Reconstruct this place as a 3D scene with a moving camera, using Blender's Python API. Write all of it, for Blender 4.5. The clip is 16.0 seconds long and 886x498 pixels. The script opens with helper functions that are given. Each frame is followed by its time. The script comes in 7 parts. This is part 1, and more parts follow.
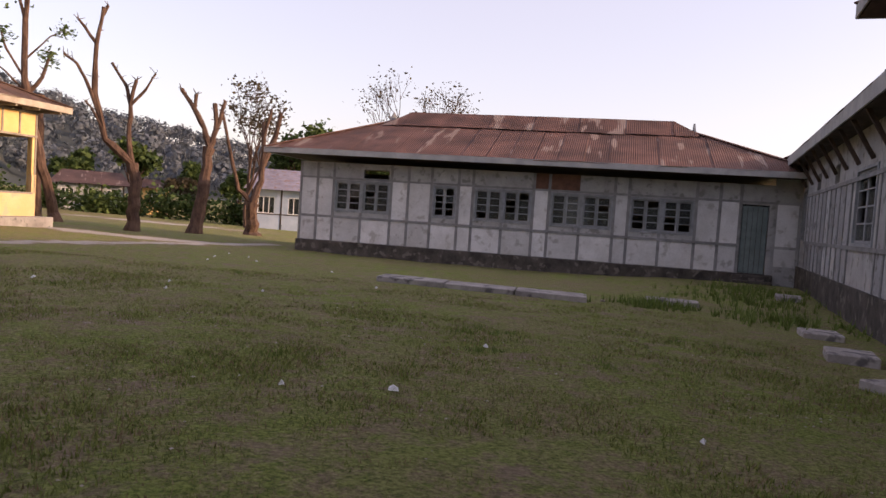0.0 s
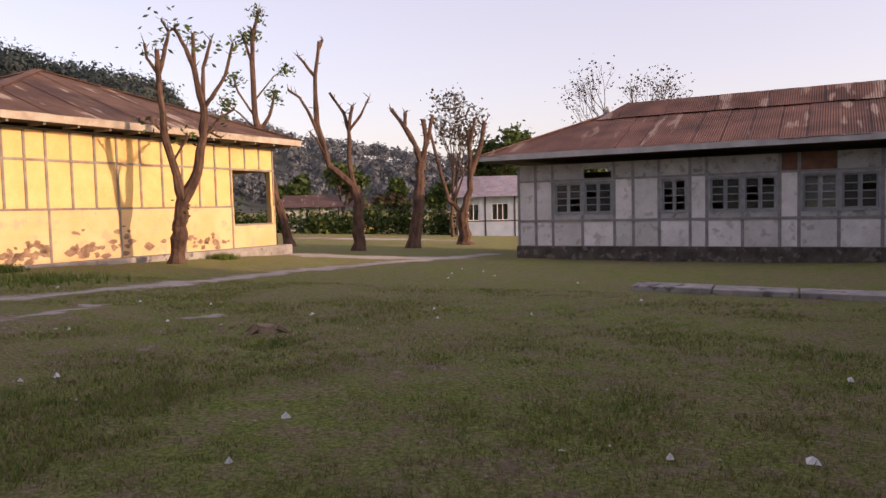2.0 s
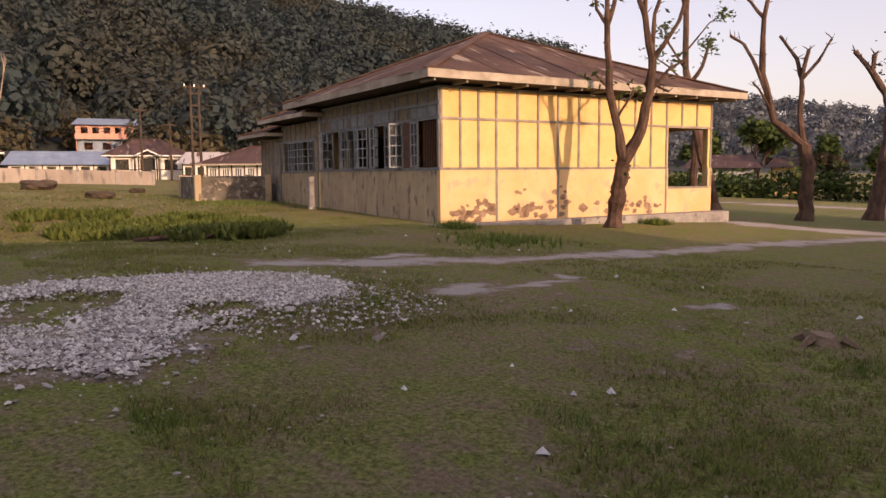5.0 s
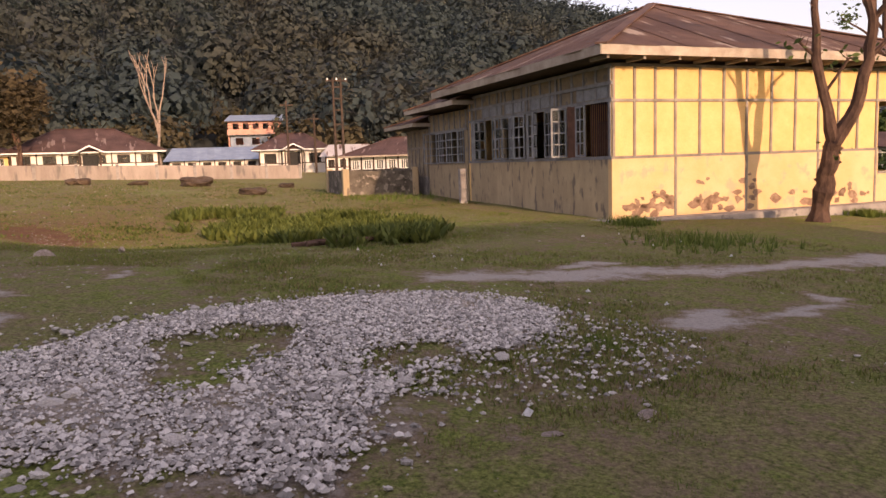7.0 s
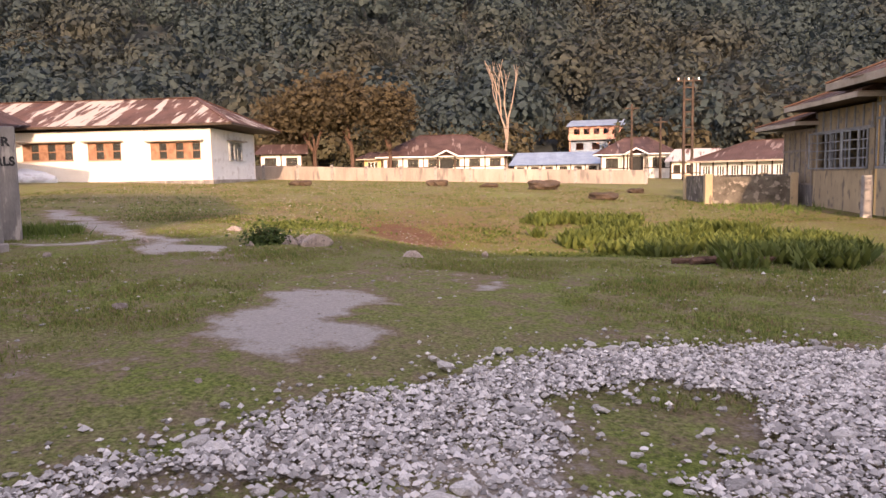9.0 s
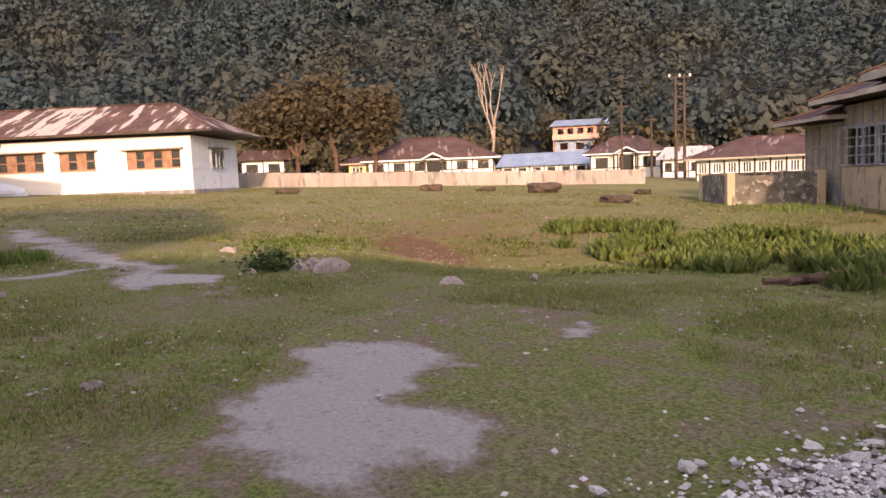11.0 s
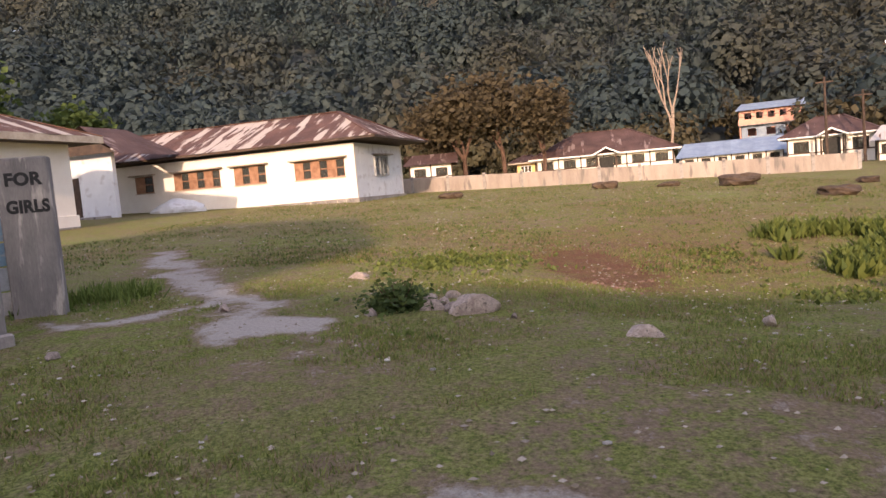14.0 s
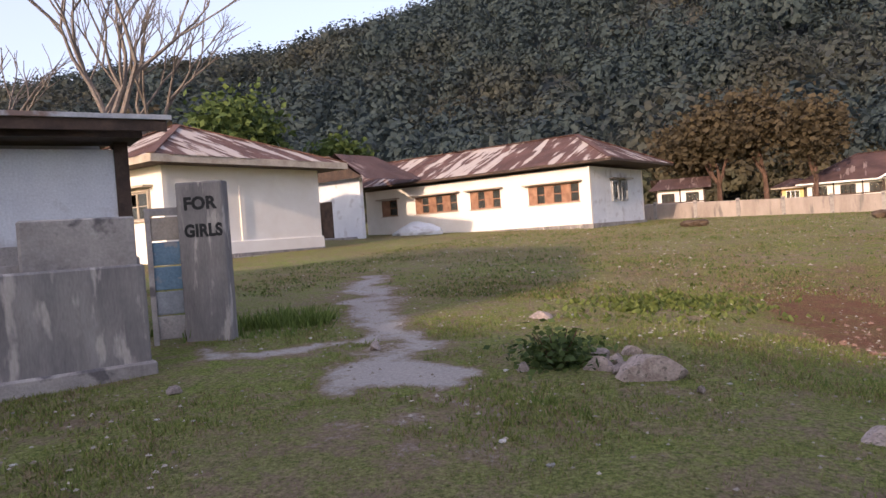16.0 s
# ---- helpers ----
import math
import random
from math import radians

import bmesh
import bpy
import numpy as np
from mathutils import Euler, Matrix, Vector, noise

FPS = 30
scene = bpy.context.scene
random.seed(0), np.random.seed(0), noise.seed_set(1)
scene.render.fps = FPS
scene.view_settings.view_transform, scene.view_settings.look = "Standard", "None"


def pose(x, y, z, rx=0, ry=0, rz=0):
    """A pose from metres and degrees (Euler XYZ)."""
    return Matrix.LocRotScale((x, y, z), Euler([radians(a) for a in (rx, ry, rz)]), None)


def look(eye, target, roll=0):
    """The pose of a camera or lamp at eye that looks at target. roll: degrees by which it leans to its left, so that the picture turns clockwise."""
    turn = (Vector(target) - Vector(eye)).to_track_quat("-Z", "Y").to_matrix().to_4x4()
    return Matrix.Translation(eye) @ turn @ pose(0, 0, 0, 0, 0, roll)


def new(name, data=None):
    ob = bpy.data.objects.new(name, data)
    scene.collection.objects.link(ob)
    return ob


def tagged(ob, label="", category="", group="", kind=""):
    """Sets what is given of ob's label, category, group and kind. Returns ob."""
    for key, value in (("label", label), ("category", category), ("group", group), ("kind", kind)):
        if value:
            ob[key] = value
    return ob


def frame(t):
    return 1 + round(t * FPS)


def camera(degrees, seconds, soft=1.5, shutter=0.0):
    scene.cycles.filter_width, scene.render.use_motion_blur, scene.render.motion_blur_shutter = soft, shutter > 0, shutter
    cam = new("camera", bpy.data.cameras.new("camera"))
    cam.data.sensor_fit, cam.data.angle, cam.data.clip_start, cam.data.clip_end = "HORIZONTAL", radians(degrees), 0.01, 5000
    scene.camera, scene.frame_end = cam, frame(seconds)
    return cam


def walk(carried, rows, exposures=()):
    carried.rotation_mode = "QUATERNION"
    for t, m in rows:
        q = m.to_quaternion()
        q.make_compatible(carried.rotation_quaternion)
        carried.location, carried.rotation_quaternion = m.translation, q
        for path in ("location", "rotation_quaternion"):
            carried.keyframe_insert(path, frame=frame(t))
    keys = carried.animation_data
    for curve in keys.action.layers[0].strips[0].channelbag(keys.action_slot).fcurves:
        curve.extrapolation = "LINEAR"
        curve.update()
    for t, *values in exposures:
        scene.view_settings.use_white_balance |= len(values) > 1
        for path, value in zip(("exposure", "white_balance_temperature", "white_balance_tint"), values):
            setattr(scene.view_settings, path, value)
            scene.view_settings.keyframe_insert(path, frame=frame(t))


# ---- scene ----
cam = camera(62.9, 16.0)
ROWS = [
    (0.0, -0.025, 0.028, 1.145, 0.09, -2.80, -3.86),
    (0.5, -0.382, 0.142, 1.218, 6.67, -4.08, -1.32),
    (1.0, -0.692, 0.398, 1.238, 13.89, -5.65, 0.65),
    (1.5, -0.913, 0.577, 1.285, 17.36, -4.67, -0.04),
    (2.0, -1.217, 0.787, 1.334, 15.09, -3.26, 1.37),
    (2.5, -1.538, 1.008, 1.330, 18.77, -4.39, -0.28),
    (3.0, -1.896, 1.286, 1.349, 27.23, -3.08, 0.59),
    (3.5, -2.260, 1.438, 1.367, 31.34, -3.67, 0.46),
    (4.0, -2.618, 1.504, 1.393, 38.43, -4.30, -0.06),
    (6.5, -4.798, 2.122, 1.502, 49.15, -7.18, 1.51),
    (7.0, -5.269, 2.241, 1.566, 55.51, -6.80, 1.88),
    (7.5, -5.720, 2.345, 1.621, 69.30, -7.61, 1.32),
    (8.0, -6.201, 2.318, 1.564, 74.03, -7.75, 2.52),
    (8.5, -6.707, 2.271, 1.506, 77.71, -5.31, 2.34),
    (9.0, -7.243, 2.265, 1.518, 81.37, -5.67, 1.13),
    (9.5, -7.750, 2.136, 1.541, 80.67, -5.13, 1.28),
    (12.0, -10.229, 1.703, 1.669, 78.90, -5.54, 3.25),
    (12.5, -10.688, 1.800, 1.667, 77.92, -4.26, 4.04),
    (13.0, -11.117, 1.936, 1.706, 81.07, -6.86, 3.80),
    (13.5, -11.550, 2.058, 1.741, 81.73, -9.06, 4.79),
    (14.0, -11.961, 2.166, 1.706, 93.20, -4.76, 4.95),
    (14.5, -12.386, 2.356, 1.705, 100.05, -5.42, 3.55),
    (15.0, -12.758, 2.495, 1.678, 102.08, -4.84, 3.77),
    (15.5, -13.081, 2.656, 1.665, 111.84, -1.61, 4.08),
    (16.0, -13.388, 2.741, 1.692, 112.83, -1.29, 4.01),
]
walk(cam, [(t, pose(x, y, z, 90 + pitch, roll, yaw)) for t, x, y, z, yaw, pitch, roll in ROWS],
     [(0.0, 0.22, 6800, 23), (2.0, 0.07, 6900, 25), (3.5, -0.03, 7200, 26), (7.0, 0.15, 7200, 27), (8.0, 0.78, 6850, 25), (9.0, 0.82, 6800, 25), (12.5, 0.55, 6450, 22), (14.0, 0.53, 6400, 20), (16.0, 0.33, 5900, 19)])

# ---- light ----
SUN_AZ = math.atan2(0.992, -0.128)      # compass angle of the sun from +y towards +x
SUN_EL = radians(14.0)
world = bpy.data.worlds.new("world")
scene.world = world
world.use_nodes = True
wn = world.node_tree.nodes
sky = wn.new("ShaderNodeTexSky")
sky.sky_type = "NISHITA"
sky.sun_disc = False
sky.sun_elevation = SUN_EL
sky.sun_rotation = SUN_AZ
sky.dust_density = 2.0
sky.air_density = 1.0
wn["Background"].inputs["Strength"].default_value = 0.15
# thin evening haze over the whole sky
haze = wn.new("ShaderNodeMixRGB")
haze.blend_type = "ADD"
haze.inputs[0].default_value = 1.0
haze.inputs[2].default_value = (2.75, 2.45, 2.65, 1)
world.node_tree.links.new(sky.outputs[0], haze.inputs[1])
world.node_tree.links.new(haze.outputs[0], wn["Background"].inputs[0])
sun_data = bpy.data.lights.new("sun", "SUN")
sun_data.energy = 4.2
sun_data.angle = radians(0.9)
sun_data.color = (1.0, 0.72, 0.46)
sun = new("sun", sun_data)
sun_dir = Vector((math.sin(SUN_AZ) * math.cos(SUN_EL), math.cos(SUN_AZ) * math.cos(SUN_EL), math.sin(SUN_EL)))
sun.matrix_world = look(sun_dir * 60, (0, 0, 0))
scene.view_settings.exposure = 0.0

# ---- materials ----


def mat(name, c1, c2, scale=3.0, rough=0.85, bump=0.15, c3=None, fine=40.0, metal=0.0, stain=0.5, stretch=(1, 1, 1), vary=0.08, spec=0.3):
    """A worn surface: two colours mixed by broad stains and fine grain, a third in patches, with a little relief."""
    m = bpy.data.materials.new(name)
    m.use_nodes = True
    nt = m.node_tree
    n, l = nt.nodes, nt.links
    b = n["Principled BSDF"]
    tc = n.new("ShaderNodeTexCoord")
    mp = n.new("ShaderNodeMapping")
    mp.inputs["Scale"].default_value = stretch
    l.new(tc.outputs["Object"], mp.inputs[0])
    big = n.new("ShaderNodeTexNoise")
    big.inputs["Scale"].default_value = scale
    big.inputs["Detail"].default_value = 5
    big.inputs["Roughness"].default_value = 0.65
    l.new(mp.outputs[0], big.inputs["Vector"])
    small = n.new("ShaderNodeTexNoise")
    small.inputs["Scale"].default_value = fine
    small.inputs["Detail"].default_value = 3
    l.new(mp.outputs[0], small.inputs["Vector"])
    r1 = n.new("ShaderNodeValToRGB")
    r1.color_ramp.elements[0].position = 0.5 - stain * 0.3
    r1.color_ramp.elements[1].position = 0.5 + stain * 0.3
    r1.color_ramp.elements[0].color = (*c1, 1)
    r1.color_ramp.elements[1].color = (*c2, 1)
    l.new(big.outputs[0], r1.inputs[0])
    last = r1.outputs[0]
    if c3:
        patch = n.new("ShaderNodeTexNoise")
        patch.inputs["Scale"].default_value = scale * 2.3
        patch.inputs["Detail"].default_value = 6
        l.new(mp.outputs[0], patch.inputs["Vector"])
        r2 = n.new("ShaderNodeValToRGB")
        r2.color_ramp.elements[0].position = 0.56
        r2.color_ramp.elements[1].position = 0.64
        l.new(patch.outputs[0], r2.inputs[0])
        mx = n.new("ShaderNodeMixRGB")
        mx.inputs[2].default_value = (*c3, 1)
        l.new(r2.outputs[0], mx.inputs[0])
        l.new(last, mx.inputs[1])
        last = mx.outputs[0]
    info = n.new("ShaderNodeObjectInfo")
    val = n.new("ShaderNodeMath")
    val.operation = "MULTIPLY_ADD"
    val.inputs[1].default_value = vary * 2
    val.inputs[2].default_value = 1 - vary
    l.new(info.outputs["Random"], val.inputs[0])
    v2 = n.new("ShaderNodeMath")
    v2.operation = "MULTIPLY_ADD"
    v2.inputs[1].default_value = 0.5
    v2.inputs[2].default_value = 0.75
    l.new(small.outputs[0], v2.inputs[0])
    v3 = n.new("ShaderNodeMath")
    v3.operation = "MULTIPLY"
    l.new(val.outputs[0], v3.inputs[0])
    l.new(v2.outputs[0], v3.inputs[1])
    hs = n.new("ShaderNodeHueSaturation")
    l.new(v3.outputs[0], hs.inputs["Value"])
    l.new(last, hs.inputs["Color"])
    l.new(hs.outputs[0], b.inputs["Base Color"])
    b.inputs["Roughness"].default_value = rough
    b.inputs["Metallic"].default_value = metal
    b.inputs["Specular IOR Level"].default_value = spec
    if bump:
        bp = n.new("ShaderNodeBump")
        bp.inputs["Strength"].default_value = bump
        bp.inputs["Distance"].default_value = 0.02
        l.new(small.outputs[0], bp.inputs["Height"])
        l.new(bp.outputs[0], b.inputs["Normal"])
    return m


M_YELLOW = mat("yellow_plaster", (0.72, 0.47, 0.19), (0.80, 0.555, 0.25), 1.5, 0.9, 0.1, vary=0.05)
M_YELLOW_LOW = mat("yellow_plaster_peeling", (0.68, 0.455, 0.22), (0.76, 0.54, 0.30), 1.0, 0.9, 0.2, c3=(0.56, 0.42, 0.27), vary=0.03)
M_STAIN = mat("peeled_plaster", (0.20, 0.12, 0.08), (0.38, 0.26, 0.18), 6.0, 0.95, 0.5)
M_BATTEN = mat("weathered_timber", (0.20, 0.17, 0.15), (0.33, 0.29, 0.25), 3.0, 0.85, 0.3, fine=60)
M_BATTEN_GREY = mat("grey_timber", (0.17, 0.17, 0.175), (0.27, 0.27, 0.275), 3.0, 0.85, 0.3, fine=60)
M_GREYPANEL = mat("whitewashed_panel", (0.50, 0.50, 0.50), (0.64, 0.64, 0.65), 1.2, 0.9, 0.1, c3=(0.40, 0.39, 0.38), vary=0.15)
M_GREYWALL = mat("grey_plaster", (0.30, 0.30, 0.30), (0.42, 0.42, 0.42), 1.5, 0.9, 0.15, c3=(0.22, 0.22, 0.21))
M_PLINTH = mat("stained_plinth", (0.040, 0.036, 0.033), (0.10, 0.088, 0.078), 2.0, 0.95, 0.4, c3=(0.15, 0.135, 0.12))
M_CONC = mat("old_concrete", (0.22, 0.20, 0.19), (0.40, 0.37, 0.34), 1.6, 0.95, 0.35, c3=(0.13, 0.12, 0.12), vary=0.1)
M_WALLPANEL = mat("pinkish_concrete_panel", (0.24, 0.20, 0.175), (0.36, 0.305, 0.265), 0.6, 0.95, 0.3, c3=(0.17, 0.15, 0.14), vary=0.08, stretch=(1.5, 1.5, 0.4), stain=0.5)
M_CONC_DIRTY = mat("mouldy_concrete", (0.13, 0.12, 0.12), (0.30, 0.28, 0.26), 2.2, 0.95, 0.4, c3=(0.42, 0.38, 0.34), stretch=(1.5, 1.5, 0.35), stain=0.7)
M_WHITE = mat("cream_whitewash", (0.70, 0.655, 0.60), (0.78, 0.745, 0.70), 0.8, 0.9, 0.08, vary=0.02)
# Bluish copy of M_WHITE that carries the tint of unlit walls.
M_WHITE_SHADE = mat("bluish_shade_whitewash", (0.60, 0.62, 0.66), (0.70, 0.72, 0.75), 0.9, 0.9, 0.1, c3=(0.52, 0.52, 0.54))
M_RUST_PLAIN = mat("rusted_sheet", (0.085, 0.042, 0.030), (0.17, 0.085, 0.055), 1.1, 0.75, 0.2, c3=(0.24, 0.15, 0.11), metal=0.0, vary=0.22, stain=0.8)
M_FASCIA = mat("weathered_fascia_board", (0.30, 0.25, 0.20), (0.46, 0.40, 0.33), 2.0, 0.85, 0.25, vary=0.1)
M_FASCIA_GREY = mat("grey_fascia_board", (0.30, 0.30, 0.30), (0.43, 0.42, 0.41), 2.0, 0.85, 0.2)
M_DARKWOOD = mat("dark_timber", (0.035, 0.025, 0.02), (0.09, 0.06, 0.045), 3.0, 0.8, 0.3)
M_REDWOOD = mat("brown_window_frame", (0.20, 0.10, 0.06), (0.34, 0.19, 0.12), 3.0, 0.7, 0.2, vary=0.1)
M_GREYBLUE = mat("greyblue_window_paint", (0.19, 0.20, 0.215), (0.30, 0.315, 0.33), 4.0, 0.7, 0.2, vary=0.12)
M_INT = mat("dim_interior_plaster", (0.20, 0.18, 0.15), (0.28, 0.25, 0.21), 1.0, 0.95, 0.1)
M_SHUTTER = mat("rust_brown_shutter", (0.10, 0.05, 0.035), (0.18, 0.09, 0.06), 3.0, 0.8, 0.3)
M_TEAL = mat("faded_teal_door", (0.13, 0.17, 0.17), (0.20, 0.25, 0.25), 2.0, 0.8, 0.2)
M_BLUEDOOR = mat("faded_blue_board", (0.09, 0.16, 0.22), (0.16, 0.23, 0.29), 3.0, 0.8, 0.3, c3=(0.25, 0.25, 0.25))
M_BARK = mat("pollard_bark", (0.055, 0.032, 0.024), (0.14, 0.085, 0.062), 5.0, 0.95, 0.9, fine=25, stretch=(1, 1, 0.4), vary=0.1)
M_BARK_PALE = mat("pale_dead_wood", (0.22, 0.17, 0.14), (0.34, 0.27, 0.22), 3.0, 0.9, 0.4)
M_STONE = mat("grey_river_stone", (0.30, 0.285, 0.262), (0.52, 0.495, 0.455), 5.0, 0.85, 0.3, vary=0.35, fine=30)
M_ROCK = mat("pale_pink_boulder", (0.26, 0.21, 0.185), (0.44, 0.37, 0.33), 3.0, 0.95, 0.8, c3=(0.17, 0.15, 0.13), vary=0.2, fine=14)
M_REDSOIL = mat("red_soil", (0.16, 0.075, 0.045), (0.26, 0.14, 0.09), 3.0, 0.95, 0.6)
M_BLUEROOF = mat("blue_sheet_roof", (0.16, 0.21, 0.30), (0.24, 0.30, 0.39), 1.0, 0.5, 0.2)
M_BLUEWASH = mat("pale_blue_limewash", (0.33, 0.39, 0.50), (0.43, 0.49, 0.59), 0.9, 0.9, 0.1)
M_ROOF_LILAC = mat("weathered_lilac_tin", (0.19, 0.17, 0.21), (0.31, 0.28, 0.33), 1.2, 0.6, 0.2, c3=(0.24, 0.16, 0.14))
M_PINK = mat("pink_wall", (0.52, 0.27, 0.21), (0.60, 0.34, 0.27), 1.0, 0.9, 0.05)
M_TIN = mat("tin_sheet", (0.33, 0.33, 0.34), (0.52, 0.52, 0.53), 1.0, 0.5, 0.2, c3=(0.22, 0.15, 0.12), vary=0.2)
M_WHITEPAINT = mat("white_enamel", (0.70, 0.70, 0.70), (0.80, 0.80, 0.79), 2.0, 0.6, 0.05)
M_LITTER = mat("litter_paper", (0.62, 0.62, 0.62), (0.78, 0.78, 0.77), 3.0, 0.8, 0.1, vary=0.2)
M_BLACK = mat("black_paint", (0.015, 0.015, 0.015), (0.03, 0.03, 0.03), 5.0, 0.7, 0.1)
# Dimmer copies of the hall's yellow: end-wall shade is mixed into both colours.
M_OCHRE_DIM = mat("shaded_weathered_ochre", (0.20, 0.16, 0.11), (0.32, 0.255, 0.165), 2.0, 0.9, 0.2, c3=(0.17, 0.155, 0.14), vary=0.1)
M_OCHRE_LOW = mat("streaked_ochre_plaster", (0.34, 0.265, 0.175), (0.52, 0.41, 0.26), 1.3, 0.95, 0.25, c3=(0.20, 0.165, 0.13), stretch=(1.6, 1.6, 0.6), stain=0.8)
M_GREYDIRTY = mat("grimy_whitewash", (0.24, 0.24, 0.25), (0.38, 0.38, 0.39), 1.2, 0.9, 0.15, c3=(0.15, 0.15, 0.145), vary=0.25, stain=0.8)
M_MOSS = mat("mossy_concrete", (0.07, 0.062, 0.05), (0.17, 0.15, 0.125), 2.2, 0.95, 0.4, c3=(0.30, 0.265, 0.23))
# Darker copy of M_GREYWALL, with the upper walls' shade in its colour.
M_GREYSHADE = mat("shaded_grey_wall", (0.10, 0.10, 0.105), (0.19, 0.19, 0.195), 1.5, 0.9, 0.15)


def rust_roof(name, dark, mid, pale, pale_amount, scale=0.9):
    """Corrugated sheet: rust in broad clouds, pale bare strips that run down the slope, ribs in relief."""
    m = bpy.data.materials.new(name)
    m.use_nodes = True
    n, l = m.node_tree.nodes, m.node_tree.links
    b = n["Principled BSDF"]
    tc = n.new("ShaderNodeTexCoord")
    uv = n.new("ShaderNodeUVMap")
    big = n.new("ShaderNodeTexNoise")
    big.inputs["Scale"].default_value = scale
    big.inputs["Detail"].default_value = 6
    l.new(tc.outputs["Object"], big.inputs["Vector"])
    ramp = n.new("ShaderNodeValToRGB")
    ramp.color_ramp.elements[0].position = 0.35
    ramp.color_ramp.elements[1].position = 0.68
    ramp.color_ramp.elements[0].color = (*dark, 1)
    ramp.color_ramp.elements[1].color = (*mid, 1)
    l.new(big.outputs[0], ramp.inputs[0])
    info = n.new("ShaderNodeObjectInfo")
    mp = n.new("ShaderNodeMapping")
    mp.inputs["Scale"].default_value = (1.6, 0.35, 1)
    comb = n.new("ShaderNodeCombineXYZ")
    l.new(info.outputs["Random"], comb.inputs[0])
    l.new(info.outputs["Random"], comb.inputs[1])
    sc = n.new("ShaderNodeVectorMath")
    sc.operation = "SCALE"
    sc.inputs["Scale"].default_value = 37.0
    l.new(comb.outputs[0], sc.inputs[0])
    l.new(uv.outputs[0], mp.inputs[0])
    l.new(sc.outputs[0], mp.inputs["Location"])
    strip = n.new("ShaderNodeTexNoise")
    strip.inputs["Scale"].default_value = 1.3
    strip.inputs["Detail"].default_value = 5
    l.new(mp.outputs[0], strip.inputs["Vector"])
    add = n.new("ShaderNodeMath")
    add.operation = "MULTIPLY_ADD"
    add.inputs[1].default_value = 0.22
    l.new(info.outputs["Random"], add.inputs[0])
    l.new(strip.outputs[0], add.inputs[2])
    r2 = n.new("ShaderNodeValToRGB")
    r2.color_ramp.elements[0].position = 0.74 - pale_amount
    r2.color_ramp.elements[1].position = 0.80 - pale_amount
    l.new(add.outputs[0], r2.inputs[0])
    mx = n.new("ShaderNodeMixRGB")
    mx.inputs[2].default_value = (*pale, 1)
    l.new(r2.outputs[0], mx.inputs[0])
    l.new(ramp.outputs[0], mx.inputs[1])
    l.new(mx.outputs[0], b.inputs["Base Color"])
    b.inputs["Roughness"].default_value = 0.75
    b.inputs["Specular IOR Level"].default_value = 0.25
    wave = n.new("ShaderNodeTexWave")
    wave.bands_direction = "X"
    wave.inputs["Scale"].default_value = 4.2
    l.new(uv.outputs[0], wave.inputs["Vector"])
    bp = n.new("ShaderNodeBump")
    bp.inputs["Strength"].default_value = 0.6
    bp.inputs["Distance"].default_value = 0.03
    l.new(wave.outputs[0], bp.inputs["Height"])
    l.new(bp.outputs[0], b.inputs["Normal"])
    return m


M_ROOF_YEL = rust_roof("rust_brown_roof", (0.075, 0.040, 0.030), (0.15, 0.085, 0.060), (0.34, 0.27, 0.22), 0.0)
M_ROOF_GREY = rust_roof("rust_red_roof", (0.080, 0.042, 0.034), (0.17, 0.085, 0.066), (0.26, 0.19, 0.16), 0.03)
M_ROOF_WHITE = rust_roof("streaked_rust_roof", (0.075, 0.040, 0.033), (0.14, 0.074, 0.058), (0.46, 0.40, 0.36), 0.11)
M_ROOF_FAR = rust_roof("dark_far_roof", (0.07, 0.040, 0.036), (0.12, 0.07, 0.06), (0.25, 0.19, 0.17), 0.0)
M_ROOF_TIN = rust_roof("striped_tin_roof", (0.11, 0.06, 0.05), (0.2, 0.12, 0.1), (0.50, 0.47, 0.46), 0.2)


def glass_mat():
    m = bpy.data.materials.new("dusty_glass")
    m.use_nodes = True
    b = m.node_tree.nodes["Principled BSDF"]
    b.inputs["Base Color"].default_value = (0.30, 0.33, 0.33, 1)
    b.inputs["Roughness"].default_value = 0.12
    b.inputs["Transmission Weight"].default_value = 0.92
    b.inputs["IOR"].default_value = 1.3
    return m


M_GLASS = glass_mat()


def leaf_mat(name, c1, c2, trans=0.25):
    m = bpy.data.materials.new(name)
    m.use_nodes = True
    n, l = m.node_tree.nodes, m.node_tree.links
    b = n["Principled BSDF"]
    g = n.new("ShaderNodeNewGeometry")
    r = n.new("ShaderNodeValToRGB")
    r.color_ramp.elements[0].color = (*c1, 1)
    r.color_ramp.elements[1].color = (*c2, 1)
    l.new(g.outputs["Random Per Island"], r.inputs[0])
    l.new(r.outputs[0], b.inputs["Base Color"])
    b.inputs["Roughness"].default_value = 0.7
    b.inputs["Specular IOR Level"].default_value = 0.2
    tr = n.new("ShaderNodeBsdfTranslucent")
    l.new(r.outputs[0], tr.inputs["Color"])
    ms = n.new("ShaderNodeMixShader")
    ms.inputs[0].default_value = trans
    l.new(b.outputs[0], ms.inputs[1])
    l.new(tr.outputs[0], ms.inputs[2])
    l.new(ms.outputs[0], n["Material Output"].inputs["Surface"])
    return m


M_LEAF = leaf_mat("leaf_green", (0.035, 0.06, 0.018), (0.10, 0.14, 0.04))
M_LEAF_DRY = leaf_mat("leaf_brownish", (0.058, 0.048, 0.029), (0.105, 0.084, 0.050), 0.35)
M_WEED = leaf_mat("weed_leaf", (0.055, 0.080, 0.018), (0.165, 0.195, 0.05))
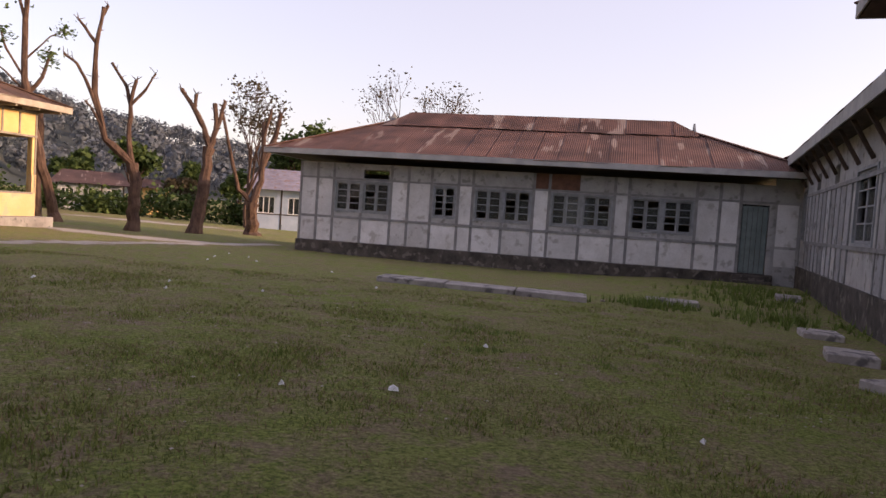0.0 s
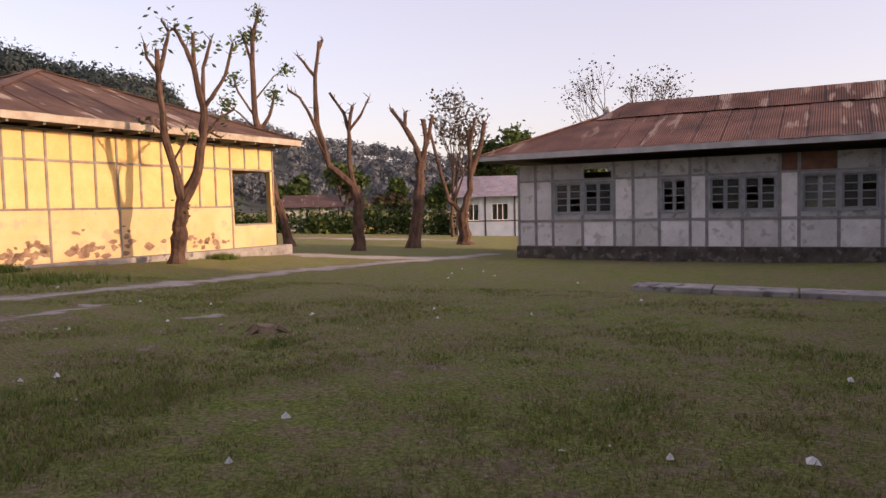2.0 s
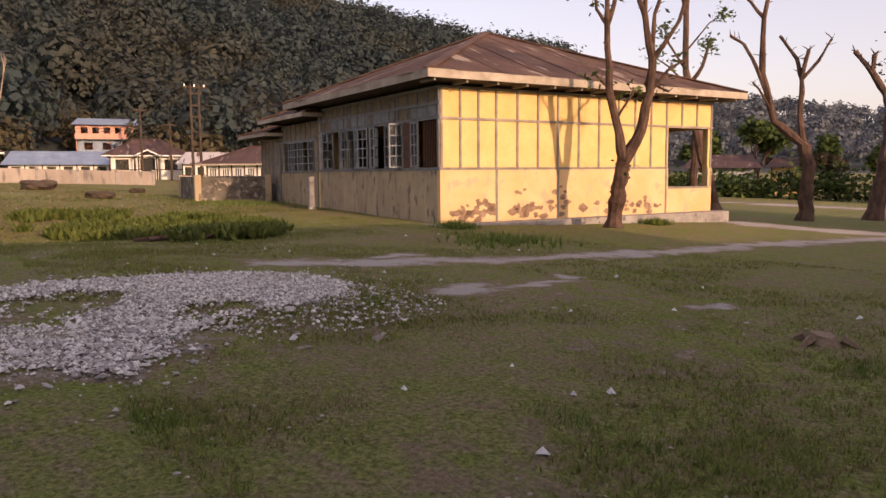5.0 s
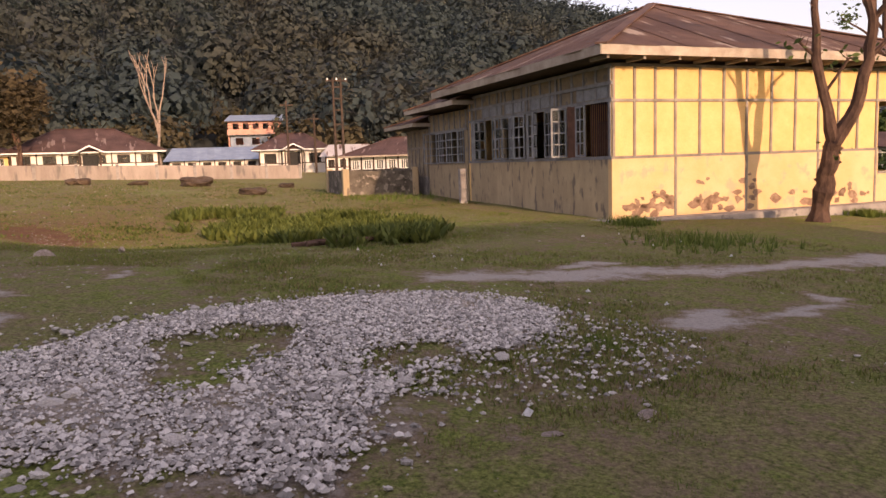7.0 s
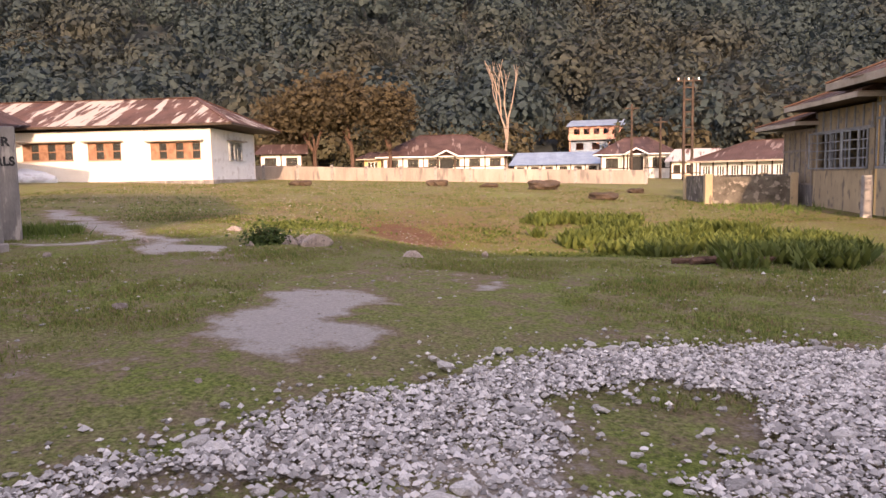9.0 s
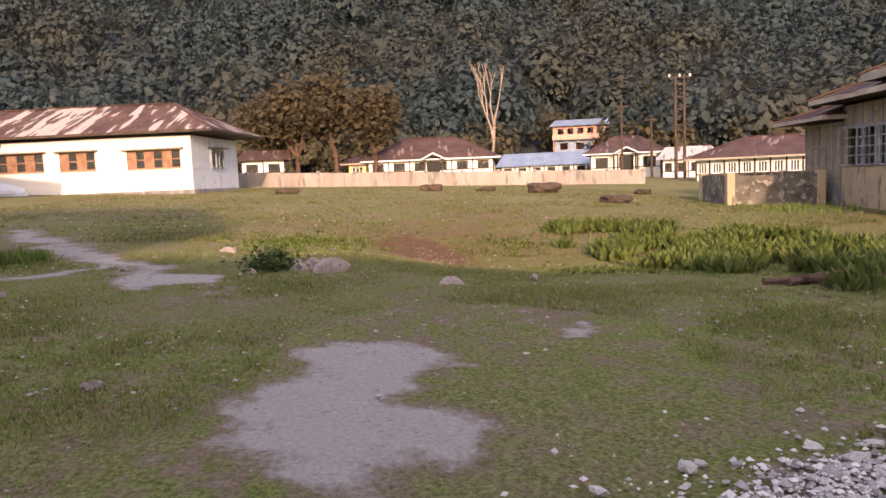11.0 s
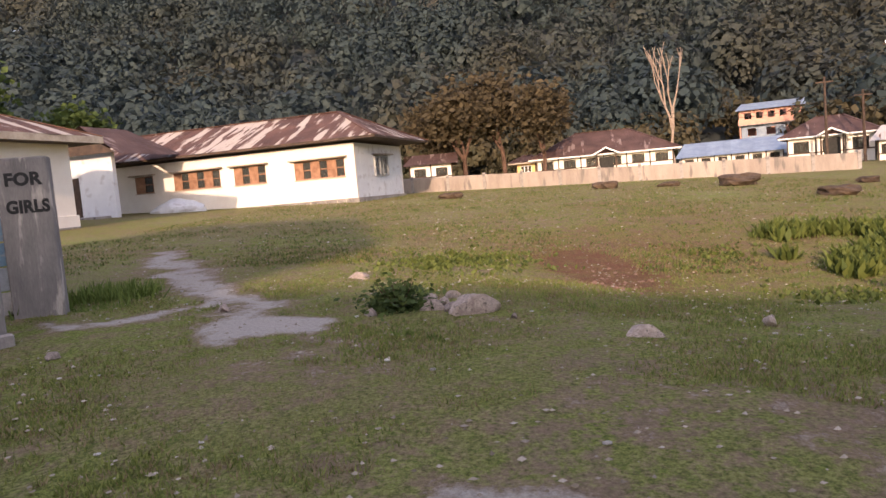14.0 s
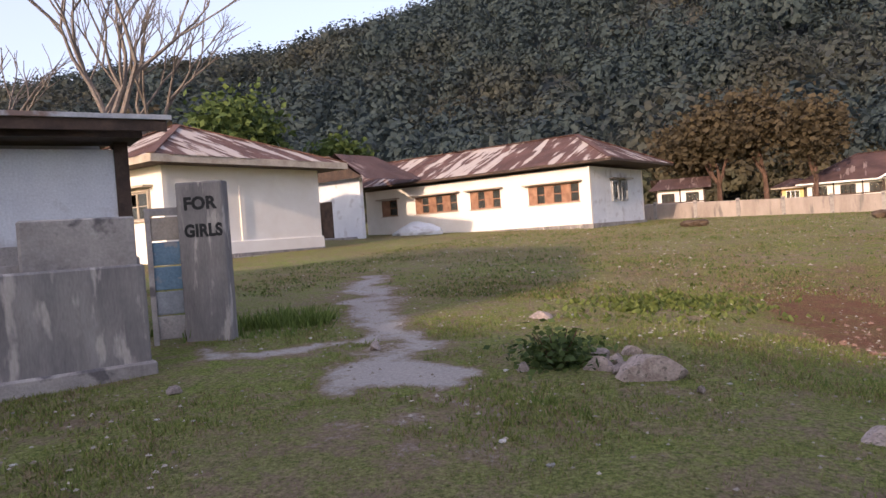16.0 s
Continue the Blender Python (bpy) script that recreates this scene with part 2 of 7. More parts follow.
M_GRASS = leaf_mat("grass_blade", (0.095, 0.125, 0.026), (0.255, 0.285, 0.080))
M_GRAVEL = leaf_mat("gravel", (0.19, 0.18, 0.168), (0.74, 0.71, 0.67), 0.0)

# ---- builders ----
SX, SY = -0.0264, -0.0276


def soft(v, lim):
    return lim * math.tanh(v / lim)


def ground_z(x, y):
    """The height of the ground: a gentle slope with a hollow where the weeds grow."""
    z = SX * soft(x, 150) + SY * soft(y, 110)
    z -= 0.6 * math.exp(-(((x + 23.0) / 4.2) ** 2 + ((y - 7.0) / 4.2) ** 2))
    z += 0.45 * math.exp(-(((x - 11.0) / 7.0) ** 2 + ((y - 23.0) / 7.0) ** 2))
    z += 0.16 * math.exp(-(((x + 20.6) / 1.3) ** 2 + ((y - 2.3) / 1.2) ** 2))
    z += 0.06 * math.exp(-(((x + 10.6) / 1.6) ** 2 + ((y - 4.2) / 2.0) ** 2))
    return z


class Mesh:
    """Collects boxes and faces into one bmesh."""

    def __init__(self):
        self.bm = bmesh.new()
        self.uv = self.bm.loops.layers.uv.new("UVMap")

    def face(self, pts, uvs=None):
        f = self.bm.faces.new([self.bm.verts.new(p) for p in pts])
        if uvs:
            for lp, c in zip(f.loops, uvs):
                lp[self.uv].uv = c
        return f

    def box(self, x0, x1, y0, y1, z0, z1):
        v = [self.bm.verts.new((x, y, z)) for x in (x0, x1) for y in (y0, y1) for z in (z0, z1)]
        for a in ((0, 1, 3, 2), (4, 6, 7, 5), (0, 4, 5, 1), (2, 3, 7, 6), (0, 2, 6, 4), (1, 5, 7, 3)):
            self.bm.faces.new([v[i] for i in a])
        return self

    def hull(self, pts8):
        """A box from its eight corners, in the order of box()."""
        v = [self.bm.verts.new(p) for p in pts8]
        for a in ((0, 1, 3, 2), (4, 6, 7, 5), (0, 4, 5, 1), (2, 3, 7, 6), (0, 2, 6, 4), (1, 5, 7, 3)):
            self.bm.faces.new([v[i] for i in a])
        return self

    def bar(self, p, q, w, h):
        """A straight bar from p to q."""
        p, q = Vector(p), Vector(q)
        d = (q - p).normalized()
        s = d.cross(Vector((0, 0, 1)))
        s = (Vector((1, 0, 0)) if s.length < 1e-3 else s.normalized()) * w / 2
        u = s.cross(d).normalized() * h / 2
        return self.hull([o + a + c for o in (p, q) for a in (-s, s) for c in (-u, u)])


def empty(name, m, label="", category="", group="", kind=""):
    ob = new(name)
    ob.matrix_world = m
    return tagged(ob, label, category, group, kind)


def part(name, mesh, material, parent, label=""):
    """Links a mesh as one object under a thing or a part, in the parent's own frame."""
    if isinstance(mesh, Mesh):
        bmesh.ops.recalc_face_normals(mesh.bm, faces=mesh.bm.faces)
        me = bpy.data.meshes.new(name)
        mesh.bm.to_mesh(me)
        mesh.bm.free()
    else:
        me = mesh
    if not me.materials:
        me.materials.append(material)
    ob = new(name, me)
    ob.parent = parent
    return tagged(ob, label)


def bevelled(mesh, w):
    bmesh.ops.bevel(mesh.bm, geom=mesh.bm.edges[:], offset=w, segments=1, affect="EDGES")
    return mesh


def pierced(x0, x1, y0, y1, z0, z1, holes):
    """A wall along x with rectangular openings (hx0, hx1, hz0, hz1) through it."""
    m = Mesh()
    xs = sorted({x0, x1, *[c for h in holes for c in h[:2] if x0 < c < x1]})
    zs = sorted({z0, z1, *[c for h in holes for c in h[2:4] if z0 < c < z1]})

    def solid(i, k):
        if not (0 <= i < len(xs) - 1 and 0 <= k < len(zs) - 1):
            return False
        cx, cz = (xs[i] + xs[i + 1]) / 2, (zs[k] + zs[k + 1]) / 2
        return not any(h[0] < cx < h[1] and h[2] < cz < h[3] for h in holes)
    for i in range(len(xs) - 1):
        for k in range(len(zs) - 1):
            if not solid(i, k):
                continue
            a, b, c, d = xs[i], xs[i + 1], zs[k], zs[k + 1]
            m.face([(a, y0, c), (b, y0, c), (b, y0, d), (a, y0, d)])
            m.face([(b, y1, c), (a, y1, c), (a, y1, d), (b, y1, d)])
            if not solid(i - 1, k):
                m.face([(a, y1, c), (a, y0, c), (a, y0, d), (a, y1, d)])
            if not solid(i + 1, k):
                m.face([(b, y0, c), (b, y1, c), (b, y1, d), (b, y0, d)])
            if not solid(i, k - 1):
                m.face([(a, y1, c), (b, y1, c), (b, y0, c), (a, y0, c)])
            if not solid(i, k + 1):
                m.face([(a, y0, d), (b, y0, d), (b, y1, d), (a, y1, d)])
    bmesh.ops.remove_doubles(m.bm, verts=m.bm.verts[:], dist=1e-5)
    return m


def sash(w, h, cols, rows, bar=0.05, depth=0.045):
    """A glazed leaf, hinged at x = 0, its bars as one mesh; also gives the panes' places."""
    m = Mesh()
    m.box(0, bar, 0, depth, 0, h).box(w - bar, w, 0, depth, 0, h)
    m.box(bar, w - bar, 0, depth, 0, bar).box(bar, w - bar, 0, depth, h - bar, h)
    iw, ih = w - 2 * bar, h - 2 * bar
    for c in range(1, cols):
        x = bar + iw * c / cols
        m.box(x - 0.016, x + 0.016, 0.004, depth - 0.004, bar, h - bar)
    for r in range(1, rows):
        z = bar + ih * r / rows
        m.box(bar, w - bar, 0.006, depth - 0.006, z - 0.016, z + 0.016)
    panes = [(bar + iw * c / cols, bar + iw * (c + 1) / cols, bar + ih * r / rows, bar + ih * (r + 1) / rows) for c in range(cols) for r in range(rows)]
    return m, panes


def window(parent, name, x0, x1, z0, z1, y, material, leaves=2, cols=2, rows=4, swing=(), glass=0.6, frame_w=0.06, deep=0.12):
    """A framed casement window in a wall whose outer face is y; parts: frame, leaves and their panes."""
    fr = Mesh()
    fr.box(x0, x0 + frame_w, y - 0.03, y + deep, z0, z1).box(x1 - frame_w, x1, y - 0.03, y + deep, z0, z1)
    fr.box(x0 + frame_w, x1 - frame_w, y - 0.03, y + deep, z0, z0 + frame_w).box(x0 + frame_w, x1 - frame_w, y - 0.03, y + deep, z1 - frame_w, z1)
    win = part(name, fr, material, parent)
    lw = (x1 - x0 - 2 * frame_w) / leaves
    for i in range(leaves):
        m, panes = sash(lw - 0.012, z1 - z0 - 2 * frame_w - 0.012, cols, rows)
        leaf = part("leaf", m, material, win)
        ang = swing[i] if i < len(swing) else 0
        xh = x0 + frame_w + lw * i + 0.006
        if i % 2 and ang:
            leaf.matrix_local = Matrix.Translation((xh + lw - 0.012, y + 0.02, z0 + frame_w + 0.006)) @ pose(0, 0, 0, 0, 0, ang) @ Matrix.Translation((-(lw - 0.012), 0, 0))
        else:
            leaf.matrix_local = Matrix.Translation((xh, y + 0.02, z0 + frame_w + 0.006)) @ pose(0, 0, 0, 0, 0, -ang)
        for p in panes:
            if random.random() < glass:
                gl = part("pane", Mesh().box(p[0] + 0.01, p[1] - 0.01, 0.018, 0.024, p[2] + 0.01, p[3] - 0.01), M_GLASS, win)
                gl.matrix_basis = leaf.matrix_basis.copy()
                gl.visible_shadow = False
    return win


def slope_sheets(parent, quad, material, sheet=0.85, lift=0.012, name="roof_sheet"):
    """Covers a roof slope (eave left, eave right, ridge right, ridge left) with lapped sheets that run down it."""
    a, b, c, d = [Vector(p) for p in quad]
    n = (b - a).cross(d - a).normalized()
    if n.z < 0:
        n = -n
    ex = (b - a).normalized()
    width = (b - a).length
    up = n.cross(ex)
    if up.z < 0:
        up = -up
    k = max(1, round(width / sheet))

    def top(s):
        """Where the slope ends, straight up from the eave at s."""
        xd, xc = (d - a).dot(ex), (c - a).dot(ex)
        hd, hc = (d - a).dot(up), (c - a).dot(up)
        if s <= xd:
            return hd * s / max(xd, 1e-6)
        if s >= xc:
            return hc * (width - s) / max(width - xc, 1e-6)
        return hd + (hc - hd) * (s - xd) / max(xc - xd, 1e-6)

    for i in range(k):
        s0, s1 = width * i / k, width * (i + 1) / k
        ss = sorted({s0, s1, *[s for s in ((d - a).dot(ex), (c - a).dot(ex)) if s0 < s < s1]})
        m = Mesh()
        o = n * (lift * (i % 2) + random.uniform(0, 0.008))
        low = random.uniform(-0.05, 0.03)
        for p, q in zip(ss, ss[1:]):
            tp, tq = top(p), top(q)
            pts = [a + ex * p + up * low + o, a + ex * q + up * low + o, a + ex * q + up * tq + o, a + ex * p + up * tp + o]
            uvs = [(p, low), (q, low), (q, tq), (p, tp)]
            if tp < 1e-4:
                pts, uvs = pts[:3], uvs[:3]
            elif tq < 1e-4:
                pts, uvs = pts[:2] + pts[3:], uvs[:2] + uvs[3:]
            m.face(pts, uvs)
            m.face([v - n * 0.012 for v in reversed(pts)], list(reversed(uvs)))
        part(name, m, material, parent)


def hip_roof(parent, x0, x1, y0, y1, ze, ridge_a, ridge_b, zr, material, fascia, sheet=0.85, fascia_h=0.2, gable=False):
    """A hipped roof over the rectangle, with its ridge from ridge_a to ridge_b (x, y), fascia boards and ridge cap."""
    ra, rb = Vector((*ridge_a, zr)), Vector((*ridge_b, zr))
    p = [Vector((x0, y0, ze)), Vector((x1, y0, ze)), Vector((x1, y1, ze)), Vector((x0, y1, ze))]
    along_x = abs(rb.x - ra.x) >= abs(rb.y - ra.y)
    if along_x:
        quads = [(p[0], p[1], rb, ra), (p[1], p[2], rb, rb), (p[2], p[3], ra, rb), (p[3], p[0], ra, ra)]
    else:
        quads = [(p[0], p[1], ra, ra), (p[1], p[2], rb, ra), (p[2], p[3], rb, rb), (p[3], p[0], ra, rb)]
    for q in quads:
        slope_sheets(parent, q, material, sheet)
    cap = Mesh()
    lines = [(ra, rb)] if (rb - ra).length > 0.1 else []
    lines += [(p[0], ra), (p[1], rb if along_x else ra), (p[2], rb), (p[3], ra if along_x else rb)]
    for a, b in lines:
        cap.bar(a + Vector((0, 0, 0.03)), b + Vector((0, 0, 0.03)), 0.28, 0.035)
    part("ridge_cap", cap, material, parent)
    for a, b in zip(p, p[1:] + p[:1]):
        f = Mesh()
        f.bar(a - Vector((0, 0, fascia_h / 2 - 0.01)), b - Vector((0, 0, fascia_h / 2 - 0.01)), 0.035, fascia_h)
        part("fascia_board", f, fascia, parent)
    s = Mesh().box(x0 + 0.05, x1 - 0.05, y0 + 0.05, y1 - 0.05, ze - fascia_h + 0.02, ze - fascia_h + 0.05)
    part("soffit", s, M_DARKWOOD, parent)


AX1, AX2 = -13.36, 76.64   # the two directions of the school's walls


def tube(m, pts, radii, seg=7):
    """A tapered limb along pts."""
    rings = []
    for i, p in enumerate(pts):
        p = Vector(p)
        d = (Vector(pts[min(i + 1, len(pts) - 1)]) - Vector(pts[max(i - 1, 0)])).normalized()
        s = d.orthogonal().normalized()
        t = d.cross(s)
        rings.append([m.bm.verts.new(p + (s * math.cos(6.2832 * k / seg) + t * math.sin(6.2832 * k / seg)) * radii[i] * random.uniform(0.88, 1.12)) for k in range(seg)])
    for a, b in zip(rings, rings[1:]):
        best = min(range(seg), key=lambda o: sum((a[k].co - b[(k + o) % seg].co).length for k in range(seg)))
        for k in range(seg):
            m.bm.faces.new((a[k], a[(k + 1) % seg], b[(k + 1 + best) % seg], b[(k + best) % seg]))
    m.bm.faces.new(rings[-1])
    m.bm.faces.new(rings[0])


def limb_path(p, q, n=6, wob=0.12):
    p, q = Vector(p), Vector(q)
    out = []
    for i in range(n + 1):
        f = i / n
        r = p.lerp(q, f)
        if 0 < i < n:
            r += Vector((random.uniform(-1, 1), random.uniform(-1, 1), random.uniform(-0.5, 0.5))) * wob
        out.append(r)
    return out


def from_arrays(name, verts, faces, material):
    me = bpy.data.meshes.new(name)
    me.from_pydata(verts, [], faces)
    me.materials.append(material)
    return me


def leaves_mesh(name, centres, size, material, flat=0.5, rng=None, aspect=0.5):
    """Many small pointed leaves round the given centres."""
    rng = rng or np.random.default_rng(1)
    v, f = [], []
    for c in centres:
        a = rng.normal(size=3)
        a[2] *= flat
        a /= np.linalg.norm(a) + 1e-9
        b = np.cross(a, rng.normal(size=3))
        b /= np.linalg.norm(b) + 1e-9
        s = size * rng.uniform(0.6, 1.4)
        i = len(v)
        c = np.array(c)
        v += [c - a * s * 0.5, c + b * s * aspect * 0.5, c + a * s * 0.5, c - b * s * aspect * 0.5]
        f.append((i, i + 1, i + 2, i + 3))
    return from_arrays(name, [tuple(p) for p in v], f, material)


def forest_mat(name, c1, c2, c3, trans=0.45, size=0.02):
    """Tree crowns: each leaf clump varies, and broad drifts of drier woods run over the slope."""
    m = leaf_mat(name, c1, c2, trans)
    n, l = m.node_tree.nodes, m.node_tree.links
    tc = n.new("ShaderNodeTexCoord")
    tex = n.new("ShaderNodeTexNoise")
    tex.inputs["Scale"].default_value = size
    tex.inputs["Detail"].default_value = 5
    l.new(tc.outputs["Object"], tex.inputs["Vector"])
    rp = n.new("ShaderNodeValToRGB")
    rp.color_ramp.elements[0].position = 0.47
    rp.color_ramp.elements[1].position = 0.66
    l.new(tex.outputs[0], rp.inputs[0])
    src = [k for k in n if k.bl_idname == "ShaderNodeValToRGB"][0]
    mx = n.new("ShaderNodeMixRGB")
    mx.inputs[2].default_value = (*c3, 1)
    l.new(rp.outputs[0], mx.inputs[0])
    l.new(src.outputs[0], mx.inputs[1])
    mot = n.new("ShaderNodeTexNoise")
    mot.inputs["Scale"].default_value = 0.16
    mot.inputs["Detail"].default_value = 6
    mot.inputs["Roughness"].default_value = 0.75
    l.new(tc.outputs["Object"], mot.inputs["Vector"])
    val = n.new("ShaderNodeMapRange")
    val.inputs[1].default_value, val.inputs[2].default_value = 0.3, 0.7
    val.inputs[3].default_value, val.inputs[4].default_value = 0.62, 1.3
    l.new(mot.outputs[0], val.inputs[0])
    hs = n.new("ShaderNodeHueSaturation")
    l.new(val.outputs[0], hs.inputs["Value"])
    l.new(mx.outputs[0], hs.inputs["Color"])
    l.new(hs.outputs[0], n["Principled BSDF"].inputs["Base Color"])
    for k in n:
        if k.bl_idname == "ShaderNodeBsdfTranslucent":
            l.new(hs.outputs[0], k.inputs["Color"])
    return m


# Blue-grey of the hill's haze is built into the M_FOREST greens.
M_FOREST = forest_mat("haze_tinted_hill_crown", (0.044, 0.063, 0.066), (0.054, 0.075, 0.075), (0.070, 0.072, 0.056), 0.35)
M_FOREST_DRY = forest_mat("dry_scrub_crown", (0.072, 0.062, 0.036), (0.105, 0.088, 0.050), (0.060, 0.072, 0.040), 0.3, 0.05)
M_BARK_GREY = mat("grey_bark", (0.10, 0.085, 0.075), (0.19, 0.165, 0.15), 4.0, 0.95, 0.5)

def lump_mesh(name, seed, material, flat=0.6, sub=2, facets=0):
    rng = random.Random(seed)
    bm = bmesh.new()
    bmesh.ops.create_icosphere(bm, subdivisions=sub, radius=1.0)
    o = Vector((rng.uniform(0, 50), rng.uniform(0, 50), rng.uniform(0, 50)))
    for v in bm.verts:
        k = 1 + 0.45 * noise.noise(v.co * 1.1 + o) + 0.18 * noise.noise(v.co * 2.6 + o)
        v.co = v.co * k
    for _ in range(facets):
        d = Vector((rng.gauss(0, 1), rng.gauss(0, 1), rng.gauss(0.3, 1))).normalized()
        cut = rng.uniform(0.5, 0.8)
        for v in bm.verts:
            v.co -= d * max(0.0, v.co.dot(d) - cut) * 0.94
    for v in bm.verts:
        v.co.z *= flat
    me = bpy.data.meshes.new(name)
    bm.to_mesh(me)
    bm.free()
    me.materials.append(material)
    return me


# ---- ground ----
PATH_LINES = [
    ([(-12.6, 7.4), (-11.9, 9.0), (-11.0, 11.5), (-10.5, 13.6), (-10.0, 17.6), (-9.3, 21.6), (-8.0, 26.4), (-7.2, 30.0)], 0.42),
    ([(-27.2, -4.8), (-23.0, -2.65), (-20.95, -1.1), (-19.6, -0.4), (-18.7, -0.2)], 0.36),
    ([(-20.9, -1.2), (-19.6, -1.7), (-19.5, -2.5)], 0.2),
    ([(-60.0, 42.0), (-30.0, 47.0), (0.0, 53.0), (40.0, 60.0)], 1.3),
    ([(-14.0, 26.5), (-10.5, 25.5), (-8.0, 26.4)], 0.8),
]
SAND = [(-15.35, 3.95, 0.2, 0.32), (-8.9, 9.0, 0.3, 0.9), (-9.4, 8.0, 0.35, 0.6), (-7.0, 9.4, 0.25, 0.5), (-19.0, -0.1, 0.5, 0.55), (-12.6, 9.6, 0.3, 0.6), (-9.3, 9.9, 0.2, 0.4)]
SAND_EDGE = [(-12.9, 1.0), (-13.7, 1.2), (-14.4, 1.65), (-15.1, 1.9), (-15.1, 2.35), (-14.8, 2.75), (-14.4, 2.45), (-14.3, 2.95), (-14.05, 2.55), (-13.6, 2.35), (-12.75, 2.5), (-12.6, 1.75)]
EARTH = [(-8.9, 8.0, 1.2, 2.2), (-8.8, 5.9, 0.9, 1.3), (-8.4, 4.9, 0.8, 0.8), (-17.6, 0.6, 1.5, 1.3), (-16.2, 3.4, 0.8, 1.9), (-12.4, 0.6, 0.7, 1.2), (-6.2, 6.6, 1.4, 0.8), (-3.6, 7.0, 1.2, 0.7), (-25.0, -1.0, 1.6, 1.2), (-30.0, 3.0, 2.0, 1.5), (-14.5, 12.0, 1.0, 1.8)]
GRAVEL_EDGE = [(-10.4, 0.75), (-10.7, 1.4), (-11.2, 1.95), (-11.5, 2.6), (-11.95, 3.3), (-12.25, 4.4), (-12.2, 5.6), (-11.9, 6.7), (-11.3, 7.1), (-10.6, 7.1), (-9.9, 6.7), (-9.5, 5.9), (-9.4, 5.2), (-9.0, 4.4),
               (-8.5, 3.9), (-8.1, 3.5), (-8.6, 2.95), (-9.1, 2.35), (-9.45, 1.85), (-9.9, 2.15), (-10.2, 2.1), (-10.35, 1.5), (-10.15, 0.9)]
GRAVEL_GAPS = [[(-11.1, 3.35), (-11.3, 4.2), (-10.9, 4.6), (-10.4, 4.3), (-10.0, 3.7), (-9.7, 3.6), (-9.95, 3.2), (-10.6, 3.45)], [(-9.95, 4.72), (-9.88, 5.5), (-9.53, 5.34), (-9.48, 4.59)]]


def blob(x, y, blobs):
    return max((1 - math.hypot((x - b[0]) / b[2], (y - b[1]) / b[3]) for b in blobs), default=-1)


def within(x, y, edge):
    """Distance inside a closed outline; negative outside."""
    odd, best = False, 1e9
    for (ax, ay), (bx, by) in zip(edge, edge[1:] + edge[:1]):
        dx, dy = bx - ax, by - ay
        f = max(0, min(1, ((x - ax) * dx + (y - ay) * dy) / (dx * dx + dy * dy)))
        best = min(best, math.hypot(x - ax - f * dx, y - ay - f * dy))
        if (ay > y) != (by > y) and x < ax + dx * (y - ay) / dy:
            odd = not odd
    return best if odd else -best


def gravel_at(x, y):
    """Above 0 inside the gravel heap, in metres from its ragged edge."""
    if not (-14.5 < x < -6 and -1.5 < y < 9.5):
        return -2.0
    n = 0.16 * noise.noise(Vector((x * 2.1, y * 2.1, 31))) + 0.08 * noise.noise(Vector((x * 5, y * 5, 37)))
    return min([within(x, y, GRAVEL_EDGE) + n] + [-within(x, y, g) - n * 0.8 for g in GRAVEL_GAPS])


def line_dist(x, y, pts):
    best = 1e9
    for (ax, ay), (bx, by) in zip(pts, pts[1:]):
        dx, dy = bx - ax, by - ay
        f = max(0, min(1, ((x - ax) * dx + (y - ay) * dy) / (dx * dx + dy * dy)))
        best = min(best, math.hypot(x - ax - f * dx, y - ay - f * dy))
    return best


def worn_at(x, y):
    """How bare the ground is, 0 to 1: footpaths and sandy patches with ragged edges."""
    x, y = x + 0.45 * noise.noise(Vector((x * 1.1, y * 1.1, 5))) + 0.2 * noise.noise(Vector((x * 3, y * 3, 1))), y + 0.45 * noise.noise(Vector((x * 1.1, y * 1.1, 15))) + 0.2 * noise.noise(Vector((x * 3, y * 3, 11)))
    w = max((1.15 - 0.62 * line_dist(x, y, pts) / wd for pts, wd in PATH_LINES))
    if x < -17:
        w += 0.55 * noise.noise(Vector((x * 0.8, y * 0.8, 21))) - 0.12
    w = max(w, 0.30 + blob(x, y, SAND) * 1.3, min(0.30, 0.06 + 0.5 * blob(x, y, EARTH)))
    if -17 < x < -11 and -1 < y < 5:
        w = max(w, 0.66 + 2.8 * within(x, y, SAND_EDGE))
    g = gravel_at(x, y)
    w = max(w, 0.30 + 1.3 * g if g < 0.2 else 0.56)
    return max(0.0, min(1.0, w))


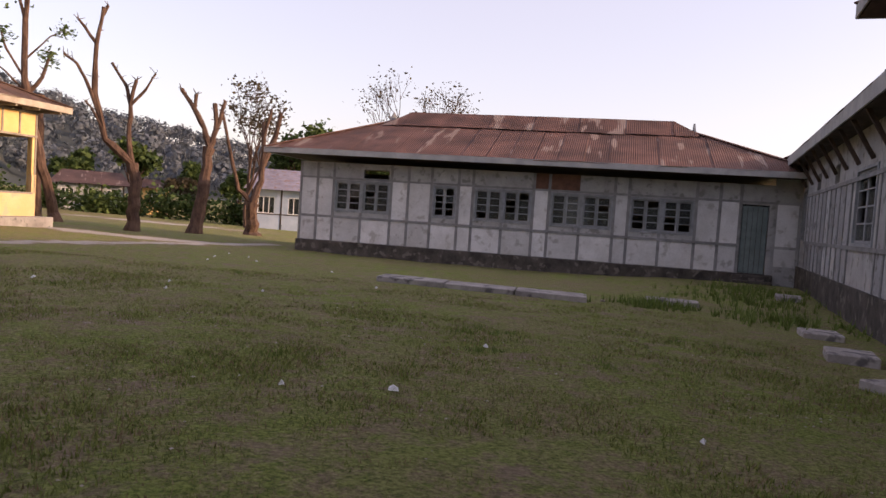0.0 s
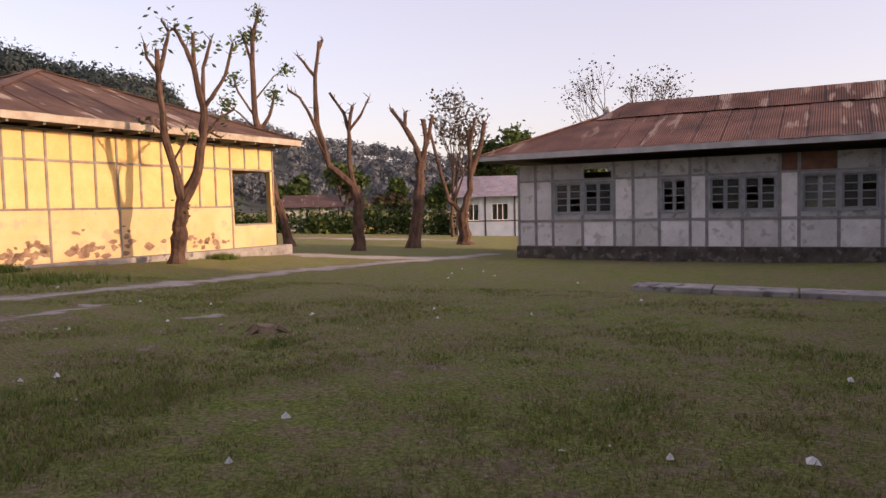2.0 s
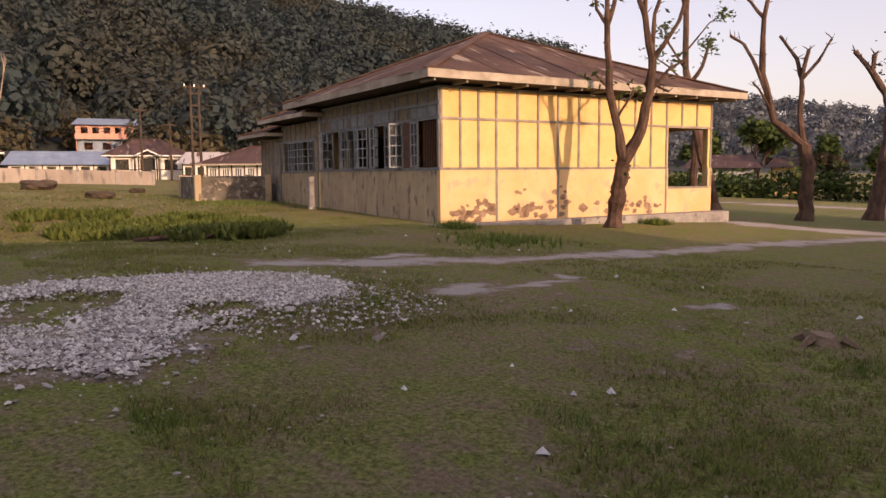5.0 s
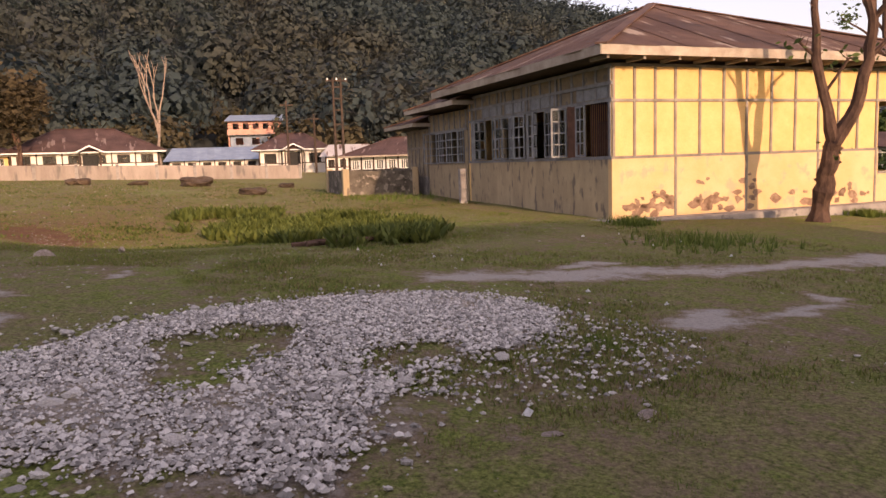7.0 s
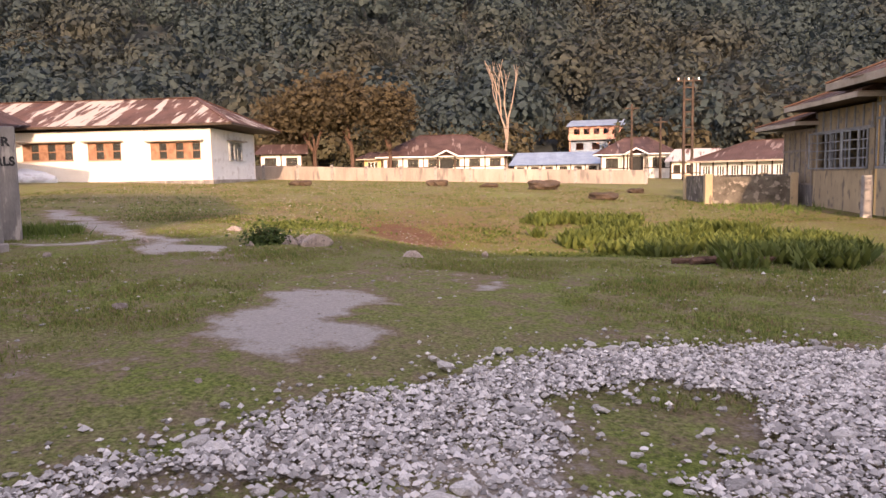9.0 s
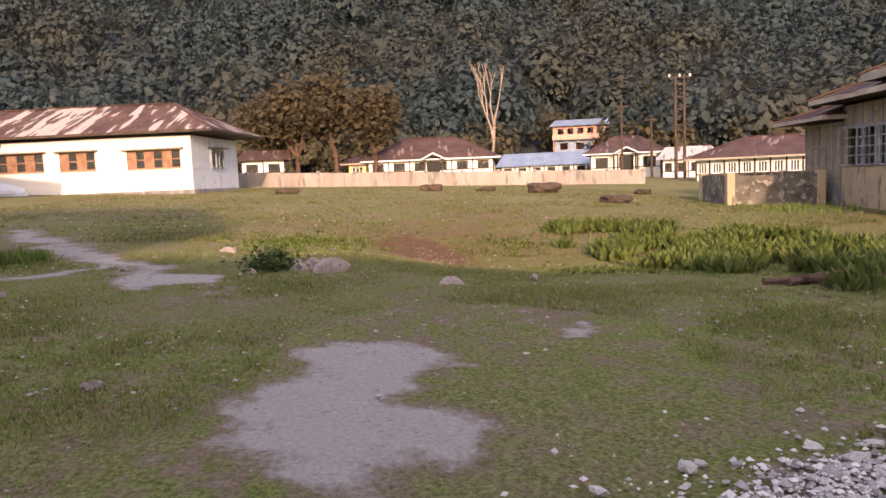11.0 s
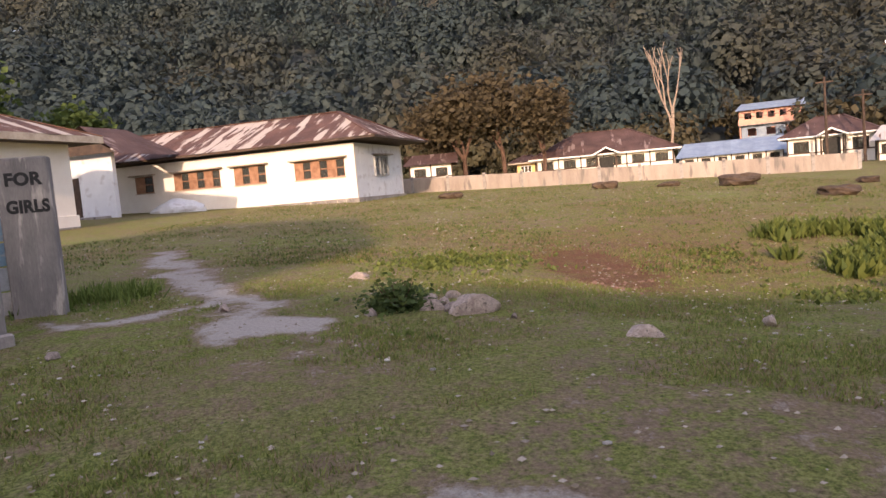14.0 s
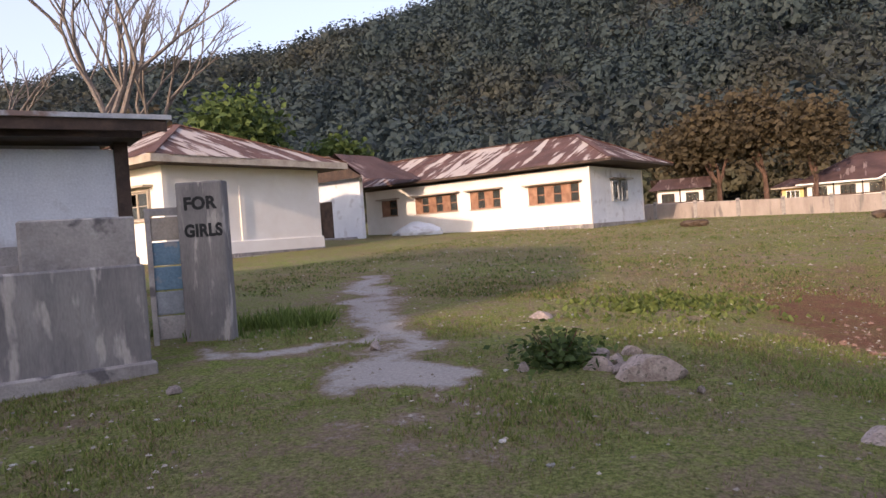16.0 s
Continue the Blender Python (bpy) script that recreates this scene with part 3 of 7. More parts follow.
def ground_material():
    m = bpy.data.materials.new("trampled_grass")
    m.use_nodes = True
    n, l = m.node_tree.nodes, m.node_tree.links
    b = n["Principled BSDF"]
    tc = n.new("ShaderNodeTexCoord")

    def noise_node(scale, detail=5, rough=0.6):
        t = n.new("ShaderNodeTexNoise")
        t.inputs["Scale"].default_value = scale
        t.inputs["Detail"].default_value = detail
        t.inputs["Roughness"].default_value = rough
        l.new(tc.outputs["Object"], t.inputs["Vector"])
        return t.outputs[0]

    def ramp(src, p0, p1, c0, c1):
        r = n.new("ShaderNodeValToRGB")
        r.color_ramp.elements[0].position, r.color_ramp.elements[1].position = p0, p1
        r.color_ramp.elements[0].color, r.color_ramp.elements[1].color = (*c0, 1), (*c1, 1)
        l.new(src, r.inputs[0])
        return r.outputs[0]

    def mix(f, a, c):
        x = n.new("ShaderNodeMixRGB")
        l.new(f, x.inputs[0])
        l.new(a, x.inputs[1])
        l.new(c, x.inputs[2])
        return x.outputs[0]

    fine, mid, wide = noise_node(30, 6, 0.8), noise_node(3.2, 9, 0.8), noise_node(0.28, 5)
    lumps = noise_node(9.0, 6, 0.75)
    green = ramp(fine, 0.36, 0.66, (0.062, 0.088, 0.016), (0.32, 0.37, 0.10))
    dry = ramp(fine, 0.36, 0.66, (0.110, 0.086, 0.046), (0.40, 0.325, 0.20))
    col = mix(ramp(wide, 0.42, 0.62, (0, 0, 0), (0.5, 0.5, 0.5)), green, dry)
    col = mix(ramp(mid, 0.46, 0.57, (0, 0, 0), (0.85, 0.85, 0.85)), col, dry)
    lush = ramp(fine, 0.36, 0.66, (0.045, 0.080, 0.012), (0.25, 0.33, 0.07))
    col = mix(ramp(lumps, 0.54, 0.62, (0, 0, 0), (0.6, 0.6, 0.6)), col, lush)
    at = n.new("ShaderNodeAttribute")
    at.attribute_name = "worn"
    ad = n.new("ShaderNodeMath")
    ad.operation = "MULTIPLY_ADD"
    ad.inputs[1].default_value = 2.2
    sub = n.new("ShaderNodeMath")
    sub.inputs[1].default_value = -0.5
    l.new(mid, sub.inputs[0])
    l.new(sub.outputs[0], ad.inputs[0])
    l.new(at.outputs["Fac"], ad.inputs[2])
    patchy = noise_node(0.8, 9, 0.8)
    bare = ramp(fine, 0.3, 0.75, (0.13, 0.092, 0.062), (0.37, 0.29, 0.215))
    col = mix(ramp(patchy, 0.53, 0.63, (0, 0, 0), (0.8, 0.8, 0.8)), col, bare)
    earth = ramp(fine, 0.3, 0.75, (0.15, 0.105, 0.072), (0.36, 0.27, 0.195))
    col = mix(ramp(ad.outputs[0], 0.14, 0.5, (0, 0, 0), (0.85, 0.85, 0.85)), col, earth)
    sand = ramp(fine, 0.25, 0.8, (0.30, 0.275, 0.25), (0.64, 0.60, 0.55))
    col = mix(ramp(ad.outputs[0], 0.42, 0.85, (0, 0, 0), (1, 1, 1)), col, sand)
    a2 = n.new("ShaderNodeAttribute")
    a2.attribute_name = "soil"
    soil = ramp(fine, 0.3, 0.7, (0.105, 0.046, 0.027), (0.235, 0.120, 0.076))
    m3 = n.new("ShaderNodeMath")
    m3.operation = "MULTIPLY"
    l.new(a2.outputs["Fac"], m3.inputs[0])
    l.new(ramp(mid, 0.35, 0.6, (0.6, 0.6, 0.6), (1, 1, 1)), m3.inputs[1])
    col = mix(m3.outputs[0], col, soil)
    l.new(col, b.inputs["Base Color"])
    b.inputs["Roughness"].default_value = 0.95
    b.inputs["Specular IOR Level"].default_value = 0.1
    bp = n.new("ShaderNodeBump")
    bp.inputs["Strength"].default_value = 0.8
    bp.inputs["Distance"].default_value = 0.05
    hsum = n.new("ShaderNodeMath")
    hsum.operation = "MULTIPLY_ADD"
    hsum.inputs[1].default_value = 2.0
    l.new(lumps, hsum.inputs[0])
    l.new(fine, hsum.inputs[2])
    l.new(hsum.outputs[0], bp.inputs["Height"])
    l.new(bp.outputs[0], b.inputs["Normal"])
    return m


def build_ground():
    def axis(lo, hi, step, far):
        out = list(np.arange(lo, hi, step))
        d, v = step, hi
        while v < far:
            out.append(v)
            d *= 1.25
            v += d
        d, v = step, lo - step
        while v > -far:
            out.append(v)
            d *= 1.25
            v -= d
        return sorted(out)
    xs, ys = axis(-30, 9, 0.16, 1500), axis(-9, 27, 0.16, 1500)
    v, f, worn, soil = [], [], [], []
    for y in ys:
        for x in xs:
            near = max(0.0, 1 - math.hypot(x + 10, y - 8) / 60)
            v.append((x, y, ground_z(x, y) + near * 0.05 * noise.noise(Vector((x * 0.5, y * 0.5, 0))) + near * 0.02 * noise.noise(Vector((x * 2.1, y * 2.1, 4)))))
            worn.append(worn_at(x, y) if abs(x) < 80 and abs(y) < 80 else 0)
            s = 2.2 * math.exp(-(((x + 23.7) / 1.7) ** 2 + ((y - 3.9 - 0.2 * (x + 23.7)) / 0.75) ** 2) * (1 + 0.8 * noise.noise(Vector((x * 1.3, y * 1.3, 17))))) + 0.3 * max(0.0, min(1.0, (-19.0 - x) / 8)) * (0.7 + noise.noise(Vector((x * 0.25, y * 0.25, 7))) + 0.4 * noise.noise(Vector((x * 0.9, y * 0.9, 7)))) + 0.35 * math.exp(-(((x + 25.5) / 3.0) ** 2 + ((y - 4.5) / 3.4) ** 2))
            soil.append(max(0.0, min(1, s)))
    k = len(xs)
    for j in range(len(ys) - 1):
        for i in range(k - 1):
            f.append((j * k + i, j * k + i + 1, (j + 1) * k + i + 1, (j + 1) * k + i))
    me = from_arrays("ground", v, f, ground_material())
    for nm, vals in (("worn", worn), ("soil", soil)):
        at = me.attributes.new(nm, "FLOAT", "POINT")
        at.data.foreach_set("value", vals)
    for p in me.polygons:
        p.use_smooth = True
    tagged(new("ground", me), "trampled grass field with bare footpaths and sandy patches", "ground", kind="structure")


build_ground()

# ---- yellow hall ----


def timber_grid(parent, xs, zs, y, material, w=0.07, proud=0.03):
    """Battens over a wall face at y: uprights at xs, rails at zs = (z, x0, x1)."""
    for x, z0, z1 in xs:
        part("batten", Mesh().box(x - w / 2, x + w / 2, y - proud, y, z0, z1), material, parent)
    for z, x0, x1 in zs:
        part("rail", Mesh().box(x0, x1, y - proud - 0.008, y, z - w / 2, z + w / 2), material, parent)


def hall_yellow():
    W, D = 11.15, 8.75
    SILL, RAIL, TOP = 1.53, 2.92, 3.78
    hall = empty("school_hall", pose(-17.5, 15.6, 0.02, 0, 0, AX2), "yellow half-timbered school hall with rusty hipped roof and peeling plaster", "building")
    posts = [0.06, 1.88, 4.15, 6.65, 8.85, W - 0.06]
    # long sunlit wall, with an open bay at its far end
    hole = (8.95, W - 0.2, 0.86, 2.86)
    low = pierced(0, W, 0, 0.16, -0.6, SILL, [(8.95, W - 0.2, 0.86, SILL)])
    part("lower_wall", low, M_YELLOW_LOW, hall, "yellow plaster with brown peeling patches")
    part("upper_wall", pierced(0.02, W - 0.02, 0.03, 0.13, SILL, TOP, [(8.95, W - 0.2, SILL, 2.86)]), M_YELLOW, hall)
    ups, rails = [], [(SILL, 0, 8.9), (2.90, 0, W), (TOP - 0.04, 0, W), (0.86, 8.95, W - 0.15)]
    for a, b in zip(posts, posts[1:]):
        ups.append((a, SILL, TOP))
        for i in (1, 2):
            x = a + (b - a) * i / 3
            ups.append((x, 2.90 if a > 8 else SILL, TOP))
    ups.append((posts[-1], 0.86, TOP))
    timber_grid(hall, ups, rails, 0.03, M_BATTEN)
    timber_grid(hall, [(x, -0.3, SILL) for x in posts[1:5]], [], 0.0, M_BATTEN, 0.07, 0.02)
    # patches where the lower plaster has fallen away
    rng = random.Random(4)
    for k in range(90):
        cx = rng.choice([rng.uniform(0.35, 1.8), rng.uniform(2.4, 4.6), rng.uniform(2.6, 5.4), rng.uniform(5.5, 8.8)])
        top = 0.75 if cx < 1.9 else 0.55
        cz = rng.uniform(0.08, top) if rng.random() < 0.8 else rng.uniform(0.6, 0.98) if 2.2 < cx < 4.6 else 0.3
        m = Mesh()
        r = rng.uniform(0.05, 0.17) * (1.3 - cz * 0.6)
        pts = [(cx + r * rng.uniform(0.5, 1.4) * math.cos(a * 0.785), cz + r * rng.uniform(0.4, 0.9) * math.sin(a * 0.785)) for a in range(8)]
        fr = [m.bm.verts.new((px, -0.004 - 0.002 * (k % 3), pz)) for px, pz in pts]
        m.bm.faces.new(fr)
        part("peeled_patch", m, M_STAIN, hall)
    # shaded end wall with open casements
    end = empty("end_wall_frame", Matrix(), "")
    end.parent = hall
    end.matrix_local = pose(0, 0, 0, 0, 0, 90) @ pose(0, 0, 0)
    # local x of this frame runs into the building, y runs out of the end wall
    wins = [(0.25, 0.95), (0.95, 1.85), (1.85, 2.55), (2.75, 4.2), (4.45, 6.0), (6.2, 8.3)]
    holes = [(0.2, 2.55, SILL, RAIL), (2.75, 4.25, SILL, RAIL), (4.45, 6.0, SILL, RAIL), (6.2, 8.35, SILL, RAIL)]
    part("end_lower_wall", Mesh().box(0.16, D, -0.16, 0.0, -0.6, SILL), M_OCHRE_LOW, end, "stained ochre plaster, darkened for shade")
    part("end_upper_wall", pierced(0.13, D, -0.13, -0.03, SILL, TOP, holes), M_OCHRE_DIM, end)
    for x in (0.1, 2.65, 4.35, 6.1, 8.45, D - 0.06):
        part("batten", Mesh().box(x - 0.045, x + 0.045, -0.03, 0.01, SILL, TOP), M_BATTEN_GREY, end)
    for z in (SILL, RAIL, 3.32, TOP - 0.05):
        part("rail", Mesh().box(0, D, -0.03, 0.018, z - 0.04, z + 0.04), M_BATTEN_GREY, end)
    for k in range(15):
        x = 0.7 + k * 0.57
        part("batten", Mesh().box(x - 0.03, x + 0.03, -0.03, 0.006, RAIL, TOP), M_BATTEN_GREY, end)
    for k, x in enumerate((0.1, 2.7, 4.4, 6.1)):
        part("shutter_panel", Mesh().box(x + 0.1, x + 1.5, -0.022, -0.012, RAIL + 0.06, 3.30), M_GREYBLUE, end)
    rr = random.Random(2)
    for hx0, hx1, _, _ in holes:
        n = max(2, round((hx1 - hx0) / 0.5))
        lw = (hx1 - hx0) / n
        for i in range(n):
            if hx0 < 1 and i in (0, 1):
                continue
            sm, panes = sash(lw - 0.02, RAIL - SILL - 0.1, 2, 4, 0.045)
            leaf = part("window_leaf", sm, M_GREYBLUE, end)
            ang = rr.choice([0, 0, 15, 40, 75, 100]) * (1 if i % 2 else -1)
            xh = hx0 + lw * i + (0.01 if i % 2 == 0 else lw - 0.01)
            flip = Matrix() if i % 2 == 0 else Matrix.Scale(-1, 4, (1, 0, 0))
            leaf.matrix_local = Matrix.Translation((xh, 0.0, SILL + 0.05)) @ pose(0, 0, 0, 0, 0, abs(ang) if i % 2 == 0 else -abs(ang)) @ flip
            for p in panes:
                if rr.random() < 0.45:
                    gl = part("pane", Mesh().box(p[0] + 0.01, p[1] - 0.01, 0.018, 0.024, p[2] + 0.01, p[3] - 0.01), M_GLASS, end)
                    gl.matrix_basis = leaf.matrix_basis.copy()
                    gl.visible_shadow = False
    # vertical bars in the first opening and a shutter that leans out
    for k in range(9):
        part("bar", Mesh().box(0.28 + k * 0.09, 0.30 + k * 0.09, -0.09, -0.07, SILL + 0.04, RAIL - 0.04), M_SHUTTER, end)
    sh = part("board_shutter", Mesh().box(0, 0.5, 0, 0.03, 0, 1.34), M_SHUTTER, end)
    sh.matrix_local = Matrix.Translation((1.5, -0.06, SILL + 0.03)) @ pose(0, 0, 0, 0, 0, 8)
    aw = part("top_hung_shutter", Mesh().box(0, 1.3, 0, 0.03, -0.42, 0), M_GREYBLUE, end)
    aw.matrix_local = Matrix.Translation((0.12, 0.03, 3.28)) @ pose(0, 0, 0, -52, 0, 0) @ Matrix.Scale(-1, 4, (0, 1, 0))
    # the two far walls
    part("back_wall", pierced(0, W, D - 0.13, D, -0.6, TOP, [(8.3, 10.6, 0.86, 2.86), (5.2, 7.2, 1.53, 2.9), (1.2, 3.2, 1.53, 2.9)]), M_YELLOW, hall)
    far = pierced(0.16, D - 0.13, -0.13, 0.0, -0.6, TOP, [(0.3, 2.6, 0.86, 2.86)])
    fo = part("far_end_wall", far, M_YELLOW, hall)
    fo.matrix_local = pose(W, 0, 0, 0, 0, 90) @ Matrix.Translation((0, 0.13, 0))
    part("floor_slab", Mesh().box(0.16, W - 0.13, 0.16, D - 0.13, 0.2, 0.32), M_CONC, hall)
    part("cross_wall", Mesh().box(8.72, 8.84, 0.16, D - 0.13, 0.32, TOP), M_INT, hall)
    ap = Mesh()
    ap.box(-0.45, W + 0.3, -0.55, 0, -0.7, 0.03)
    part("apron", bevelled(ap, 0.02), M_CONC, hall, "cracked concrete apron along the wall")
    part("end_apron", bevelled(Mesh().box(-0.45, 0, 0, D, -0.7, 0.028), 0.02), M_CONC, hall)
    hip_roof(hall, -0.8, W + 0.75, -0.78, 10.2, 4.06, (5.2, 5.3), (5.2, 5.5), 6.45, M_ROOF_YEL, M_FASCIA, 0.8, 0.22)
    for k in range(13):
        x = -0.6 + k * 1.0
        part("rafter_end", Mesh().box(x, x + 0.07, -0.7, 0.0, 3.78, 3.86), M_BATTEN, hall)
    return hall


hall_yellow()


def hall_annex():
    """The lower wings beyond the yellow hall's end wall; local x runs away along that wall, -y out of it."""
    a = empty("rear_wing", pose(-26.15, 17.65, 0.12, 0, 0, AX1 + 180), "ochre rear wing with open casement windows and rusty roof", "building")
    part("lower_wall", Mesh().box(0, 4.0, -0.16, 0, -0.6, 1.35), M_OCHRE_LOW, a)
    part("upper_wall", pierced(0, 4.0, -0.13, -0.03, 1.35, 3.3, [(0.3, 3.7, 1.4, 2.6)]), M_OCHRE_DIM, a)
    for i in range(6):
        sm, panes = sash(0.53, 1.18, 2, 4, 0.045)
        lf = part("window_leaf", sm, M_GREYBLUE, a)
        lf.matrix_local = pose(0.32 + 0.56 * i, -0.03, 1.41, 0, 0, (0, 35, 0, 12, 0, 60)[i])
    for i in range(8):
        part("batten", Mesh().box(0.1 + 0.54 * i - 0.03, 0.1 + 0.54 * i + 0.03, -0.03, 0.01, 2.62, 3.3), M_BATTEN_GREY, a)
    part("rail", Mesh().box(0, 4.0, -0.03, 0.016, 2.58, 2.66), M_BATTEN_GREY, a)
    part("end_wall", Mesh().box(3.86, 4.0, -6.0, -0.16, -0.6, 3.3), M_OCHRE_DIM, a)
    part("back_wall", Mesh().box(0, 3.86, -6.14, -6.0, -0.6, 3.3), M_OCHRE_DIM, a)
    hip_roof(a, -0.6, 4.7, -6.8, 0.75, 3.55, (0.5, -3.0), (2.0, -3.0), 4.9, M_ROOF_YEL, M_FASCIA, 0.8, 0.16)
    b = empty("boarded_wing", pose(-30.1, 18.55, 0.2, 0, 0, AX1 + 180), "small ochre boarded wing with sagging rusty eaves", "building")
    part("lower_wall", Mesh().box(0, 2.6, -0.16, 0, -0.6, 0.8), M_CONC_DIRTY, b)
    part("upper_wall", Mesh().box(0, 2.6, -0.13, -0.03, 0.8, 2.75), M_OCHRE_DIM, b)
    for i in range(6):
        part("batten", Mesh().box(0.06 + 0.49 * i - 0.03, 0.06 + 0.49 * i + 0.03, -0.03, 0.01, 0.8, 2.75), M_BATTEN, b)
    for z in (0.82, 2.0, 2.7):
        part("rail", Mesh().box(0, 2.6, -0.03, 0.016, z - 0.035, z + 0.035), M_BATTEN, b)
    part("end_wall", Mesh().box(2.46, 2.6, -5.0, -0.16, -0.6, 2.75), M_OCHRE_DIM, b)
    hip_roof(b, -0.3, 3.6, -5.5, 0.7, 2.95, (1.0, -2.4), (1.4, -2.4), 3.9, M_ROOF_YEL, M_FASCIA, 0.8, 0.14)


hall_annex()

# ---- grey classroom block ----


def grey_block():
    L, D = 16.9, 7.5
    g = empty("classroom_block", pose(-5.6, 27.88, -0.42, 0, 0, AX1), "grey half-timbered classroom block with rusty hipped roof", "building")
    Z0, MIDZ, SILL, HEAD, TOP = 0.25, 1.18, 1.38, 2.58, 3.22
    part("plinth", bevelled(Mesh().box(-0.06, L + 0.1, -0.07, 0.2, -0.9, Z0), 0.02), M_PLINTH, g, "black-stained concrete plinth")
    wins = [(1.42, 3.62), (5.25, 6.15), (6.80, 8.90), (9.55, 11.70), (12.28, 14.4)]
    holes = [(a, b, SILL, HEAD) for a, b in wins] + [(2.55, 3.55, 2.68, 3.02)]
    door = (15.9, 16.75, Z0, 2.55)
    part("front_wall", pierced(0, L, 0.0, 0.14, Z0, TOP, holes + [door]), M_GREYWALL, g)
    xs = [0.05, 0.72, 1.38, 2.5, 3.66, 4.32, 5.2, 6.22, 6.75, 7.85, 8.95, 9.5, 10.6, 11.75, 12.23, 13.3, 14.45, 15.2, 15.85]
    for x in xs:
        inside = any(a + 0.15 < x < b - 0.15 for a, b in wins)
        part("batten", Mesh().box(x - 0.05, x + 0.05, -0.03, 0.0, Z0, SILL if inside else TOP), M_BATTEN_GREY, g)
    part("rail", Mesh().box(0, 15.9, -0.038, 0.0, 1.13, 1.22), M_BATTEN_GREY, g)
    part("rail", Mesh().box(0, L, -0.038, 0.0, 2.60, 2.67), M_BATTEN_GREY, g)
    rng = random.Random(7)
    for a, b in zip(xs, xs[1:]):
        mid = (a + b) / 2
        glazed = any(p < mid < q for p, q in wins)
        part("panel", Mesh().box(a + 0.05, b - 0.05, -0.012, 0.0, Z0 + 0.02, 1.13), M_GREYPANEL, g)
        if not glazed:
            part("panel", Mesh().box(a + 0.05, b - 0.05, -0.012, 0.0, 1.22, 2.60), M_GREYPANEL if rng.random() < 0.7 else M_GREYWALL, g)
        part("panel", Mesh().box(a + 0.05, b - 0.05, -0.010, 0.0, 2.67, TOP), M_SHUTTER if 9.0 < mid < 11 else M_GREYWALL if not (2.4 < mid < 3.7) else M_GREYWALL, g) if not (2.5 < mid < 3.6) else None
    for a, b in wins:
        n = 1 if b - a < 1.2 else 2
        w = (b - a) / n
        for i in range(n):
            window(g, "window", a + w * i, a + w * (i + 1), SILL, HEAD, 0.0, M_GREYBLUE, 2, 1, 4, (), 0.7)
    d = part("door", Mesh().box(15.93, 16.72, 0.03, 0.08, Z0 + 0.02, 2.5), M_TEAL, g, "faded teal plank door")
    for k in range(1, 5):
        part("plank_joint", Mesh().box(15.93 + 0.158 * k - 0.006, 15.93 + 0.158 * k + 0.006, 0.022, 0.03, Z0 + 0.05, 2.45), M_DARKWOOD, d)
    for k in range(3):
        part("step", bevelled(Mesh().box(15.7, 16.9, -0.35 - 0.3 * k, -0.05 - 0.3 * k, -0.9, Z0 - 0.02 - 0.18 * k), 0.02), M_PLINTH, g)
    part("link_wall", Mesh().box(L, L + 1.5, 0.02, 0.14, -0.6, TOP + 0.3), M_GREYWALL, g)
    for z0, z1 in ((Z0 + 0.3, 1.13), (1.22, 2.60)):
        part("panel", Mesh().box(L + 0.1, L + 0.75, 0.008, 0.02, z0, z1), M_GREYPANEL, g)
    part("left_wall", Mesh().box(0, 0.14, 0.14, D, -0.6, TOP), M_GREYWALL, g)
    part("right_wall", Mesh().box(L - 0.14, L, 0.14, D, -0.6, TOP), M_GREYWALL, g)
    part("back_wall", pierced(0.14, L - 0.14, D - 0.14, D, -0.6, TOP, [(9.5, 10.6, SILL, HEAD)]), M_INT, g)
    part("floor_slab", Mesh().box(0.14, L - 0.14, 0.14, D - 0.14, 0.1, Z0), M_CONC, g)
    part("desk_row", Mesh().box(1.5, 14.5, 3.0, 3.4, 0.9, 0.96), M_DARKWOOD, g)
    hip_roof(g, -1.15, L + 1.3, -0.85, D + 0.8, 3.62, (2.9, 3.7), (14.0, 3.7), 5.45, M_ROOF_GREY, M_FASCIA_GREY, 0.85, 0.2)
    for q in ([(2.3, 2.5, 5.02), (14.6, 2.5, 5.02), (14.6, 3.7, 5.72), (2.3, 3.7, 5.72)], [(14.6, 4.9, 5.02), (2.3, 4.9, 5.02), (2.3, 3.7, 5.72), (14.6, 3.7, 5.72)]):
        slope_sheets(g, q, M_ROOF_GREY, name="ridge_sheet")
    for x in (2.4, 14.5):
        gm = Mesh()
        gm.hull([(x + a, *b) for a in (-0.03, 0.03) for b in ((2.6, 4.9), (3.65, 5.66), (4.8, 4.9), (3.75, 5.66))])
        part("gablet_board", gm, M_BATTEN_GREY, g)
    return g


grey_block()


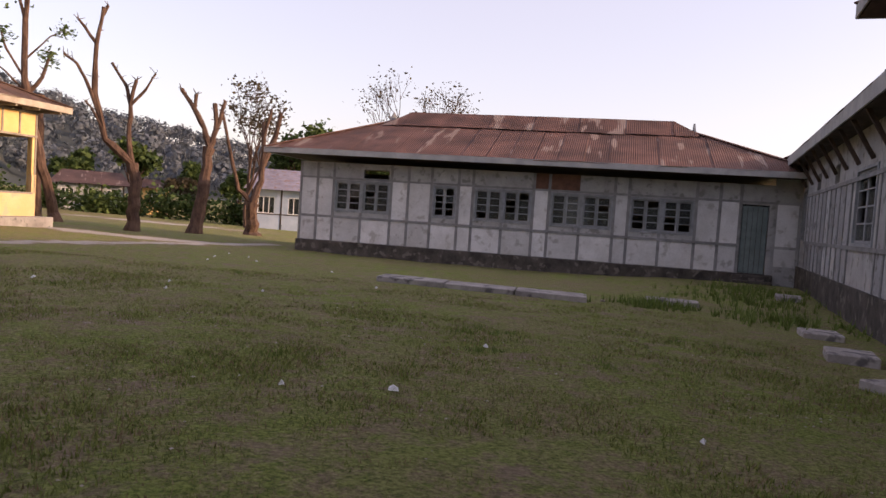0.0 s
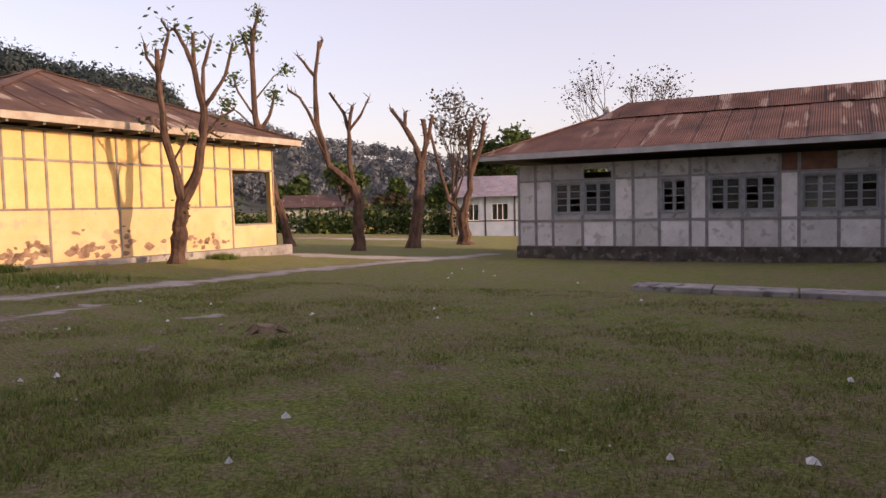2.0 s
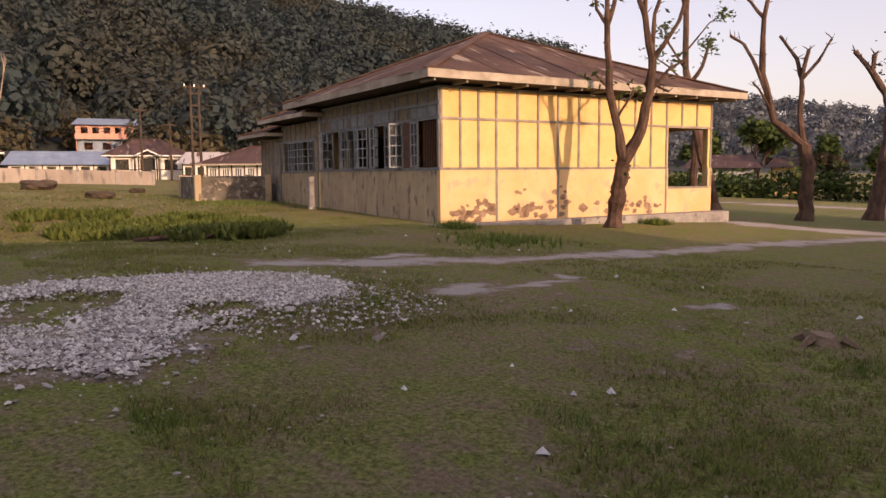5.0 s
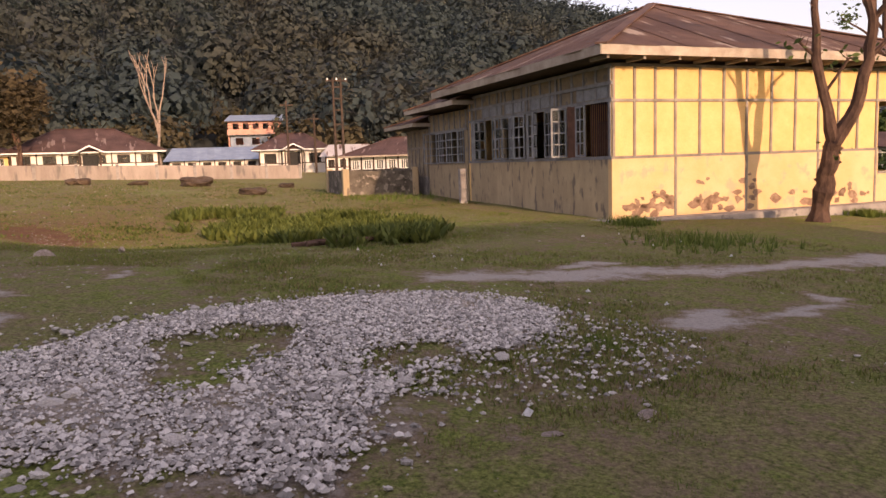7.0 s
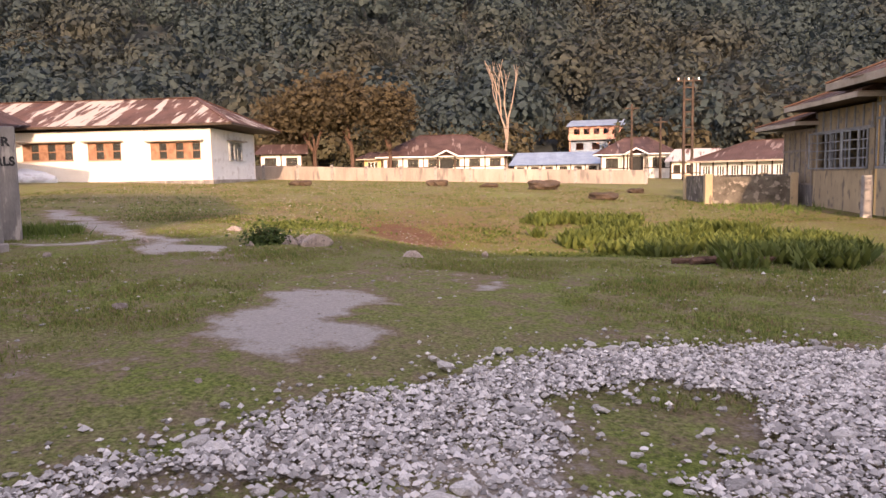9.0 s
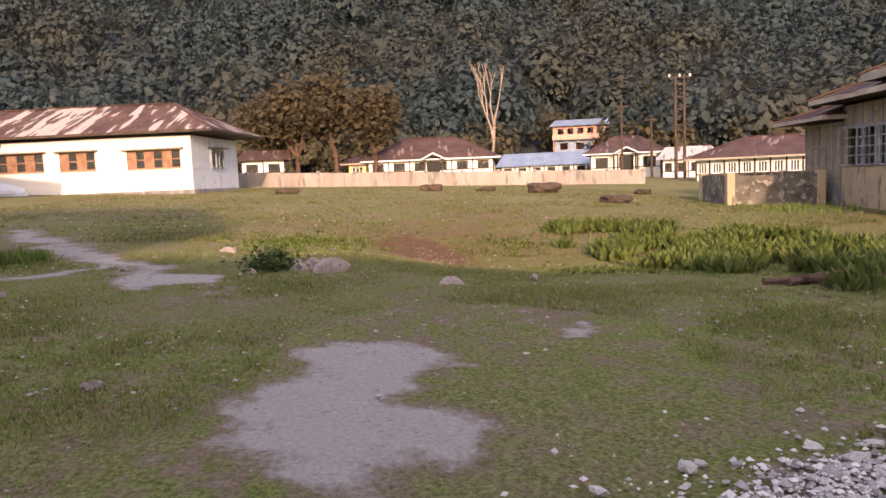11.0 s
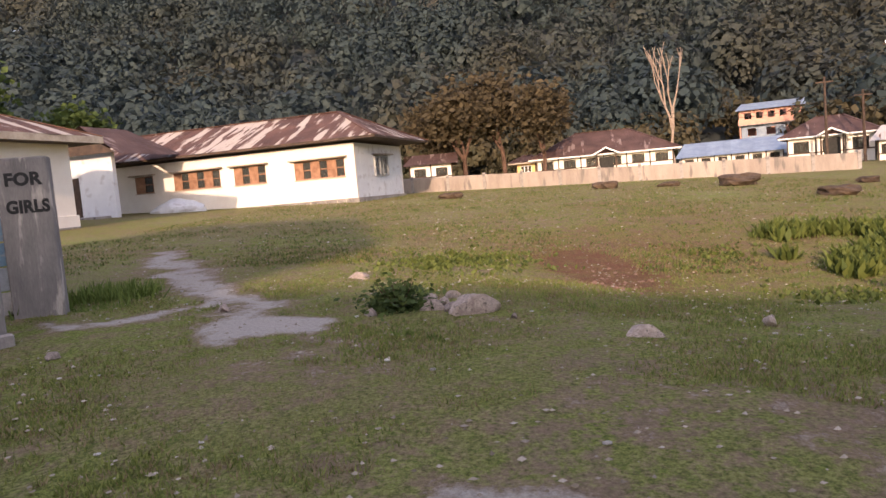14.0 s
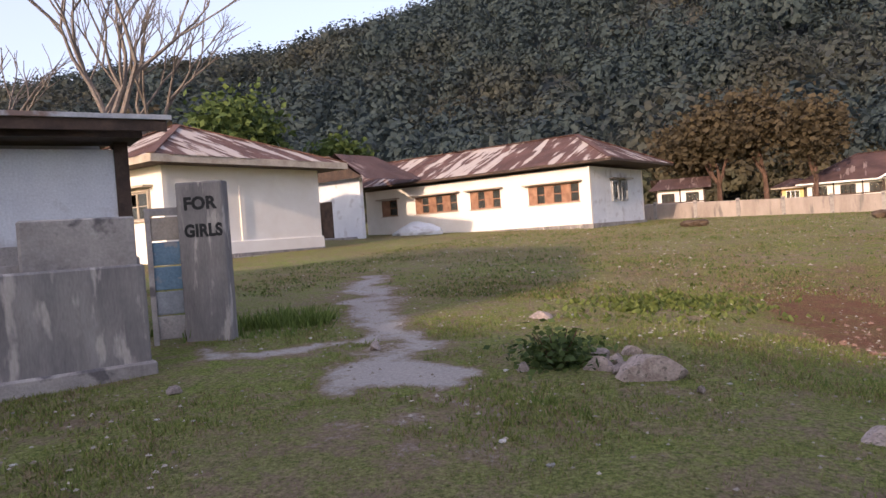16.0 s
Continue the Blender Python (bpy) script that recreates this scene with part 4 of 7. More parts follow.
def dark_wing():
    """The shaded block that joins the classroom block at a right angle; a taller hall rises over its near part, topped
    by an unseen tower added to cast shade.
    """
    w = empty("side_wing", pose(11.75, 24.0, -0.45, 0, 0, AX2 + 173.5), "shaded half-timbered side wing with broken eaves and tall upper roof", "building")
    # local x runs towards the viewer, y runs away from the court
    L, D = 40.0, 6.5
    part("plinth", Mesh().box(-0.2, L, -0.06, 0.2, -0.8, 0.65), M_PLINTH, w)
    wins = [(0.45, 1.25), (9.2, 11.2), (13.5, 15.5), (18, 20)]
    TOP = 4.15
    part("front_wall", pierced(0, L, 0, 0.14, 0.65, TOP, [(a, b, 1.5, 3.1) for a, b in wins] + [(3.2, 3.9, 2.98, 3.45), (6.2, 6.9, 2.98, 3.45)]), M_GREYWALL, w)
    for k in range(48):
        x = 0.35 + 0.7 * k
        if any(a - 0.1 < x < b + 0.1 for a, b in wins):
            continue
        part("batten", Mesh().box(x - 0.045, x + 0.045, -0.03, 0, 0.65, 2.9), M_BATTEN_GREY, w)
    for z in (1.45, 2.9):
        part("rail", Mesh().box(1.4, L, -0.036, 0, z - 0.045, z + 0.045), M_BATTEN_GREY, w)
    for k in range(24):
        x = 1.75 + 0.7 * k
        if any(a - 0.4 < x + 0.35 < b + 0.4 for a, b in wins):
            continue
        part("panel", Mesh().box(x + 0.05, x + 0.65, -0.012, 0, 1.5, 2.85), M_GREYDIRTY, w)
        part("panel", Mesh().box(x + 0.05, x + 0.65, -0.010, 0, 0.68, 1.4), M_GREYDIRTY, w)
    for a, b in wins:
        window(w, "window", a, b, 1.5, 3.1, 0, M_GREYBLUE, 2, 1, 4, (), 0.5)
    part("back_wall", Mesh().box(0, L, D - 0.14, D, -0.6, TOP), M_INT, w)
    part("end_wall", Mesh().box(0, 0.14, 0.14, D - 0.14, -0.6, TOP), M_GREYWALL, w)
    part("near_end_wall", Mesh().box(L - 0.14, L, 0.14, D - 0.14, -0.6, TOP), M_GREYWALL, w)
    hip_roof(w, -0.5, L + 0.9, -0.55, D + 0.9, 4.2, (3.5, 3.2), (L - 3.5, 3.2), 5.8, M_ROOF_GREY, M_FASCIA_GREY, 0.85, 0.3)
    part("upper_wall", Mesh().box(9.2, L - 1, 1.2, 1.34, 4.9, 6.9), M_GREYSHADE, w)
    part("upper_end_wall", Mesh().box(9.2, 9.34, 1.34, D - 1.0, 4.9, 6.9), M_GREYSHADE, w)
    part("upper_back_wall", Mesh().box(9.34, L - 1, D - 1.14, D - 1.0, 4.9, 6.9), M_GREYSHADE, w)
    hip_roof(w, 8.4, 31, -0.2, D + 0.2, 6.75, (11.0, 3.2), (29.0, 3.2), 7.5, M_ROOF_GREY, M_FASCIA_GREY, 0.85, 0.3)
    # Unseen higher roof and wall, added to shade the toilets and near ground.
    hip_roof(w, 29.5, L, -0.2, D + 0.2, 8.2, (32.0, 3.2), (L - 2.5, 3.2), 11.3, M_ROOF_GREY, M_FASCIA_GREY, 0.85, 0.3)
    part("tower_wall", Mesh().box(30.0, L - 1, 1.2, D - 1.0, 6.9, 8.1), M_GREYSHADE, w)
    for k in range(12):
        x = 0.9 + 1.4 * k
        b = Mesh()
        b.bar((x, -0.02, 3.2), (x, -0.45, 3.95), 0.08, 0.08)
        part("eaves_strut", b, M_DARKWOOD, w)


dark_wing()

# ---- white building ----


def shutter_window(parent, x0, x1, z0, z1, y, cols, hood=True):
    fr = Mesh()
    fw = 0.055
    for i in range(cols + 1):
        x = x0 + (x1 - x0) * i / cols
        fr.box(max(x0, x - fw / 2), min(x1, x + fw / 2), y - 0.02, y + 0.08, z0, z1)
    fr.box(x0, x1, y - 0.022, y + 0.082, z0, z0 + fw).box(x0, x1, y - 0.022, y + 0.082, z1 - fw, z1)
    zm = z0 + (z1 - z0) * 0.5
    fr.box(x0, x1, y - 0.018, y + 0.078, zm - fw / 2, zm + fw / 2)
    w = part("window", fr, M_REDWOOD, parent)
    for i in range(cols):
        a, b = x0 + (x1 - x0) * i / cols + fw / 2, x0 + (x1 - x0) * (i + 1) / cols - fw / 2
        for p, q in ((z0 + fw, zm - fw / 2), (zm + fw / 2, z1 - fw)):
            if i % 2:
                part("pane", Mesh().box(a, b, y + 0.03, y + 0.036, p, q), M_GLASS, w).visible_shadow = False
            else:
                part("shutter_board", Mesh().box(a, b, y + 0.01, y + 0.03, p, q), M_REDWOOD, w)
    if hood:
        part("hood", bevelled(Mesh().box(x0 - 0.2, x1 + 0.2, y - 0.38, y, z1 + 0.03, z1 + 0.1), 0.01), M_FASCIA, w)
    part("sill", Mesh().box(x0 - 0.06, x1 + 0.06, y - 0.08, y + 0.02, z0 - 0.05, z0), M_FASCIA, w)
    return w


def white_block():
    # local x runs along the front to its far corner at 0, y into the building
    w = empty("white_classroom_block", pose(-49.6, -4.4, 1.45, 0, 0, AX2), "cream whitewashed classroom block with streaked rusty roof", "building")
    L, D = 15.0, 7.2
    wins = [(-3.5, -0.6, 1.35, 2.32, 6), (-7.2, -5.25, 1.40, 2.38, 4), (-11.1, -8.1, 1.42, 2.40, 6), (-13.7, -12.5, 1.45, 2.40, 2)]
    part("front_wall", pierced(-L, 0, 0, 0.2, 0.15, 3.05, [v[:4] for v in wins]), M_WHITE, w)
    part("plinth", bevelled(Mesh().box(-L, 0.12, -0.14, 0.1, -0.8, 0.18), 0.02), M_CONC_DIRTY, w, "mould-stained concrete plinth")
    part("end_plinth", bevelled(Mesh().box(-0.1, 0.14, 0.1, D, -0.8, 0.18), 0.02), M_CONC_DIRTY, w)
    for v in wins:
        shutter_window(w, v[0], v[1], v[2], v[3], 0.0, v[4])
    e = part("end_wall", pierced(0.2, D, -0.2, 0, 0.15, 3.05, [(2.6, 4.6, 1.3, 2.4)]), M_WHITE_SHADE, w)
    e.matrix_local = pose(0, 0, 0, 0, 0, 90) @ Matrix.Scale(-1, 4, (0, 1, 0)) @ Matrix.Translation((0, 0.0, 0))
    for a in (2.6, 3.8):
        window(e, "window", a, a + 0.8, 1.3, 2.4, 0.0, M_GREYBLUE, 2, 1, 2, (), 0.8)
    part("window_hood", Mesh().box(2.4, 4.8, -0.0, 0.4, 2.45, 2.52), M_CONC, e)
    part("back_wall", Mesh().box(-L, 0, D - 0.2, D, -0.6, 3.05), M_WHITE, w)
    part("far_end_wall", Mesh().box(-L, -L + 0.2, 0.2, D - 0.2, -0.6, 3.05), M_WHITE, w)
    part("floor_slab", Mesh().box(-L + 0.2, -0.2, 0.2, D - 0.2, 0.1, 0.2), M_CONC, w)
    hip_roof(w, -L - 4, 1.5, -0.75, D + 0.9, 3.28, (-L - 1.0, 3.7), (-2.3, 3.7), 5.15, M_ROOF_WHITE, M_DARKWOOD, 0.7, 0.12)
    lh = tagged(new("lime_mound", lump_mesh("lime_mound", 77, M_WHITE_SHADE, 0.7, 3)), "pale lime mound piled before the classroom wall", "heap")
    lh.matrix_world = w.matrix_world @ pose(-9.9, -1.6, 0.2) @ Matrix.Diagonal((1.7, 0.8, 1.0, 1))
    # cream block in front: local x runs along its shaded wall, y into the building
    q = empty("cream_block", pose(-32.53, -15.59, 1.3, 0, 0, AX1 + 180), "cream plastered block with pale fascia and streaked rusty roof", "building")
    QL, QD = 7.36, 8.6
    part("front_wall", Mesh().box(0, QL, 0, 0.2, 0.62, 3.4), M_WHITE, q)
    part("dado", bevelled(Mesh().box(-0.06, QL + 0.06, -0.1, 0.2, -0.6, 0.62), 0.03), M_WHITE, q, "scuffed thick plaster dado")
    part("foot_stain", bevelled(Mesh().box(-0.05, QL + 0.05, -0.112, -0.09, -0.6, 0.16), 0.005), M_CONC_DIRTY, q, "mould-blackened foot of the wall")
    part("apron", Mesh().box(-0.5, QL + 0.4, -0.7, -0.11, -0.6, 0.03), M_CONC, q)
    part("right_wall", Mesh().box(QL - 0.2, QL, 0.2, QD, -0.6, 3.4), M_WHITE, q)
    part("back_wall", Mesh().box(0, QL - 0.2, QD - 0.2, QD, -0.6, 3.4), M_WHITE, q)
    lw = part("left_wall", pierced(0.2, QD - 0.2, -0.2, 0, -0.6, 3.4, [(0.7, 2.2, 1.5, 2.6)]), M_WHITE, q)
    lw.matrix_local = pose(0, 0, 0, 0, 0, 90)
    window(lw, "window", 0.7, 2.2, 1.5, 2.6, 0.0, M_FASCIA, 2, 1, 2, (), 0.8)
    part("hood", Mesh().box(0.5, 2.4, 0.0, 0.4, 2.68, 2.75), M_FASCIA, lw)
    part("pilaster", Mesh().box(3.2, 3.42, -0.05, 0.0, 0.62, 2.7), M_WHITE, q)
    part("pilaster", Mesh().box(0.0, 0.2, -0.04, 0.0, 0.62, 3.4), M_WHITE, q)
    hip_roof(q, -0.9, QL + 0.9, -0.9, QD + 0.9, 3.62, (3.68, 4.2), (3.68, 4.5), 5.6, M_ROOF_WHITE, M_FASCIA, 0.7, 0.26)
    # link between the blocks, with its doorway
    p = empty("covered_passage", pose(-47.9, -16.48, 1.72, 0, 0, AX2), "whitewashed link between blocks with a dark door and gabled roof", "passage")
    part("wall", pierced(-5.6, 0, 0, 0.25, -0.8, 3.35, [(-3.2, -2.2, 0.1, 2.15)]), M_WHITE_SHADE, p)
    part("door", Mesh().box(-3.16, -2.24, 0.1, 0.15, 0.1, 2.12), M_DARKWOOD, p, "dark timber door")
    part("door_frame", Mesh().box(-3.24, -3.16, -0.02, 0.12, 0.1, 2.15).box(-2.24, -2.16, -0.02, 0.12, 0.1, 2.15), M_DARKWOOD, p)
    part("step", bevelled(Mesh().box(-4.0, -0.4, -0.9, 0, -0.8, 0.08), 0.02), M_CONC, p)
    part("step", bevelled(Mesh().box(-4.0, -0.7, -1.4, -0.9, -0.8, -0.08), 0.02), M_CONC, p)
    slope_sheets(p, [(1.2, -0.8, 3.1), (1.2, 4.2, 3.1), (-1.75, 4.2, 4.75), (-1.75, -0.8, 4.75)], M_ROOF_FAR)
    slope_sheets(p, [(-4.7, 4.2, 3.1), (-4.7, -0.8, 3.1), (-1.75, -0.8, 4.75), (-1.75, 4.2, 4.75)], M_ROOF_WHITE)
    gb = Mesh()
    gb.hull([(-4.3, -0.62, 3.2), (-1.9, -0.62, 4.6), (-4.3, -0.56, 3.2), (-1.9, -0.56, 4.6), (0.8, -0.62, 3.2), (-1.6, -0.62, 4.6), (0.8, -0.56, 3.2), (-1.6, -0.56, 4.6)])
    part("gable_board", gb, M_DARKWOOD, p)


white_block()

# ---- toilet block and gate ----


def toilet_block():
    zb = 0.55
    # front screen wall: local x runs along it to the right, -y towards the field
    ang = math.degrees(math.atan2(0.549, -0.836))
    s = empty("screen_wall", pose(-18.53, -2.46, zb, 0, 0, ang + 180), "low mould-streaked concrete screen wall with a higher rear step", "wall")
    part("lower_wall", bevelled(Mesh().box(0.0, 6.0, -0.2, 0.0, -0.5, 1.05), 0.02), M_CONC_DIRTY, s)
    part("foot", bevelled(Mesh().box(-0.04, 6.0, -0.24, 0.05, -0.5, 0.14), 0.02), M_CONC, s)
    part("raised_wall", bevelled(Mesh().box(0.05, 1.0, -0.24, -0.06, 1.0, 1.5), 0.015), M_CONC, s)
    part("ledge", bevelled(Mesh().box(0.0, 6.0, -0.26, -0.2, 0.98, 1.12), 0.01), M_CONC, s)
    # gate pillar with painted words
    g = empty("gate_pillar", pose(-20.11, -3.14, zb + 0.02, 0, 0, math.degrees(math.atan2(0.49, -0.16))), "flat concrete gate pillar with black hand-painted words", "pillar")
    part("slab", bevelled(Mesh().box(-0.29, 0.27, 0.0, 0.2, -0.4, 1.92), 0.015), M_CONC_DIRTY, g)
    for txt, x, z, size in (("FOR", -0.20, 1.60, 0.20), ("GIRLS", -0.21, 1.28, 0.20)):
        cu = bpy.data.curves.new("lettering", "FONT")
        cu.body, cu.size, cu.extrude, cu.offset = txt, size, 0.002, 0.009
        cu.space_character = 1.05
        ob = new("lettering", cu)
        dg = bpy.context.evaluated_depsgraph_get()
        me = bpy.data.meshes.new_from_object(ob.evaluated_get(dg))
        bpy.data.objects.remove(ob)
        me.materials.clear()
        me.materials.append(M_BLACK)
        lt = part("painted_word", me, M_BLACK, g, "black brush-painted capitals")
        wdt = max(v.co.x for v in me.vertices)
        lt.matrix_local = pose(x, -0.004, z, 90, 0, 0) @ Matrix.Diagonal((min(1.0, 0.46 / wdt), 1, 1, 1))
    # boarded gate between the wall and the pillar
    d = empty("board_gate", pose(-20.03, -3.5, zb, 0, 0, math.degrees(math.atan2(-0.30, 0.28)) + 180 + 180), "boarded gate with faded blue and grey planks", "gate")
    for i, m_ in enumerate((M_CONC, M_GREYBLUE, M_BLUEDOOR, M_BLUEDOOR, M_FASCIA)):
        part("plank", bevelled(Mesh().box(-0.34, 0.24, 0, 0.03, 0.12 + 0.29 * i, 0.39 + 0.29 * i), 0.006), m_, d)
    part("stile", Mesh().box(-0.40, -0.34, -0.02, 0.05, 0.05, 1.66), M_CONC, d)
    part("stile", Mesh().box(0.24, 0.30, -0.02, 0.05, 0.05, 1.66), M_CONC, d)
    part("top_rail", Mesh().box(-0.34, 0.24, -0.015, 0.045, 1.57, 1.66), M_CONC, d)
    # shed behind
    h = empty("toilet_shed", pose(-19.95, -4.25, zb, 0, 0, ang + 180), "pale blue plastered toilet shed with tin lean-to roof", "shed")
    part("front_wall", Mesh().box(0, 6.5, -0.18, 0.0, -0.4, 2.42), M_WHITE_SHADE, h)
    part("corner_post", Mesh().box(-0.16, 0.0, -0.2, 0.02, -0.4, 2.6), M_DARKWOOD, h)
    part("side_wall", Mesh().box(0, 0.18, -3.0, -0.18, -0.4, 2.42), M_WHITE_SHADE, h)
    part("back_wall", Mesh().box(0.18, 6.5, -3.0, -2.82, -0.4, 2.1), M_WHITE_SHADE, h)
    part("beam", Mesh().box(-0.25, 6.6, -0.3, 0.45, 2.5, 2.6), M_DARKWOOD, h)
    slope_sheets(h, [(-0.5, -3.4, 2.35), (6.8, -3.4, 2.35), (6.8, 0.6, 2.72), (-0.5, 0.6, 2.72)], M_TIN)
    part("fascia_board", Mesh().box(-0.5, 6.8, 0.55, 0.59, 2.56, 2.69), M_DARKWOOD, h)
    part("tin_edge", Mesh().box(-0.55, 6.85, 0.585, 0.63, 2.69, 2.745), M_TIN, h)
    part("dado_band", Mesh().box(0.0, 6.5, 0.0, 0.012, 0.9, 1.32), M_CONC, h)


toilet_block()

# ---- compound wall, ruin, pylon ----


def compound_wall():
    a, b = Vector((-61.2, -5.0)), Vector((-55.6, 24.0))
    n = 12
    w = empty("compound_wall", Matrix(), "long low pinkish concrete panel wall with posts", "wall")
    for i in range(n + 1):
        p = a.lerp(b, i / n)
        z = ground_z(p.x, p.y)
        po = part("post", bevelled(Mesh().box(-0.1, 0.1, -0.1, 0.1, -0.4, 1.08), 0.01), M_CONC, w)
        po.matrix_local = pose(p.x, p.y, z, 0, 0, 79)
        if i < n:
            q = a.lerp(b, (i + 1) / n)
            zq = ground_z(q.x, q.y)
            d = (q - p).normalized() * 0.1
            m = Mesh()
            s = Vector((d.y, -d.x)) * 0.45
            c = [Vector((*(o + t * s), zz + h)) for o, zz in ((p + d, z), (q - d, zq)) for t in (-1, 1) for h in (-0.4, 0.95 + random.uniform(-0.03, 0.03))]
            part("wall_panel", m.hull(c), M_WALLPANEL, w)


compound_wall()


def ruin():
    r = empty("ruined_tank", pose(-31.2, 15.35, 0.40, 0, 0, AX2), "roofless mossy concrete tank with corner posts", "tank")
    W, D, H = 2.9, 2.9, 0.98
    for x, y in ((0, 0), (W, 0), (0, D), (W, D)):
        part("corner_post", bevelled(Mesh().box(x - 0.13, x + 0.13, y - 0.13, y + 0.13, -0.4, H + 0.06), 0.02), M_OCHRE_LOW, r)
    part("front_wall", Mesh().box(0.13, W - 0.13, -0.07, 0.07, -0.4, H - 0.05), M_MOSS, r)
    part("left_wall", Mesh().box(-0.07, 0.07, 0.13, D - 0.13, -0.4, H), M_MOSS, r)
    part("right_wall", Mesh().box(W - 0.07, W + 0.07, 0.13, D - 0.13, -0.4, H), M_MOSS, r)
    part("back_wall", Mesh().box(0.13, W - 0.13, D - 0.07, D + 0.07, -0.4, H), M_MOSS, r)
    q = empty("boundary_post", pose(-24.9, 16.5, ground_z(-24.9, 16.5), 0, 0, 70), "short concrete post beside the hall", "post")
    part("shaft", bevelled(Mesh().box(-0.12, 0.12, -0.12, 0.12, -0.2, 1.15), 0.02), M_CONC, q)


ruin()


def pylon():
    z = ground_z(-70.2, 34.6)
    p = empty("power_pole", pose(-70.2, 34.6, z, 0, 0, 75), "twin-post electricity pole with cross arms", "pole")
    for x in (-0.38, 0.38):
        m = Mesh()
        tube(m, [(x, 0, -0.3), (x, 0, 9.3)], [0.14, 0.10], 6)
        part("post", m, M_DARKWOOD, p)
    for zz, w in ((9.0, 1.1), (8.4, 0.6), (7.3, 0.5), (6.2, 0.5), (4.8, 0.5), (3.2, 0.5)):
        part("cross_arm", Mesh().box(-w, w, -0.06, 0.06, zz - 0.06, zz + 0.06), M_DARKWOOD, p)
    for x in (-0.9, 0, 0.9):
        part("insulator", Mesh().box(x - 0.06, x + 0.06, -0.06, 0.06, 9.06, 9.28), M_WHITEPAINT, p)
    for i, (x, y, h) in enumerate(((-75.0, 34.2, 6.0), (-78.0, 32.5, 7.5))):
        m = Mesh()
        tube(m, [(0, 0, -0.3), (0, 0, h)], [0.13, 0.09], 6)
        m.box(-0.7, 0.7, -0.05, 0.05, h - 0.5, h - 0.38)
        o = empty("utility_pole", pose(x, y, ground_z(x, y), 0, 0, 80), "thin wooden utility pole with cross arm", "pole", "utility poles")
        part("shaft", m, M_DARKWOOD, o)
    for k, (y1, z1, zz) in enumerate(((75, 6.5, 9.2), (75, 6.2, 8.4), (75, 5.0, 6.2), (20, 7.0, 6.2), (20, 6.6, 6.0))):
        m = Mesh()
        a, b = Vector((-70.2, 34.6, z + zz)), Vector((-66, y1, z1)) if y1 > 40 else Vector((-80, 18, z1))
        tube(m, [a.lerp(b, i / 8) - Vector((0, 0, 1.2 * math.sin(math.pi * i / 8))) for i in range(9)], [0.02] * 9, 4)
        part("power_line", m, M_BLACK, p).matrix_parent_inverse = p.matrix_world.inverted()


pylon()

# ---- distant houses ----


